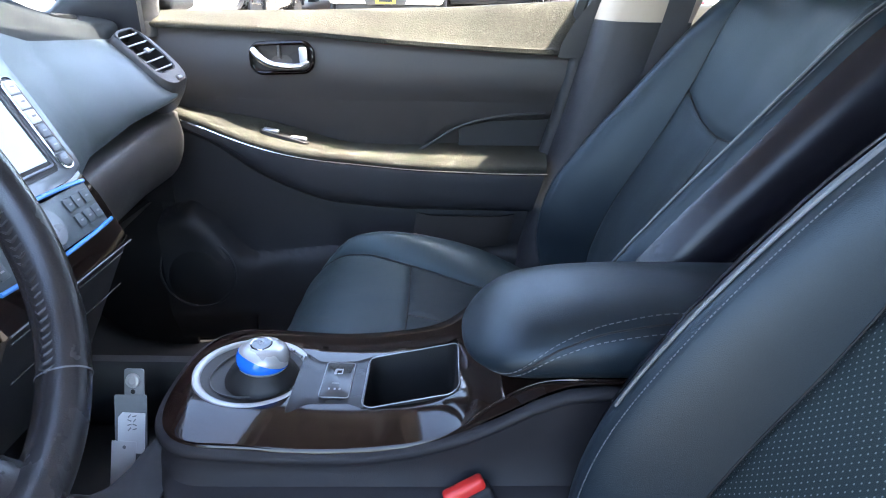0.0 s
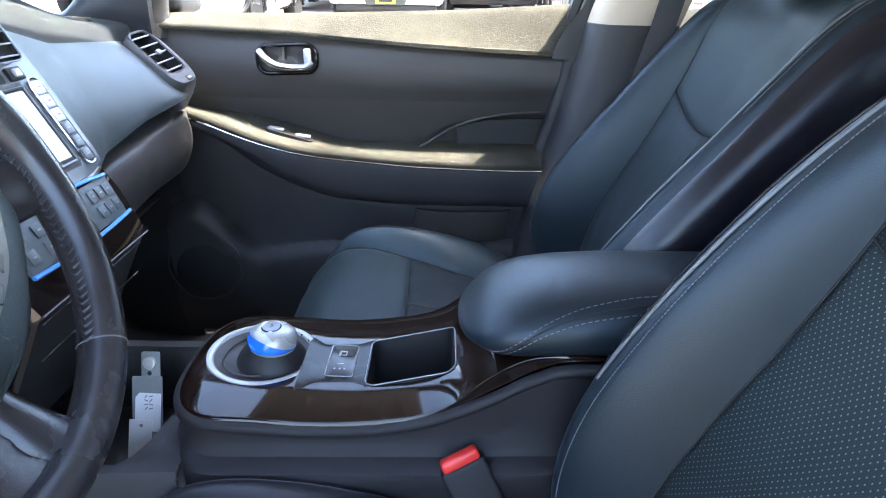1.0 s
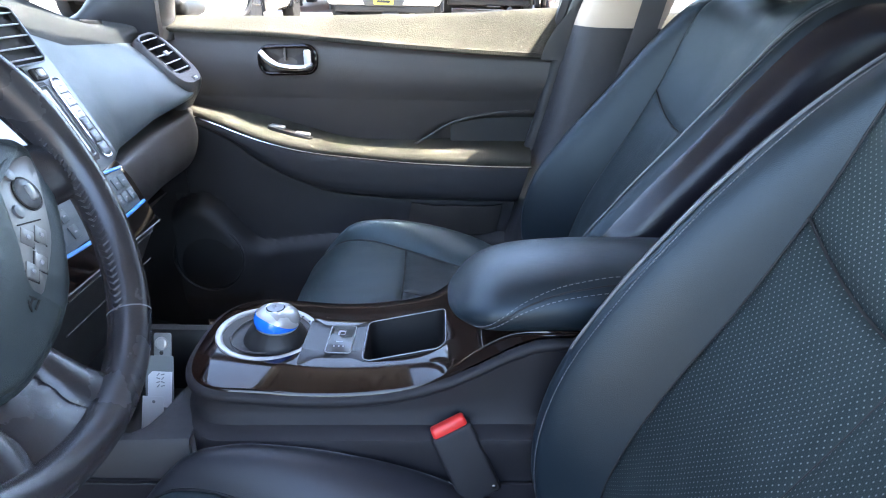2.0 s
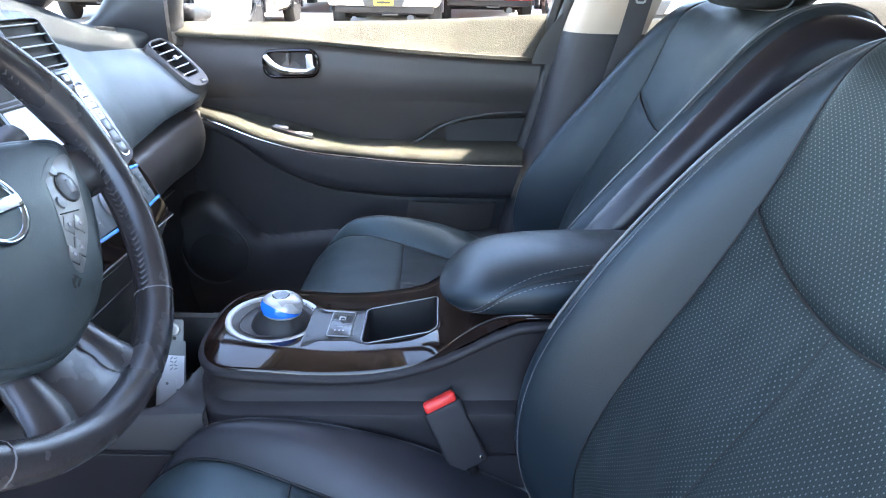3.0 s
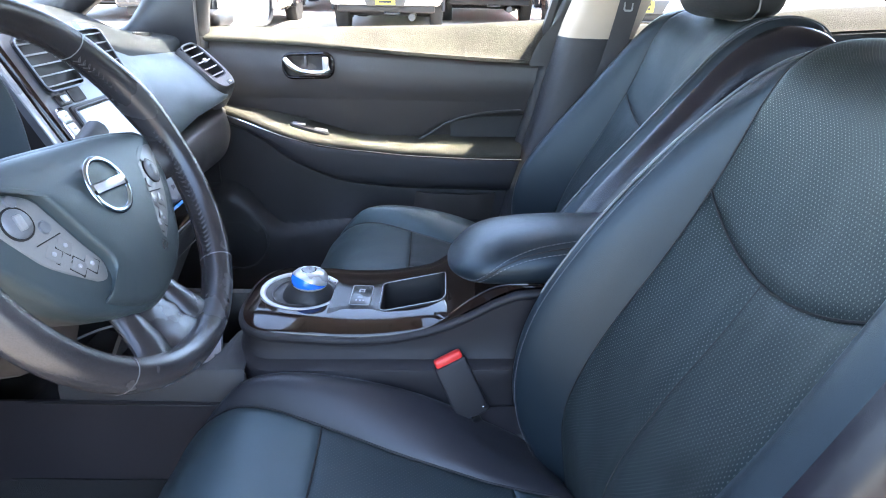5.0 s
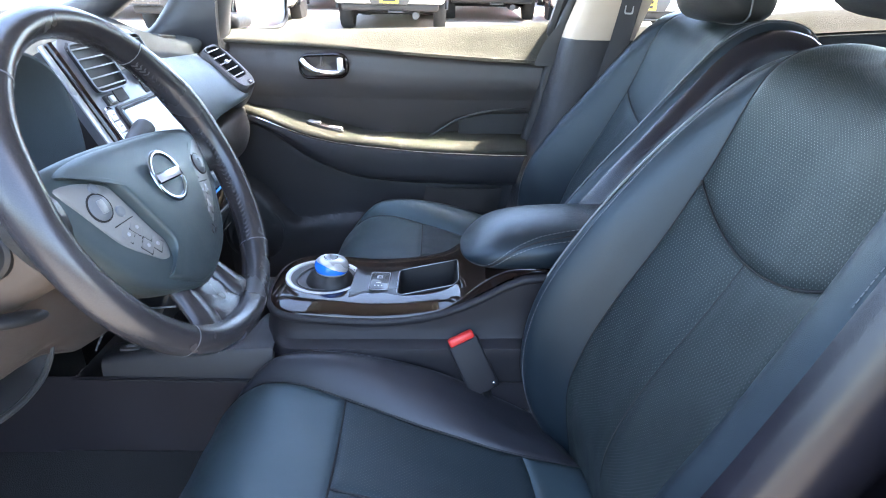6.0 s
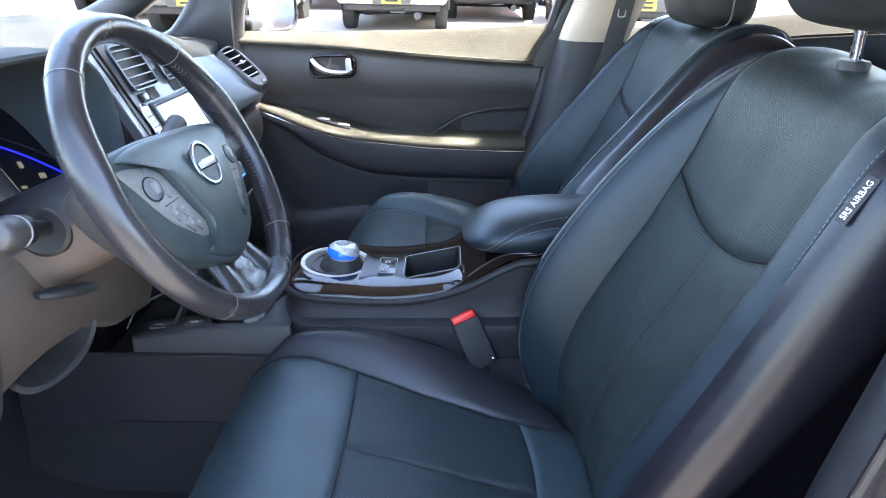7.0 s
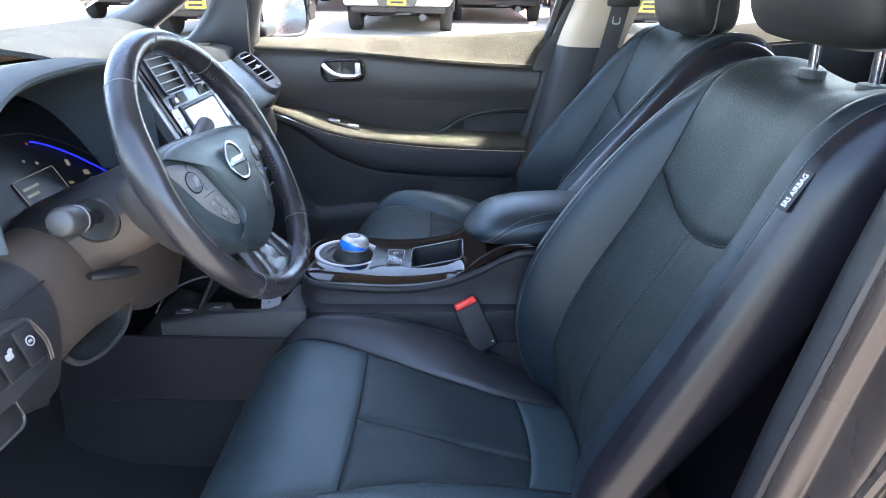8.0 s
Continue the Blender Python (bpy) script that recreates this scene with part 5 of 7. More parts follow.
part("stack_panel", plate(outline, 0.03, sm_, 0.005, 3), STACK, stack, "blue-grey satin panel")
for s in (1, -1):
    slatted_vent(stack, sm_ @ pose(s * 0.062, 0.116, 0.008), 0.088, 0.074, 5, STACK, deep=0.006)
    part("vent_dial", rbox((0, 0, 0), (0.026, 0.016, 0.006), 0.002), PLASTIC_BLACK, stack).data.transform(sm_ @ pose(s * 0.082, 0.067, 0.002))
    part("vent_slider", rbox((0, 0, 0), (0.012, 0.010, 0.006), 0.002), SILVER, stack).data.transform(sm_ @ pose(s * 0.082, 0.067, 0.005))
    part("slot", plate(round_rect(0.032, 0.02, 0.003), 0.002, sm_ @ pose(s * 0.045, 0.069, 0.0015)), SEAM, stack)
part("hazard_button", rbox((0, 0, 0), (0.022, 0.018, 0.006), 0.003), PLASTIC_BLACK, stack).data.transform(sm_ @ pose(0, 0.11, 0.002))
scr = part("screen_bezel", plate(srect(0.164, 0.112, 0.005, 0, 0.0), 0.006, sm_ @ pose(0, 0, 0.004), 0.003), PLASTIC_BLACK, stack, "black screen bezel")
part("screen", plate(srect(0.142, 0.088, 0.002, 0, 0.002), 0.002, sm_ @ pose(0, 0, 0.0048)), SCREEN, scr, "display painted pale as if reflecting sky")
part("bezel_step", tube([sm_ @ Vector((x, y, 0.0045)) for x, y in srect(0.151, 0.098, 0.003, 0, 0.001)], 0.0016, 5, closed=True), STACK, scr)
for s in (1, -1):
    part("key_frame", tube([sm_ @ Vector((x, y, 0.002)) for x, y in srect(0.021, 0.116, 0.009, s * 0.103, 0.0)], 0.0013, 5, closed=True), CHROME, stack)
    for k in range(6):
        y = 0.046 - 0.0185 * k
        kb = part("key", rbox((0, 0, 0), (0.017, 0.0168, 0.005), 0.0025, 2), WHITE_MARK if k < 3 else STACK, stack, "pale push key" if k < 3 else "")
        kb.data.transform(sm_ @ pose(s * 0.103, y, 0.0022))
        part("key_mark", plate(round_rect(0.007, 0.002, 0.0006, 2), 0.0004, sm_ @ pose(s * 0.103, y, 0.005)), GREY_MARK, kb)
# lower gloss chin with the climate panel
part("stack_chin", plate([(0.122, -0.062), (-0.122, -0.062), (-0.127, -0.10), (-0.120, -0.168), (0.120, -0.168), (0.127, -0.10)], 0.05, sm_ @ pose(0, 0, -0.004), 0.004), GLOSS, stack, "gloss black lower panel")
part("chin_strip", tube([sm_ @ Vector((y, -0.168, -0.003)) for y in np.linspace(-0.118, 0.118, 9)], 0.0008, 6), SPOKE, stack)
clim = part("climate_panel", plate([(0.105, -0.078), (-0.105, -0.078), (-0.098, -0.132), (0.098, -0.132)], 0.006, sm_ @ pose(0, 0, 0.003), 0.002), DASH_FACE, stack, "grey climate panel edged in blue")
for s_ in (-0.078, -0.132):
    part("blue_edge", tube(smooth_path([sm_ @ Vector((y, s_ + (0.006 if s_ > -0.1 else -0.004) * (1 - (y / 0.105) ** 2), 0.004)) for y in np.linspace(-0.103, 0.103, 9)], 3), 0.0026, 6), BLUE_LINE, clim, "bright blue edge line")
for y in (-0.085, -0.055, 0.055, 0.072, 0.089):
    for s_ in (-0.094, -0.115):
        kb = part("climate_key", rbox((0, 0, 0), (0.014, 0.016, 0.002), 0.0009), DASH_FACE, clim)
        kb.data.transform(sm_ @ pose(y, s_, 0.0042))
        part("key_mark", plate(round_rect(0.005, 0.002, 0.0006, 2), 0.0004, sm_ @ pose(y, s_, 0.0060)), GREY_MARK, kb)
part("climate_dial", lathe([(0, 0.006), (0.022, 0.005), (0.025, 0.0), (0, -0.001)], sm_ @ pose(0, -0.104, 0.004), 30), STACK, clim)
# dark gloss and chrome borders beside the stack
for s in (-1,):
    path = smooth_path([sm_ @ Vector((s * 0.136, q, 0.0)) for q in (0.16, 0.1, 0.03, -0.05, -0.11)], 4)
    part("gloss_border", tube(path, 0.011, 10, flat=0.6, up=(0, 1, 0)), GLOSS, stack)
    part("chrome_border", tube([p + Vector((0.002, s * 0.014, 0)) for p in path], 0.0045, 8), SILVER, stack, "satin silver border strip")
for s in (1, -1):
    cheek = [[sm_ @ Vector((s * (0.118 + 0.01 * math.sin(math.pi * k / 4)), q, -0.005 - 0.20 * k / 4)) for k in range(5)] for q in np.linspace(0.16, -0.17, 9)]
    part("stack_cheek", sheet(cheek, 0.006 * s), PLASTIC_BLACK, stack)
part("stack_foot", sheet([[(-0.20 - 0.10 * k / 6, y, 0.79 - 0.20 * k / 6) for y in np.linspace(-0.115, 0.115, 5)] for k in range(7)], 0.006), PLASTIC_BLACK, stack)
for k in range(2):
    part("drawer_edge", tube([(-0.205 - 0.012 * k, y, 0.775 - 0.045 * k) for y in (-0.11, 0.11)], 0.0010, 5), PLASTIC_BLACK, stack)

# ---- instrument cluster ----
clus = thing("instrument_cluster", "hooded instrument cluster with blue arc and dim display", "instrument cluster", at=(-0.35, -0.376, 1.0))
rows = []
for a in np.linspace(-0.02, math.pi + 0.02, 45):
    c, s_ = math.cos(a), max(0.0, math.sin(a))
    y = -0.378 - 0.200 * math.copysign(abs(c) ** 0.62, c)
    up = s_ ** 0.62
    low = min(0, math.sin(a)) * 0.35
    prof = [(-0.62, 1.030, 0.93, 0.014), (-0.52, 1.066, 0.93, 0.010), (-0.42, 1.092, 0.93, 0.002), (-0.34, 1.103, 0.93, 0.0), (-0.300, 1.101, 0.93, 0.0), (-0.292, 1.098, 0.93, 0.003), (-0.291, 1.094, 0.93, 0.006), (-0.296, 1.089, 0.93, 0.010), (-0.36, 1.080, 0.92, 0.016), (-0.46, 1.050, 0.90, 0.03)]
    rows.append([(x, y + c * d, z1 * up + z0 * (1 - up) + low) for x, z1, z0, d in prof])
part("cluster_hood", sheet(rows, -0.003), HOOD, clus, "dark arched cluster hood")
cm = frame_of((-0.415, -0.38, 0.965), (0, 1, 0), (0.88, 0, 0.47))
part("cluster_lens", plate(round_rect(0.44, 0.24, 0.05, 6), 0.01, cm @ pose(0.03, 0, 0)), CLUSTER, clus, "black glossy gauge face")


def on_lens(y, z, out=0.004):
    """A spot of the gauge face, by its place across and its height."""
    return cm @ pose(y + 0.41, (z - 0.975) / 0.88, out)


def lens_point(y, z):
    return on_lens(y, z).translation


part("blue_arc", tube(smooth_path([lens_point(y, z) for y, z in ((-0.340, 0.990), (-0.312, 0.977), (-0.278, 0.954), (-0.24, 0.921), (-0.22, 0.90))], 5), 0.0015, 6), BLUE_GLOW, clus, "glowing blue arc")
part("arc_end", lathe([(0, 0.002), (0.003, 0.001), (0, -0.001)], on_lens(-0.350, 0.989), 10), RED, clus)
part("lens_edge", tube(smooth_path([lens_point(y, z) for y, z in ((-0.40, 1.010), (-0.33, 0.999), (-0.27, 0.968), (-0.21, 0.920))], 5), 0.0012, 6), PLASTIC, clus)
disp = part("message_display", plate(round_rect(0.090, 0.052, 0.003), 0.002, on_lens(-0.378, 0.930, 0.002)), CLUSTER, clus, "dim message display")
part("display_frame", tube([on_lens(-0.378, 0.930, 0.003) @ Vector((x, y, 0)) for x, y in round_rect(0.090, 0.052, 0.003)], 0.0006, 4, closed=True), DISPLAY_GLOW, disp)
for dy, dz, w, h in ((-0.005, -0.016, 0.078, 0.010), (-0.012, -0.027, 0.055, 0.012), (-0.020, 0.010, 0.034, 0.004), (-0.025, 0.001, 0.026, 0.004)):
    part("display_bar", plate(round_rect(w, h, 0.001, 2), 0.0006, on_lens(-0.378 + dy, 0.930 + dz, 0.0034)), DISPLAY_GLOW, disp)
for y, z, w, h in ((-0.268, 0.940, 0.007, 0.010), (-0.245, 0.918, 0.012, 0.008), (-0.238, 0.905, 0.020, 0.007), (-0.29, 0.915, 0.010, 0.004), (-0.325, 0.955, 0.005, 0.004), (-0.345, 0.963, 0.004, 0.004), (-0.27, 0.898, 0.006, 0.003)):
    part("gauge_mark", plate(round_rect(w, h, 0.0015, 2), 0.001, on_lens(y - 0.03, z + 0.008, 0.003) @ pose(0, 0, 0, 0, 0, -14)), DISPLAY_GLOW, clus)

# ---- driver's lower dash ----
lowdash = thing("knee_panel", "grey-brown plastic knee panel below the steering column", "dashboard panel", at=(-0.35, -0.42, 0.75))
def knee_rows(y0, y1, n, low):
    """The panel's skin from the cluster's lower lip down; low gives the height of its lower edge."""
    rows = []
    for y in np.linspace(y0, y1, n):
        b = low(y)
        prof = smooth_path([(-0.43, 0, 0.885), (-0.365, 0, 0.902), (-0.335, 0, 0.900), (-0.305, 0, 0.884), (-0.288, 0, 0.85), (-0.290, 0, 0.80), (-0.308, 0, 0.75 * 0.7 + b * 0.3), (-0.328, 0, b + 0.012), (-0.340, 0, b), (-0.43, 0, b - 0.004)], 4)
        rows.append([(p.x, y, p.z) for p in prof])
    return rows


part("knee_cover", sheet(knee_rows(-0.54, -0.135, 24, lambda y: lerp_table([(-0.54, 0.728), (-0.48, 0.740), (-0.44, 0.738), (-0.40, 0.724), (-0.32, 0.708), (-0.28, 0.685), (-0.25, 0.668), (-0.135, 0.645)], y)), -0.006), PLASTIC_WARM, lowdash, "grey-brown knee cover")
part("outer_cover", sheet([[(x + 0.010, y, z) for x, y, z in r] for r in knee_rows(-0.70, -0.5425, 10, lambda y: lerp_table([(-0.70, 0.750), (-0.60, 0.715), (-0.54, 0.690)], y))], -0.006), PLASTIC, lowdash, "dark outer dash panel")
part("panel_seam", tube([(-0.281, y, 0.876) for y in np.linspace(-0.70, -0.545, 6)], 0.0016, 5), SEAM, lowdash)
edge = smooth_path([(-0.330, -0.298, 0.712), (-0.332, -0.306, 0.694), (-0.334, -0.330, 0.676), (-0.335, -0.372, 0.671), (-0.335, -0.42, 0.679), (-0.334, -0.456, 0.698), (-0.332, -0.478, 0.722)], 6)
part("pocket_edge", tube(edge, 0.0045, 8), PLASTIC_SOFT, lowdash, "pale rolled pocket edge")
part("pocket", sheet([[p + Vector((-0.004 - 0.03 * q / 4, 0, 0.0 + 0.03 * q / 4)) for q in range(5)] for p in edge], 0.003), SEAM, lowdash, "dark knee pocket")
# switch bank at the outer end
sw = thing("switch_bank", "dark switch bank with rocker switches below the dashboard", "switch panel", at=(-0.262, -0.65, 0.83))
swm = frame_of((-0.262, -0.650, 0.836), (0.06, 1, 0), (1, -0.06, 0.22))
part("bank_plate", plate([(p.x, p.y) for p in smooth_path([(-0.05, -0.036, 0), (0.020, -0.036, 0), (0.040, -0.034, 0), (0.050, -0.018, 0), (0.050, 0.006, 0), (0.040, 0.026, 0), (0.020, 0.036, 0), (-0.05, 0.036, 0)], 4, closed=True)], 0.03, swm, 0.004, 3), PLASTIC, sw)
part("bank_frame", tube([swm @ Vector((x, y, 0.0005)) for x, y in round_rect(0.098, 0.050, 0.008, 4, -0.006, 0.004)], 0.0014, 6, closed=True), PLASTIC_SOFT, sw)
for x in (-0.034, -0.003, 0.028):
    b = part("rocker_switch", rbox((0, 0, 0), (0.0285, 0.044, 0.012), 0.003, 2), PLASTIC_BLACK, sw, "black rocker switch with white mark")
    b.data.transform(swm @ pose(x, 0.002, -0.001, -6, 0, 0))
    if x < 0.02:
        part("switch_mark", plate(round_rect(0.010, 0.007, 0.002, 3), 0.0006, swm @ pose(x, 0.006, 0.0058, -6, 0, 0)), GREY_MARK, b)
        part("switch_mark", plate(round_rect(0.006, 0.004, 0.001, 3), 0.0006, swm @ pose(x + 0.003, 0.011, 0.0062, -6, 0, 30)), GREY_MARK, b)
    else:
        part("switch_mark", tube([swm @ pose(x, 0.006, 0.0055, -6, 0, 0) @ Vector((0.0052 * math.cos(a), 0.0052 * math.sin(a), 0)) for a in np.linspace(0, 2 * math.pi, 20, endpoint=False)], 0.0008, 5, closed=True), GREY_MARK, b)
        part("switch_mark", plate(round_rect(0.005, 0.003, 0.001, 2), 0.0006, swm @ pose(x, 0.006, 0.0058, -6, 0, 0)), GREY_MARK, b)
    part("switch_bar", plate(round_rect(0.007, 0.0012, 0.0005, 2), 0.0004, swm @ pose(x, -0.008, 0.0048, -6, 0, 0)), GREY_MARK, b)
for k in (0, 1):
    part("end_rib", tube(smooth_path([swm @ Vector((0.0455 + 0.004 * k, -0.03, 0.001)), swm @ Vector((0.0485 + 0.004 * k, -0.005, 0.002)), swm @ Vector((0.040 + 0.004 * k, 0.024, 0.001))], 5), 0.0012, 5), PLASTIC_WARM, sw)
part("fuse_cover", plate(round_rect(0.056, 0.034, 0.010, 5), 0.006, swm @ pose(-0.036, -0.056, -0.012), 0.003), PLASTIC_BLACK, sw, "fuse box cover")
part("cover_rim", tube([swm @ Vector((x, y, -0.013)) for x, y in round_rect(0.060, 0.038, 0.011, 5, -0.036, -0.056)], 0.0018, 6, closed=True), PLASTIC_SOFT, sw)

# ---- passenger door ----
door = thing("passenger_door", "closed dark passenger door with sunlit ledge and armrest", "car door", at=(0.05, 0.72, 0.5))
G = [(-0.45, 1.030), (-0.37, 1.033), (-0.15, 1.035), (0.2, 1.046), (0.51, 1.067)]
R = [(-0.45, 1.016), (-0.354, 1.013), (-0.14, 1.005), (0.11, 0.985), (0.3, 0.974), (0.51, 0.966)]
AB = [(-0.40, 0.848), (-0.333, 0.836), (-0.21, 0.819), (-0.086, 0.786), (0.0, 0.759), (0.17, 0.756), (0.5, 0.758)]
AF = [(-0.40, 0.870), (-0.314, 0.846), (-0.232, 0.811), (-0.154, 0.786), (-0.074, 0.770), (0.008, 0.763), (0.144, 0.751), (0.336, 0.745), (0.5, 0.746)]
BB = [(-0.40, 0.84), (-0.277, 0.797), (-0.162, 0.715), (-0.026, 0.666), (0.143, 0.651), (0.5, 0.648)]


def soft_table(t, x, d=0.04):
    return sum(lerp_table(t, x + k * d / 2) for k in (-2, -1, 0, 1, 2)) / 5


def door_end(z):
    return lerp_table([(0.3, 0.342), (0.531, 0.378), (0.658, 0.401), (0.836, 0.447), (0.965, 0.476), (1.08, 0.520)], z)


xs_f = np.linspace(0, 1, 100)


def door_x(f, z):
    return -0.42 + (door_end(z) + 0.42) * f


def door_rows(fn):
    """fn(x) gives the (y, z) profile; the rear edge follows the door's slanted end."""
    out = []
    for f in xs_f:
        row = []
        for k, (y, z) in enumerate(fn(door_x(f, 0.9))):
            row.append((door_x(f, z), y, z))
        out.append(row)
    return out


def prof_ledge(x):
    g, r = soft_table(G, x), soft_table(R, x)
    return [(p.x, p.y) for p in smooth_path([(0.775, g - 0.004, 0), (0.76, g, 0), (0.735, (g + r) / 2 + 0.006, 0), (0.707, r + 0.0055, 0), (0.699, r + 0.001, 0), (0.7005, r - 0.002, 0)], 3)]


def prof_upper(x):
    r, ab = soft_table(R, x), soft_table(AB, x)
    pull = 0.020 * ease((x - 0.16) / 0.10)
    zc = lerp_table([(0.1, 0.757), (0.168, 0.760), (0.239, 0.811), (0.323, 0.834), (0.5, 0.843)], x)
    line = smooth_path([(0.0, 0.7075, 0), (0.12, 0.7115, 0), (0.3, 0.7085, 0), (0.5, 0.7065, 0), (0.75, 0.7095, 0), (1.0, 0.7200, 0)], 4)
    pts = [(p.y, r - 0.003 + (0.872 - r + 0.003) * p.x) for p in line]
    zs = np.linspace(0.868, ab, 26)
    for z in zs:
        in_pull = ease((zc - z) / 0.016) * pull
        pts.append((0.721 + 0.030 * min(1.0, max(0.0, (0.872 - z) / 0.11)) + in_pull, z))
    return pts


def prof_top(x):
    ab, af = soft_table(AB, x), soft_table(AF, x)
    w = 0.632
    return [(p.x, p.y) for p in smooth_path([(0.762, ab + 0.003, 0), (0.705, ab, 0), (0.665, (ab + af) / 2 + 0.001, 0), (0.642, af + 0.001, 0), (w + 0.002, af - 0.004, 0), (w + 0.003, af - 0.009, 0)], 3)]


def prof_arm(x):
    af, bb = soft_table(AF, x), soft_table(BB, x)
    h = af - 0.016 - bb
    return [(p.x, p.y) for p in smooth_path([(0.640, af - 0.013, 0), (0.6365, af - 0.020, 0), (0.637, af - 0.02 - h * 0.35, 0), (0.641, bb + 0.016, 0), (0.650, bb + 0.002, 0), (0.674, bb - 0.004, 0)], 4)]


POD = [(-0.50, 0.56), (-0.42, 0.603), (-0.38, 0.628), (-0.335, 0.634), (-0.305, 0.612), (-0.279, 0.576), (-0.25, 0.540), (-0.225, 0.518), (-0.195, 0.507), (-0.15, 0.513), (-0.05, 0.526), (0.1, 0.535), (0.5, 0.54)]


def prof_low(x):
    """The lower skin: a hollow under the armrest, then the speaker pod and map pocket standing out below."""
    bb, pod = soft_table(BB, x), soft_table(POD, x, 0.03)
    out = 0.046 * (1 - ease((x + 0.28) / 0.12)) + 0.020 * ease((x + 0.28) / 0.12)
    pts = [(0.668, bb - 0.002)]
    for z in np.linspace(bb - 0.012, 0.30, 44):
        y = lerp_table([(0.30, 0.69), (0.42, 0.684), (0.55, 0.688), (0.70, 0.680), (0.90, 0.676)], z)
        f = min(1.0, max(0.0, (pod + 0.006 - z) / 0.034))
        pts.append((y - out * math.sqrt(1 - (1 - f) ** 2) + 0.028 * ease((0.40 - z) / 0.10) * (1 if x < -0.2 else 0), z))
    return pts


part("window_ledge", sheet(door_rows(prof_ledge), 0.006), LEDGE, door, "dusty textured window ledge")
part("accent_line", tube([(door_x(f, soft_table(R, door_x(f, 0.98))), 0.6985, soft_table(R, door_x(f, 0.98)) - 0.0045) for f in xs_f], 0.0016, 6), RED_LINE, door, "thin dark red accent line")
part("upper_panel", sheet(door_rows(prof_upper), 0.006), DOOR_SOFT, door, "soft charcoal upper panel")
part("arm_top", sheet(door_rows(prof_top), 0.006), LEDGE, door, "sunlit dusty door armrest")
part("arm_front", sheet(door_rows(prof_arm), 0.006), PLASTIC, door)
part("lower_panel", sheet(door_rows(prof_low), 0.006), PLASTIC, door)
part("arm_strip", tube([(door_x(f, 0.75), 0.6305, soft_table(AF, door_x(f, 0.75)) - 0.0135) for f in xs_f], 0.0024, 6), CHROME, door, "thin bright armrest strip")


def low_skin_y(x, z):
    """How far out the lower panel's skin lies at a height."""
    p = prof_low(x)
    return float(np.interp(-z, [-b for a, b in p], [a for a, b in p]))


part("lower_crease", tube(smooth_path([(x, low_skin_y(x, z) - 0.001, z) for x, z in ((-0.26, 0.60), (-0.15, 0.590), (0.0, 0.592), (0.13, 0.60))], 6), 0.0022, 8), DOOR_SOFT, door)
spk = frame_of((-0.345, low_skin_y(-0.345, 0.49) - 0.004, 0.490), (1, 0, 0), (0, -1, 0.05))
grille = part("speaker_grille", lathe([(0.0, 0.004), (0.045, 0.0035), (0.078, 0.001), (0.084, -0.003), (0.084, -0.012), (0, -0.012)], spk, 48), PLASTIC_BLACK, door, "round black speaker grille")
part("grille_ring", tube([spk @ Vector((0.085 * math.cos(a), 0.085 * math.sin(a), 0.0)) for a in np.linspace(0, 2 * math.pi, 48, endpoint=False)], 0.003, 6, closed=True), PLASTIC, grille)
pk = [[(0.15 + 0.215 * i / 8 - 0.012 * j / 4, 0.676 - 0.02 * math.sin(math.pi * i / 8) ** 0.3 + 0.002 * j, 0.628 - 0.075 * j / 4) for j in range(5)] for i in range(9)]
part("door_pocket", sheet(pk, 0.004), DOOR_SOFT, door, "rectangular door pocket lid")
scp = smooth_path([(0.150, 0.7, 0.757), (0.18, 0.7, 0.775), (0.239, 0.7, 0.811), (0.323, 0.7, 0.834), (0.425, 0.7, 0.843)], 6)
part("pull_lip", tube([(p.x, 0.7155, p.z + 0.001) for p in scp], 0.0032, 6), PLASTIC_SOFT, door)
# inner handle: bezel bowl, chrome lever, lock tab
hm = frame_of((-0.128, 0.702, 0.952), (1, 0, 0.035), (0, -1, 0.06))
hb = part("handle_bezel", tube([hm @ Vector((x, y, 0.006)) for x, y in round_rect(0.126, 0.058, 0.022, 6)], 0.0044, 8, closed=True), GLOSS, door, "black oval handle bezel")
bowl = []
for f, d in ((1.0, 0.003), (0.96, -0.006), (0.85, -0.012), (0.0, -0.014)):
    bowl.append([hm @ Vector((x * f, y * f, d + 0.014)) for x, y in round_rect(0.126, 0.058, 0.020, 6)])
part("handle_bowl", loft(bowl, cap=False), PLASTIC_BLACK, hb)
lev = smooth_path([hm @ Vector(p) for p in ((-0.056, 0.016, 0.010), (-0.042, 0.002, 0.019), (-0.02, -0.011, 0.023), (0.01, -0.016, 0.023), (0.04, -0.016, 0.020), (0.056, -0.010, 0.013))], 6)
part("handle_lever", tube(lev, lambda f: 0.0100 - 0.0045 * f, 10), CHROME, hb, "curved chrome lever")
part("lock_tab", rbox((0, 0, 0), (0.016, 0.034, 0.012), 0.004, 2), SILVER, hb, "silver lock tab").data.transform(hm @ pose(0.046, 0.004, 0.014))
part("bowl_post", rbox((0, 0, 0), (0.006, 0.026, 0.012), 0.002), PLASTIC_SOFT, hb).data.transform(hm @ pose(-0.004, 0.012, 0.008))
# window switch plate
wp = frame_of((-0.130, 0.668, 0.7925), (0.96, 0.0, -0.27), (0.27, 0.02, 0.96))
sp = part("switch_recess", plate(round_rect(0.104, 0.026, 0.011, 6), 0.012, wp @ pose(0.0, 0, 0.0062), 0.001), PLASTIC_BLACK, door, "black window switch recess")
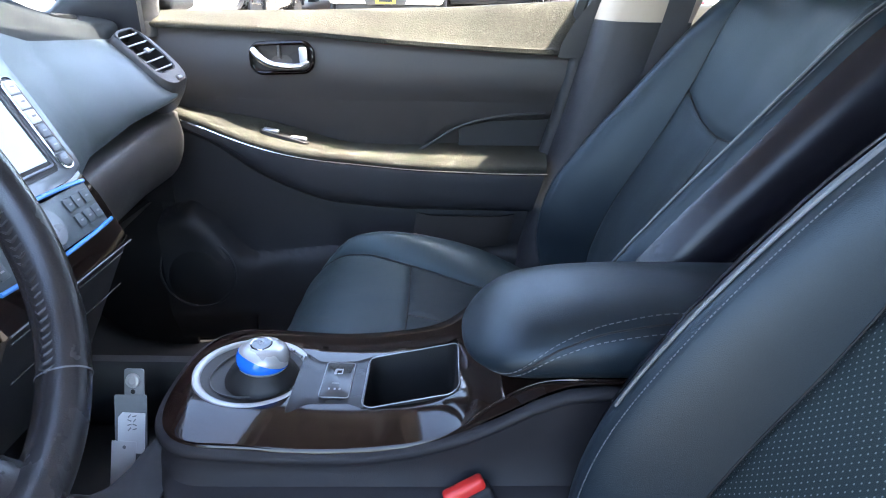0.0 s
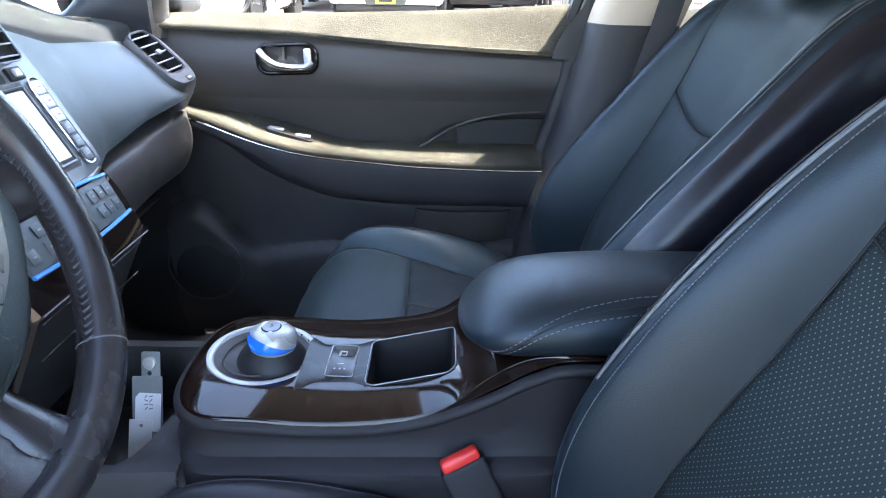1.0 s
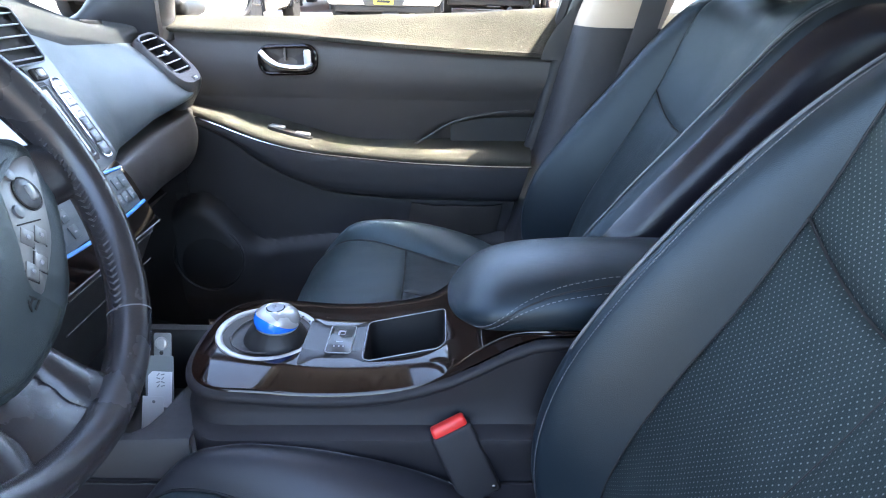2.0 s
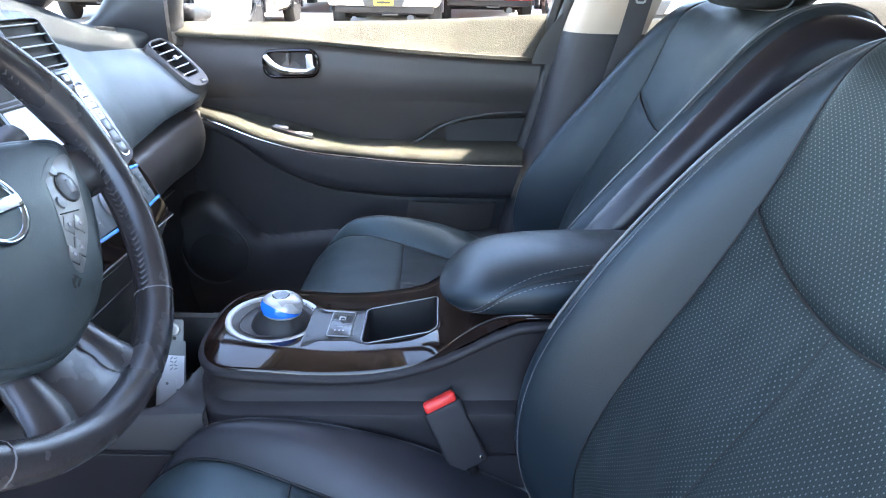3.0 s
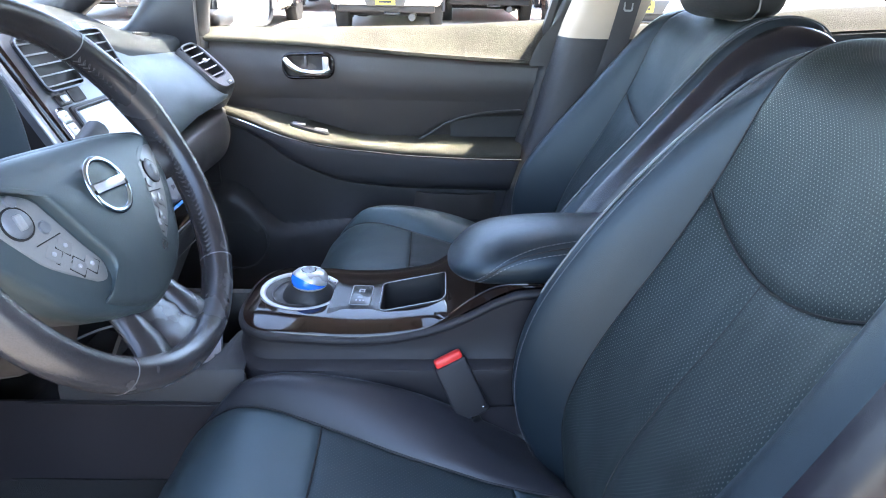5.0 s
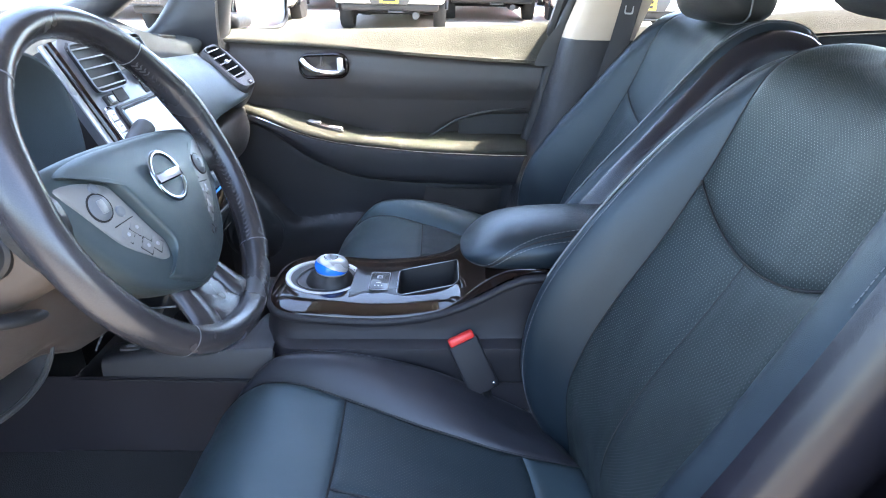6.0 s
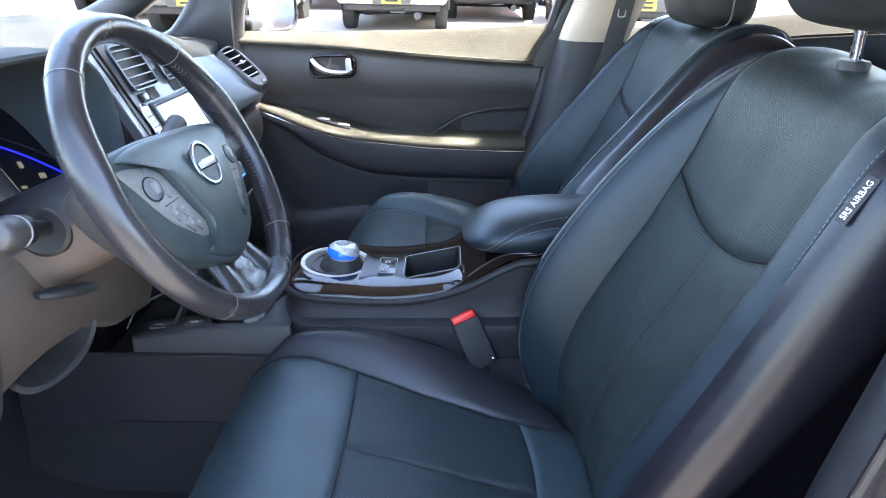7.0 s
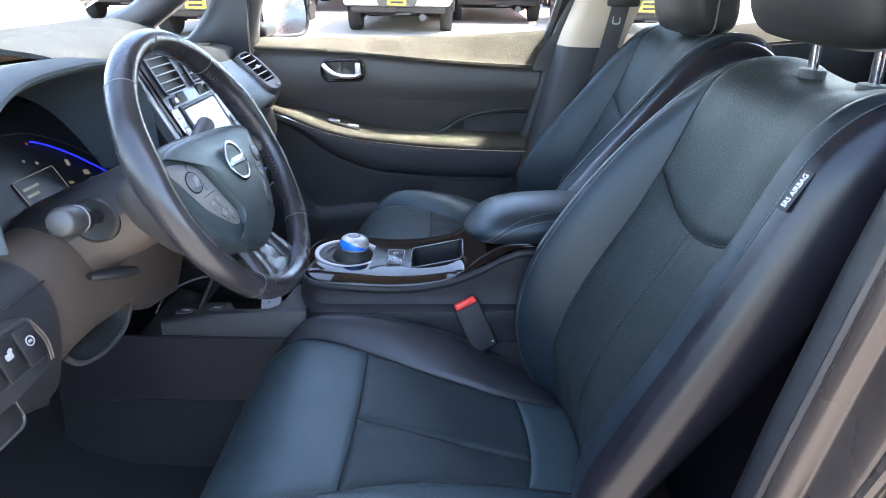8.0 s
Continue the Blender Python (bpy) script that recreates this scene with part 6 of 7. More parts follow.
for dx in (-0.032, 0.030):
    part("window_switch", rbox((0, 0, 0), (0.034, 0.017, 0.008), 0.0036, 3), SPOKE, sp, "dull silver window switch").data.transform(wp @ pose(dx * 0.95, 0, 0.0085, 0, -8, 0))

# ---- body shell ----
shell = thing("hatchback", "dark hatchback body shell with pillars, roof and floor", "car", at=(0.3, 0, 0.2))
part("floor_carpet", sheet([[(x, y, 0.255 + 0.02 * noise.noise(Vector((x * 4, y * 4, 0))) + (0.30 * ease((-0.45 - x) / 0.5))) for y in np.linspace(-0.74, 0.74, 20)] for x in np.linspace(-1.05, 1.6, 28)], 0.02), CARPET, shell, "black floor carpet")
roof = []
for x in np.linspace(-0.16, 1.9, 16):
    roof.append([(x, y, 1.455 - 0.05 * (y / 0.6) ** 4 - 0.05 * ((x - 0.7) / 1.2) ** 2) for y in np.linspace(-0.6, 0.6, 11)])
part("roof", sheet(roof, -0.06), HEADLINER, shell, "grey headliner")
part("roof_skin", sheet([[(x, y * 1.06, z + 0.068) for x, y, z in row] for row in roof], 0.006), PAINT_BROWN, shell, "bronze painted roof")
for s in (1, -1):
    rail = smooth_path([(-0.90, s * 0.67, 1.0), (-0.72, s * 0.665, 1.08), (-0.62, s * 0.655, 1.14), (-0.40, s * 0.64, 1.29), (-0.12, s * 0.62, 1.42), (0.4, s * 0.62, 1.435), (1.2, s * 0.60, 1.42), (1.8, s * 0.58, 1.36)], 6)
    part("roof_rail", tube(rail, 0.042, 10), PLASTIC if s > 0 else PAINT_BROWN, shell, "dark windscreen pillar and roof rail")
    part("side_sill", rbox((0.4, s * 0.77, 0.27), (2.4, 0.10, 0.14), 0.03, 3), PAINT_BROWN, shell)
header = [(-0.15, y, 1.418) for y in np.linspace(-0.6, 0.6, 7)]
part("windscreen_header", tube(header, 0.03, 8), HEADLINER, shell)
part("dash_bulkhead", rbox((-1.02, 0, 0.66), (0.06, 1.4, 0.76), 0.01), PLASTIC_BLACK, shell)
for s in (1, -1):
    part("kick_panel", sheet([[(x, s * 0.70, z) for z in np.linspace(0.2, 1.03, 6)] for x in np.linspace(-1.05, -0.40 if s > 0 else -0.50, 6)], 0.01 * s), PLASTIC_BLACK, shell)
skin = []
for x in np.linspace(-0.18, 1.86, 18):
    skin.append([(x, y, 1.495 - 0.05 * (y / 0.62) ** 4 - 0.055 * ((x - 0.7) / 1.2) ** 2) for y in np.linspace(-0.645, 0.645, 13)])
part("roof_skin", sheet(skin, -0.012), PAINT_BROWN, shell, "bronze painted roof")
for s in (1, -1):
    rows = []
    for x in np.linspace(-1.92, -0.56, 24):
        top = 0.99 - 0.10 * ease((-1.35 - x) / 0.6)
        hole = 0.62 if abs(x + 1.32) < 0.36 else 0.0
        low = 0.30 + s * 0.02 + (math.sqrt(max(0.0, 0.36 ** 2 - (x + 1.32) ** 2)) if hole else 0.0)
        bow = 0.02 * math.sin(math.pi * (x + 1.92) / 1.36)
        rows.append([(x, s * (0.80 + bow - 0.05 * ease((-1.6 - x) / 0.3) - 0.03 * (1 - q / 6) ** 2), low + (top - low) * q / 6) for q in range(7)])
    part("front_wing", sheet(rows, 0.02 * s), PAINT_BROWN, shell, "bronze front wing")
    rows = []
    for x in np.linspace(1.28, 2.05, 16):
        low = 0.32 + s * 0.02 + (math.sqrt(max(0.0, 0.36 ** 2 - (x - 1.42) ** 2)) if abs(x - 1.42) < 0.36 else 0.0)
        rows.append([(x, s * (0.845 - 0.06 * ease((x - 1.7) / 0.35)), low + (1.05 - low) * q / 5) for q in range(6)])
    part("rear_wing", sheet(rows, -0.02 * s), PAINT_BROWN, shell, "bronze rear wing")
    for x in (-1.32, 1.42):
        wz = 0.335 + ground_z(x, s * 0.74)
        w = part("wheel", lathe([(0.20, -0.10), (0.30, -0.105), (0.325, -0.08), (0.335, 0.0), (0.325, 0.08), (0.30, 0.105), (0.20, 0.10)], frame_of((x, s * 0.74, wz), (0, 0, 1), (0, 1, 0)), 36), RUBBER, shell, "black tyre")
        part("rim_disc", lathe([(0, 0.05), (0.05, 0.06), (0.16, 0.05), (0.21, 0.09), (0.21, -0.09), (0, -0.09)], frame_of((x, s * 0.74, wz), (0, 0, 1), (0, s, 0)), 28), SILVER, w)
part("front_bumper", sheet([[(-1.96 - 0.05 * math.cos(y * 1.9) + 0.05 * (q / 5) ** 2, y, 0.28 + 0.60 * q / 5) for q in range(6)] for y in np.linspace(-0.76, 0.76, 11)], 0.02), PAINT_BROWN, shell, "bronze front bumper")
part("rear_bumper", sheet([[(2.06 + 0.04 * math.cos(y * 1.9) - 0.06 * (q / 6) ** 2, y, 0.30 + 0.80 * q / 6) for q in range(7)] for y in np.linspace(-0.80, 0.80, 11)], -0.02), PAINT_BROWN, shell, "bronze tailgate and bumper")
# passenger B pillar: dark lower, cream upper
FRONT = [(0.3, 0.342), (0.515, 0.384), (0.612, 0.407), (0.85, 0.472), (1.037, 0.514), (1.16, 0.556), (1.45, 0.66)]


def pillar_rows(z0, z1, out, n=14):
    rows = []
    for z in np.linspace(z0, z1, n):
        fx = lerp_table(FRONT, z)
        lean = 0.10 * max(0, z - 1.0)
        y0 = 0.640 - lean
        rows.append([(fx - 0.012, y0 + 0.075, z), (fx - 0.006, y0 + 0.030, z), (fx + 0.004, y0 - out, z), (fx + 0.02, y0 - 0.012 - out, z), (fx + 0.06, y0 - 0.02 - out, z), (fx + 0.12, y0 - 0.016 - out, z), (fx + 0.155, y0 - 0.002 - out, z), (fx + 0.165, y0 + 0.05, z)])
    return rows


part("pillar_lower", sheet(pillar_rows(0.28, 1.036, 0.004), 0.006), PLASTIC, shell, "dark lower pillar trim")
part("pillar_upper", sheet(pillar_rows(1.030, 1.44, 0.0), 0.006), CREAM, shell, "cream upper pillar trim")
part("door_seal", tube([(lerp_table(FRONT, z) - 0.016, 0.708 - 0.1 * max(0, z - 1.0), z) for z in np.linspace(0.3, 1.42, 20)], 0.018, 10), PLASTIC_BLACK, shell, "black rubber door seal")
part("window_frame", tube([(0.487 + 0.20 * (z - 1.03), 0.752 - 0.42 * (z - 1.03), z) for z in np.linspace(0.98, 1.42, 10)], 0.022, 8), PLASTIC_BLACK, shell)
# Black sheet shaped like the curved shadow over the ledge's rear end.
SHADE_EDGE = [(0.962, 0.437), (0.980, 0.440), (1.000, 0.447), (1.025, 0.461), (1.050, 0.480), (1.075, 0.502), (1.11, 0.535)]
part("ledge_end_shade", sheet([[(lerp_table(SHADE_EDGE, z) + (0.555 - lerp_table(SHADE_EDGE, z)) * j / 5, 0.694 - 0.006 * math.sin(math.pi * j / 5), z) for j in range(6)] for z in np.linspace(0.962, 1.11, 14)], 0.006), PLASTIC_BLACK, shell, "black sheet drawn as the curved shade on the ledge's end")
# front of the passenger window: sail panel, frame and quarter light bar
rows = []
for i in range(13):
    f = i / 12
    x = -0.60 + 0.205 * f
    top = 0.03 + 0.20 * ease(f) ** 0.8
    rows.append([(x + 0.02 * (j / 10), 0.690 - 0.02 * math.sin(math.pi * j / 10) + 0.01 * (j / 10), 0.99 + top * j / 10) for j in range(11)])
part("sail_panel", sheet(rows, -0.02), PLASTIC_BLACK, shell, "dark triangular sail panel")
part("quarter_bar", tube(smooth_path([(-0.405, 0.715, 0.99), (-0.402, 0.715, 1.06), (-0.378, 0.705, 1.145), (-0.30, 0.67, 1.29)], 6), 0.030, 12), PLASTIC_SOFT, shell, "window divider bar")
# driver side: B pillar trim and painted door jamb
rows = []
for z in np.linspace(0.25, 1.44, 14):
    x0 = lerp_table([(0.25, 0.44), (0.76, 0.494), (0.93, 0.523), (1.02, 0.538), (1.44, 0.64)], z)
    rows.append([(x0 + 0.16, -0.66, z), (x0 + 0.06, -0.668, z), (x0 + 0.02, -0.69, z), (x0 + 0.002, -0.725, z), (x0, -0.742, z)])
part("driver_pillar_trim", sheet(rows, 0.006), PLASTIC, shell, "dark driver's pillar trim")
part("driver_pillar_upper", sheet([[(x + 0.0, y - 0.004, z) for x, y, z in r] for r in
                                   [[(lerp_table([(1.055, 0.546), (1.44, 0.64)], z) + dx, -0.66 - dy, z) for dx, dy in ((0.16, 0), (0.06, 0.008), (0.02, 0.03), (0.002, 0.065), (0, 0.082))] for z in np.linspace(1.055, 1.44, 6)]], 0.006), CREAM, shell)
seal = [(lerp_table([(0.25, 0.435), (0.76, 0.488), (0.93, 0.516), (1.02, 0.531), (1.44, 0.63)], z), -0.752, z) for z in np.linspace(0.25, 1.42, 24)]
# Warm pale colour on the seal and lip paints the ground's reflection on rubber.
part("driver_door_seal", tube(seal, 0.0055, 8), PLASTIC_WARM, shell, "rubber door seal with a painted beige glint")
part("seal_groove", tube([(x + 0.002, -0.7625, z) for x, y, z in seal], 0.0045, 8), SEAM, shell)
part("seal_lip", tube([(x - 0.004, -0.7705, z) for x, y, z in seal], 0.0042, 8), PLASTIC_WARM, shell, "outer lip of the door seal")


def jamb_x(z):
    return lerp_table([(0.22, 0.42), (0.76, 0.478), (0.93, 0.504), (1.02, 0.520), (1.42, 0.62)], z)


rows = []
for z in np.linspace(0.22, 1.42, 60):
    x0 = jamb_x(z)
    wob = 0.004 * noise.noise(Vector((0.3, z * 7, 2.0)))
    pts = smooth_path([(x0 + 0.008, -0.768, z), (x0 - 0.002, -0.774, z), (x0 - 0.005, -0.781, z), (x0 - 0.001, -0.788, z), (x0 + 0.010, -0.792, z), (x0 + 0.013, -0.802, z), (x0 + 0.012 + wob, -0.815, z), (x0 + 0.016 + wob, -0.826, z), (x0 + 0.028, -0.832, z), (x0 + 0.034 - wob, -0.842, z), (x0 + 0.036, -0.854, z), (x0 + 0.052, -0.864, z), (x0 + 0.10, -0.866, z)], 3)
    rows.append(pts)
part("door_jamb", sheet(rows, 0.004), JAMB_PAINT, shell, "bronze painted door jamb")
part("jamb_lip", tube([(jamb_x(z) + 0.011, -0.7915, z) for z in np.linspace(0.22, 1.42, 30)], 0.0016, 6), SEAM, shell)
flange = smooth_path([(jamb_x(z) + dx, y, z) for z, dx, y in ((1.10, 0.030, -0.836), (0.98, 0.022, -0.834), (0.90, 0.020, -0.836), (0.82, 0.014, -0.832), (0.76, 0.012, -0.824), (0.68, 0.014, -0.824), (0.5, 0.018, -0.828))], 6)
part("jamb_flange", tube(flange, 0.006, 8), JAMB_PAINT, shell, "folded jamb flange")
part("jamb_flange", tube([p + Vector((0.012, -0.016, 0.0)) for p in flange], 0.004, 8), JAMB_PAINT, shell)
for z in (0.80, 0.62):
    part("jamb_screw", lathe([(0, 0.003), (0.003, 0.0028), (0.0048, 0.001), (0.0052, -0.002), (0, -0.002)], frame_of((jamb_x(z) + 0.010, -0.800, z), (0, 0, 1), (-0.95, -0.3, 0)), 12), SILVER, shell, "small bright screw")
rows = [[(x, -0.85, z) for z in np.linspace(0.22, 1.06, 5)] for x in np.linspace(0.56, 1.9, 5)]
part("rear_door_skin", sheet(rows, -0.03), PAINT_BROWN, shell)
# driver's door, swung wide open ahead of the opening
dm = frame_of((-0.50, -0.80, 0.0), (-0.30, -0.95, 0), (0, 0, 1))
rings = []
for q in np.linspace(0.0, 1.05, 9):
    rings.append([dm @ Vector((q, u, z)) for u, z in ((-0.06, 0.32), (-0.075, 0.6), (-0.06, 1.0), (-0.03, 1.05), (0.03, 1.05), (0.07, 1.0), (0.09, 0.6), (0.05, 0.32))])
part("driver_door", loft(rings), PAINT_BROWN, shell, "driver's door swung open")
part("driver_door_trim", sheet([[dm @ Vector((q, -0.08 - 0.02 * math.sin(math.pi * z), z)) for z in np.linspace(0.36, 1.02, 8)] for q in np.linspace(0.04, 1.0, 8)], 0.004), PLASTIC, shell)
# rear: passenger side rear door, bench and back wall
part("door_shut_face", sheet([[(x, 0.742, z) for z in np.linspace(0.26, 1.0, 5)] for x in np.linspace(0.24, 0.68, 4)], 0.006), PLASTIC_BLACK, shell, "dark shut face between door and pillar")
REAR_SILL = [(0.62, 1.050), (0.78, 1.060), (1.0, 1.085), (1.18, 1.104), (1.62, 1.130)]
part("rear_door_panel", sheet([[(x, 0.70, z) for z in np.linspace(0.3, lerp_table(REAR_SILL, x) - 0.048, 6)] for x in np.linspace(0.62, 1.6, 9)], 0.02), PLASTIC_BLACK, shell)
rows = [[(x, y, lerp_table(REAR_SILL, x) + dz) for y, dz in ((0.785, -0.006), (0.765, 0.0), (0.750, -0.003), (0.735, -0.014), (0.716, -0.033), (0.704, -0.046), (0.697, -0.052))] for x in np.linspace(0.62, 1.62, 21)]
part("rear_ledge", sheet(rows, 0.005), LEDGE, shell, "dusty ledge under the rear door window")
part("rear_accent", tube([(x, 0.6935, lerp_table(REAR_SILL, x) - 0.056) for x in np.linspace(0.62, 1.6, 14)], 0.0016, 6), PLASTIC_SOFT, shell)
part("rear_pillar", sheet([[(1.60 + 0.4 * i / 4 + 0.02 * j / 4, 0.70 - 0.1 * j / 4, 1.03 + 0.36 * j / 4) for j in range(5)] for i in range(5)], 0.02), CREAM, shell, "cream rear pillar trim")
tg = part("tailgate_window", sheet([[(1.99 - 0.24 * i / 4, y, 1.09 + 0.33 * i / 4) for y in np.linspace(-0.60, 0.60, 5)] for i in range(5)], 0.004), REAR_GLASS, shell, "rear window")
for s in (1, -1):
    part("tailgate_pillar", tube([(2.0, s * 0.66, 1.06), (1.74, s * 0.61, 1.43)], 0.05, 8), PLASTIC_BLACK, shell)
# Unseen driver-side rear glass, added dark to block light on the seats.
part("light_cut_window", sheet([[(0.70 + 0.75 * i / 4 + 0.12 * j / 4, -0.80 + 0.16 * j / 4, 1.04 + 0.38 * j / 4) for j in range(5)] for i in range(5)], 0.004), LIGHT_CUT, shell, "unseen rear door glass, tinted dark to cut light")
part("quarter_pillar", sheet([[(1.42 + 0.5 * i / 4 + 0.02 * j / 4, -0.80 + 0.17 * j / 4, 1.03 + 0.40 * j / 4) for j in range(5)] for i in range(5)], 0.02), PAINT_BROWN, shell)
part("cowl", sheet([[(x, y, 1.0 - 0.115 * ease((-1.2 - x) / 0.75) + 0.02 * (1 - (y / 0.8) ** 2)) for y in np.linspace(-0.79, 0.79, 9)] for x in np.linspace(-1.96, -0.98, 9)], 0.02), PAINT_BROWN, shell, "bronze bonnet")
ws = part("windscreen", sheet([[(-0.98 + 0.85 * i / 8, y, 1.04 + 0.385 * i / 8 + 0.03 * math.sin(math.pi * i / 8)) for y in np.linspace(-0.64, 0.64, 9)] for i in range(9)], 0.004), GLASS, shell, "clear windscreen")
pw = part("passenger_window", sheet([[(-0.40 + 0.9 * i / 6 + 0.16 * j / 6, 0.772 - 0.15 * j / 6, 1.02 + 0.39 * j / 6) for j in range(7)] for i in range(7)], 0.004), GLASS, shell, "clear side window")
for o in (ws, pw, tg):
    o.visible_shadow = False

belt = thing("seat_belt", "dark grey seat belt webbing on the pillar", "seat belt", at=(0.62, 0.6, 0.9))
rows = []
for z in np.linspace(0.72, 1.40, 14):
    x0 = lerp_table([(0.72, 0.535), (0.93, 0.580), (1.03, 0.604), (1.115, 0.618), (1.4, 0.66)], z)
    y0 = 0.598 - 0.1 * max(0, z - 1.0)
    rows.append([(x0, y0, z), (x0 + 0.016, y0 - 0.001, z), (x0 + 0.032, y0 - 0.001, z), (x0 + 0.048, y0, z)])
part("webbing", sheet(rows, 0.0015), WEBBING, belt)
part("belt_button", lathe([(0, 0.002), (0.004, 0.0015), (0.005, 0), (0, -0.001)], frame_of((0.628, 0.593, 1.045), (0, 0, 1), (0, -1, 0)), 14), SEAM, belt)
part("belt_tongue", tube([Vector((0.640 + a, 0.586, 1.118 + b)) for a, b in round_rect(0.018, 0.034, 0.004)], 0.0026, 6, closed=True, up=(0, 1, 0)), SILVER, belt, "chrome belt tongue")
part("tongue_body", rbox((0.652, 0.580, 1.168), (0.085, 0.022, 0.046), 0.006, 2), PLASTIC_BLACK, belt)

bench = thing("rear_bench", "black leather rear bench seat", "car seat", at=(1.3, 0, 0.5))
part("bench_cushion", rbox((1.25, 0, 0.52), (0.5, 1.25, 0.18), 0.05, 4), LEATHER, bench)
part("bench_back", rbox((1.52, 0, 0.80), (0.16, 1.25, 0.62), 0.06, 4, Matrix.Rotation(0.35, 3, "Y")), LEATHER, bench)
part("parcel_wall", rbox((1.85, 0, 0.8), (0.06, 1.4, 0.75), 0.02), PLASTIC_BLACK, bench)

# ---- door mirror ----
mirror = thing("door_mirror", "dark door mirror with bright glass", "wing mirror", at=(-0.36, 0.95, 1.1))
rings = []
for k, (d, f) in enumerate(((0.0, 0.92), (0.01, 1.0), (0.05, 1.0), (0.09, 0.8), (0.115, 0.35))):
    rings.append([Vector((-0.357 + y * f * 0.55 - d * 0.8, 0.955 + y * f * 0.83 + d * 0.55, 1.095 + z * f)) for y, z in round_rect(0.22, 0.155, 0.05, 5)])
part("mirror_housing", loft(rings), PLASTIC_BLACK, mirror)
part("mirror_glass", plate(round_rect(0.19, 0.13, 0.042, 5), 0.003, frame_of((-0.352, 0.951, 1.095), (0.55, 0.83, 0), (0.83, -0.55, 0.03))), CHROME, mirror, "mirror glass")
part("mirror_bezel", tube([frame_of((-0.352, 0.951, 1.095), (0.55, 0.83, 0), (0.83, -0.55, 0.03)) @ Vector((x, y, 0.001)) for x, y in round_rect(0.196, 0.136, 0.045, 5)], 0.006, 6, closed=True), PLASTIC_BLACK, mirror)
part("mirror_foot", rbox((-0.40, 0.83, 1.055), (0.07, 0.14, 0.04), 0.015, 3), PLASTIC_BLACK, mirror)


# ---- parked vehicles ----
def vehicle(name, label, paint, x, y, yaw, length=4.7, width=1.9, height=1.75, category="car", truck=False):
    """A parked vehicle, built with its rear at y = 0 facing -y and its nose at +y, then set in place."""
    car = thing(name, label, category, "parked vehicles", at=(0, 0, 0))
    hw = width / 2
    prof = [(0.0, 0.56, 0.80), (0.03, 0.52, 0.98), (0.12, 0.50, 1.02), (0.45, 0.44, 1.04), (1.3, 0.36, 1.04), (length * 0.5, 0.34, 1.04), (length * 0.72, 0.34, 1.02), (length - 0.25, 0.36, 0.95), (length, 0.45, 0.72)]
    rings = []
    for q, lo, hi in prof:
        k = 0.93 if q in (0.0, length) else 1.0
        rings.append([Vector((hw * k * a, q, lo + (hi - lo) * b)) for a, b in ((-0.9, 0), (-1, 0.15), (-1, 0.6), (-0.95, 0.95), (-0.85, 1), (0.85, 1), (0.95, 0.95), (1, 0.6), (1, 0.15), (0.9, 0))])
    part("body", loft(rings), paint, car)
    back = length * 0.42 if truck else 0.05
    cab = []
    for q, z0, k in ((back, 1.0, 0.9), (back + 0.25, height, 0.78), (length * 0.55, height, 0.78), (length * 0.74, 1.0, 0.88)):
        cab.append((q, z0, k))
    rings = [[Vector((sx * hw * k, q, z)) for sx, z in ((-1, 0.98), (-1, z0 * 0.98), (-0.9, z0), (0.9, z0), (1, z0 * 0.98), (1, 0.98))] for q, z0, k in cab]
    part("cabin", loft(rings), paint, car)
    part("rear_window", rbox((0, back + 0.10, (1.05 + height) / 2), (width * 0.72, 0.04, (height - 1.1) * 0.8), 0.02, 2, Matrix.Rotation(-0.32, 3, "X")), TINTED, car, "tinted rear window")
    for s in (1, -1):
        part("side_window", rbox((s * hw * 0.86, length * 0.36, (1.03 + height) / 2), (0.03, length * 0.34, (height - 1.1) * 0.75), 0.01, 2, Matrix.Rotation(-s * 0.16, 3, "Y")), TINTED, car)
        part("tail_lamp", rbox((s * hw * 0.88, 0.03, 0.95), (0.16, 0.08, 0.22), 0.02, 2), LAMP_RED, car, "red tail lamp")
        part("door_line", rbox((s * (hw + 0.001), length * 0.42, 0.75), (0.008, 0.012, 0.55), 0), SEAM, car)
        for q in (0.85, length - 0.95):
            w = part("wheel", lathe([(0.20, -0.11), (0.33, -0.11), (0.36, -0.08), (0.365, 0.0), (0.36, 0.08), (0.33, 0.11), (0.20, 0.11)], frame_of((s * (hw - 0.12), q, 0.365), (0, 0, 1), (1, 0, 0)), 32), RUBBER, car, "black tyre")
            part("rim", lathe([(0, 0.06), (0.05, 0.07), (0.08, 0.05), (0.18, 0.06), (0.215, 0.10), (0.215, -0.10), (0, -0.10)], frame_of((s * (hw - 0.115), q, 0.365), (0, 0, 1), (s, 0, 0)), 24), SILVER, w)
            part("arch", tube([(s * (hw + 0.002), q + 0.42 * math.cos(a), 0.37 + 0.42 * math.sin(a)) for a in np.linspace(0, math.pi, 14)], 0.03, 6), PLASTIC_BLACK, car)
    part("rear_bumper", rbox((0, 0.0, 0.585), (width * 0.97, 0.24, 0.24), 0.07, 3), PLASTIC_SOFT if truck else paint, car, "rear bumper")
    part("bumper_lower", rbox((0, 0.10, 0.42), (width * 0.86, 0.20, 0.14), 0.04, 2), PLASTIC_BLACK, car, "black lower bumper")
    part("muffler", tube([(hw * 0.45, 0.05, 0.28), (hw * 0.45, 0.7, 0.28)], 0.06, 10), PLASTIC_SOFT, car)
    part("axle", tube([(-hw * 0.8, 0.85, 0.32), (hw * 0.8, 0.85, 0.32)], 0.06, 8), PLASTIC_BLACK, car)
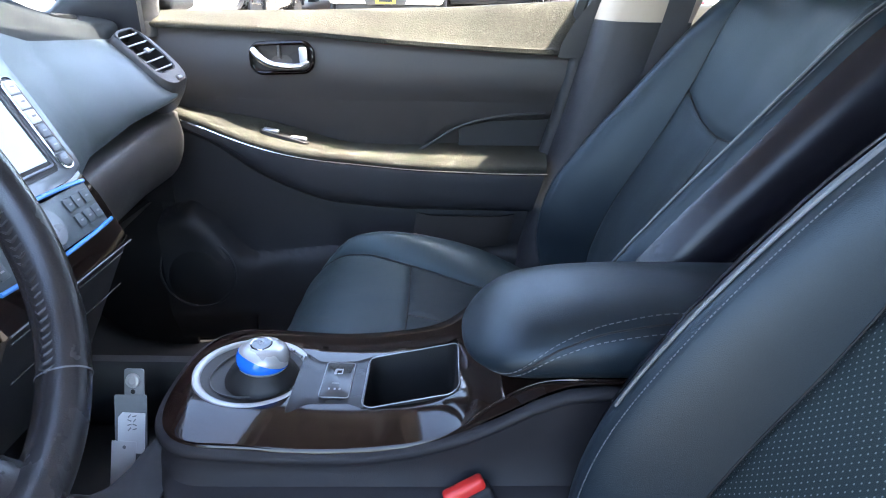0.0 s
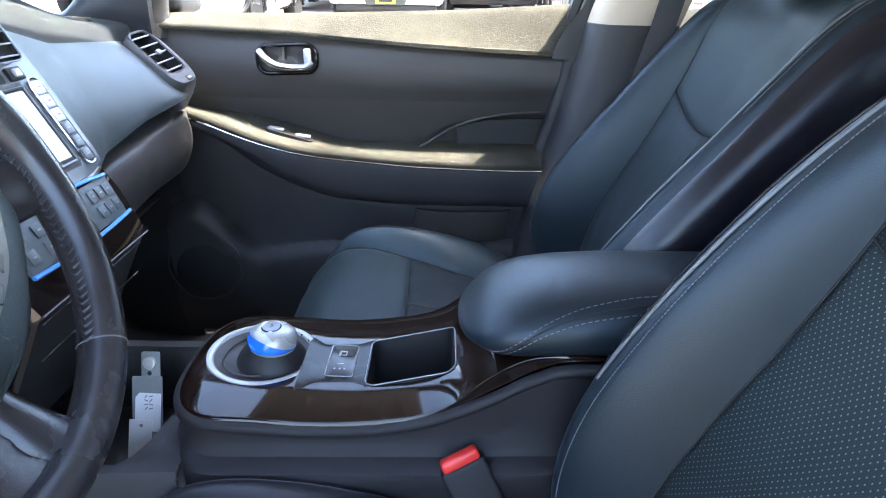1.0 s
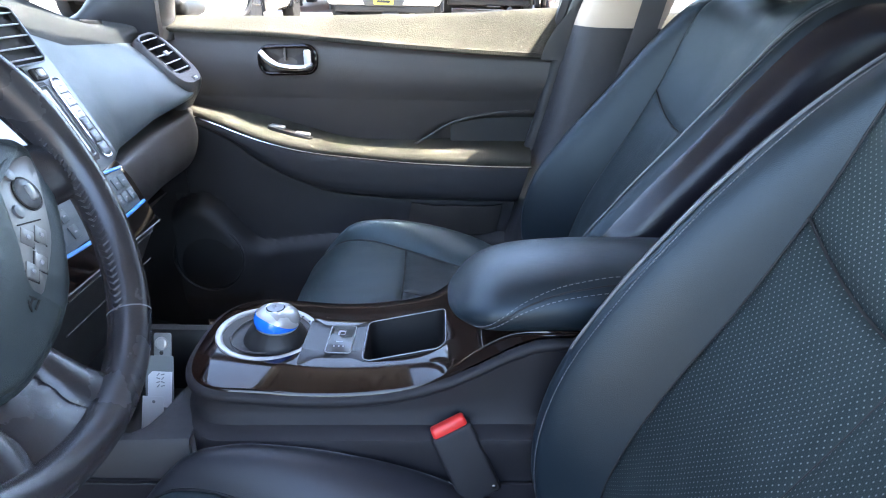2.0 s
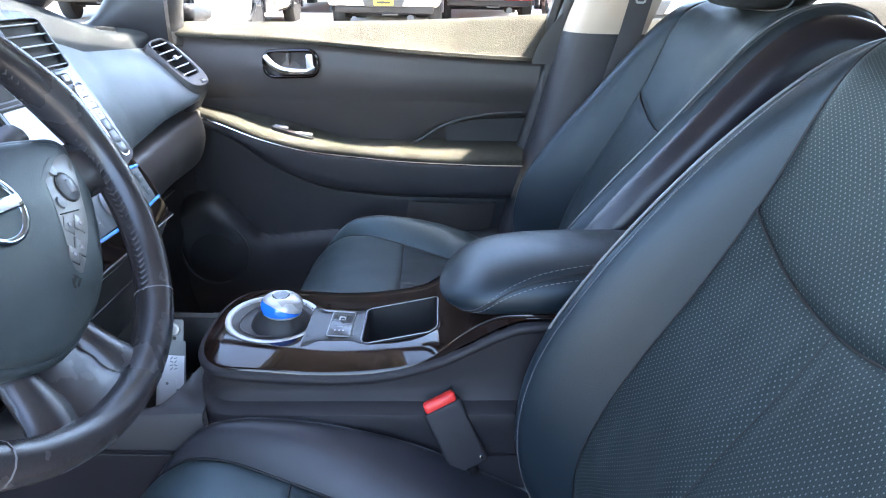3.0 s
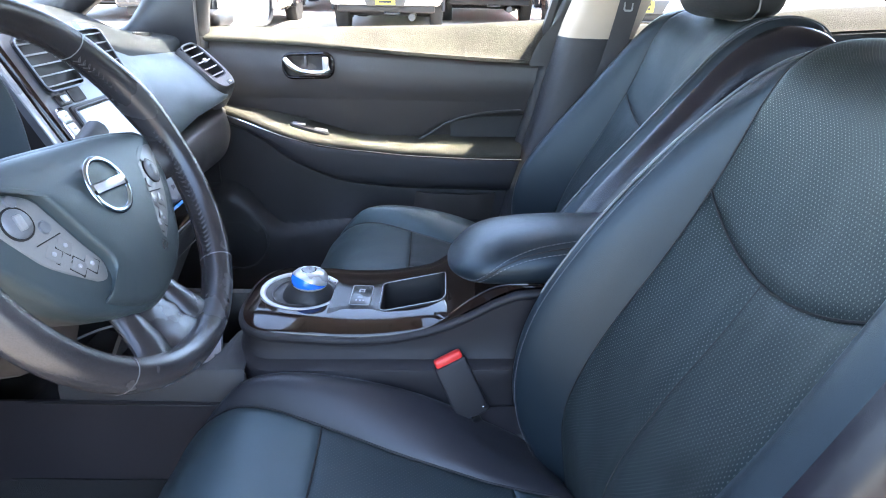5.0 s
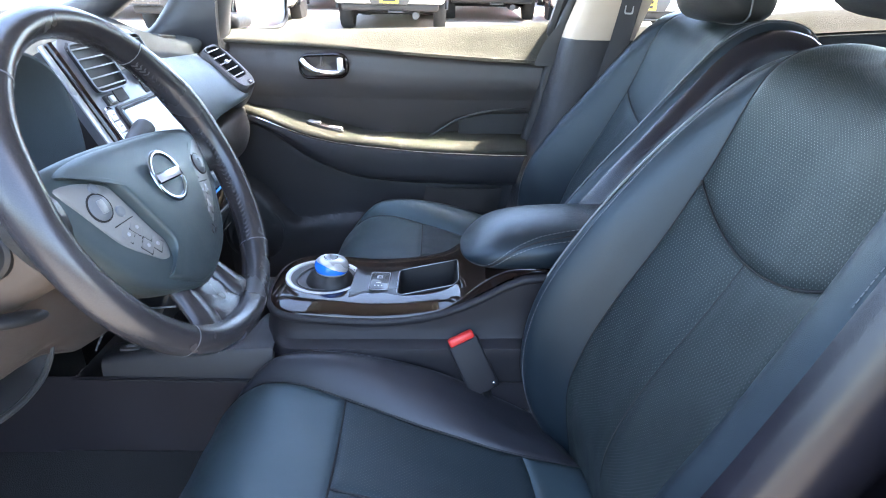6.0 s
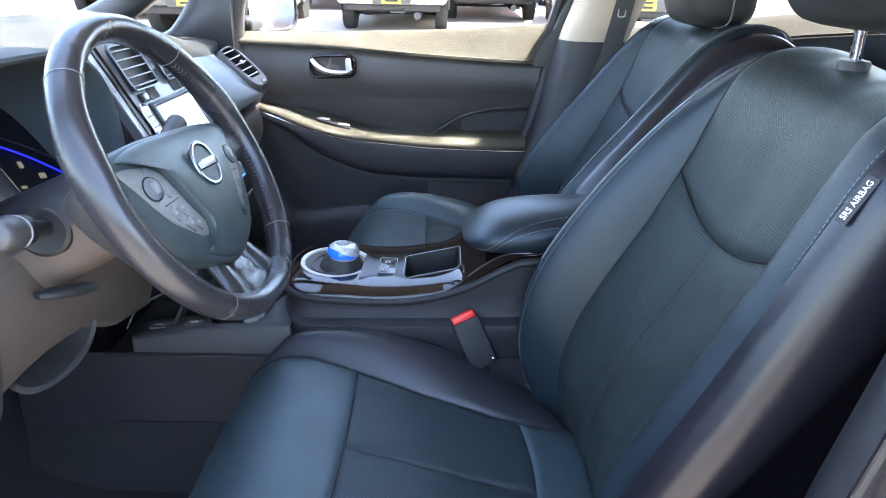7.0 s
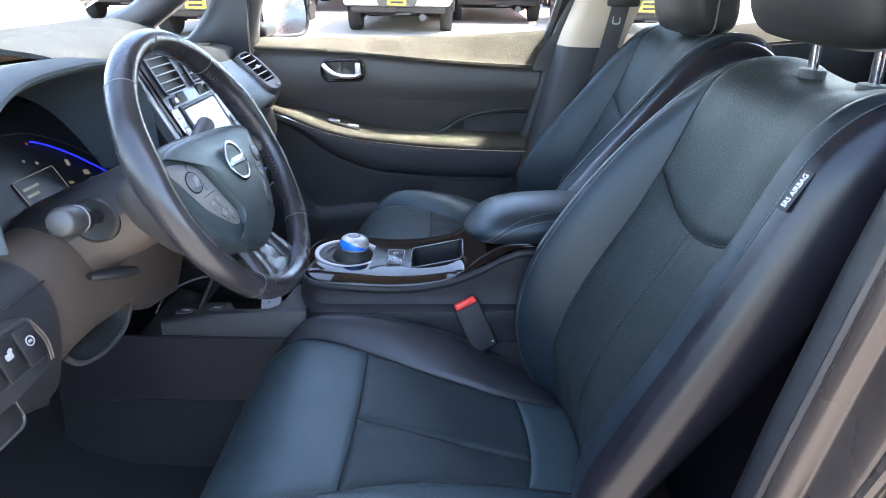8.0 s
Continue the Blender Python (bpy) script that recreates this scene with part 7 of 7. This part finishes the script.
    part("plate_recess", plate([(0.40, 0.10), (-0.40, 0.10), (-0.30, -0.10), (0.30, -0.10)], 0.02, pose(0, -0.124, 0.56, 90, 0, 0), 0.006), PLASTIC_SOFT, car, "grey recess round the plate")
    for k in (1, -1):
        part("reflector", rbox((k * hw * 0.74, -0.118, 0.60), (0.14, 0.012, 0.035), 0.005), LAMP_RED, car)
        part("tow_hook", tube([(k * 0.12 + 0.1, 0.02, 0.36), (k * 0.12 + 0.1, -0.05, 0.34), (0.1, -0.06, 0.34)], 0.014, 8), PLASTIC_SOFT, car)
        part("mud_flap", rbox((k * (hw - 0.12), 1.24, 0.34), (0.24, 0.02, 0.26), 0.008), PLASTIC_BLACK, car)
    part("lift_gate_line", rbox((0, -0.012, 0.80), (width * 0.86, 0.012, 0.010), 0), SEAM, car)
    pl = part("dealer_plate", plate(round_rect(0.32, 0.16, 0.01, 3), 0.006, pose(0, -0.128, 0.56, 90, 0, 0)), YELLOW, car, "yellow dealer plate with dark bars")
    for k in (1, -1):
        part("plate_bar", plate(round_rect(0.22, 0.04, 0.005, 2), 0.002, pose(0, -0.1295, 0.56 + 0.035 * k, 90, 0, 0)), PLASTIC_BLACK, pl)
    car.matrix_basis = pose(x, y, ground_z(x, y), 0, 0, yaw)
    return car


vehicle("suv", "white parked suv with yellow dealer plate", PAINT_WHITE, -0.74, 10.0, 0)
vehicle("suv", "red parked suv with yellow dealer plate", PAINT_RED, 1.12, 12.2, 0)
vehicle("suv", "silver-tan parked suv beside a white one", PAINT_TAN, 3.6, 16.5, -6)
vehicle("suv", "white parked suv beyond the pillar", PAINT_WHITE, 3.3, 9.3, 0)
vehicle("suv", "dark grey parked suv", PAINT_GREY, -3.68, 8.8, 0)
vehicle("suv", "red parked suv seen past the windscreen pillar", PAINT_RED, -6.2, 11.5, 8)
vehicle("suv", "dark grey parked suv ahead", PAINT_GREY, -8.2, 4.5, 80)
vehicle("suv", "red parked suv in the far row", PAINT_RED, -2.75, 14.6, 0)
vehicle("suv", "white parked suv in the far row", PAINT_WHITE, -5.6, 19.0, 0)
vehicle("suv", "dark grey parked suv behind", PAINT_GREY, 13.0, 3.4, 60)
vehicle("suv", "red parked suv far behind", PAINT_RED, 17.0, 1.2, 85)
# Unseen row behind the camera, added to darken what the leather reflects.
vehicle("suv", "unseen dark grey suv added across the aisle for reflections", PAINT_GREY, -2.4, -7.2, 180)
vehicle("suv", "unseen silver-tan suv added across the aisle for reflections", PAINT_TAN, 0.6, -7.0, 180)
vehicle("suv", "unseen red suv added across the aisle for reflections", PAINT_RED, 3.5, -7.3, 180)
vehicle("suv", "unseen dark grey suv added across the aisle for reflections", PAINT_GREY, 6.4, -7.1, 180)
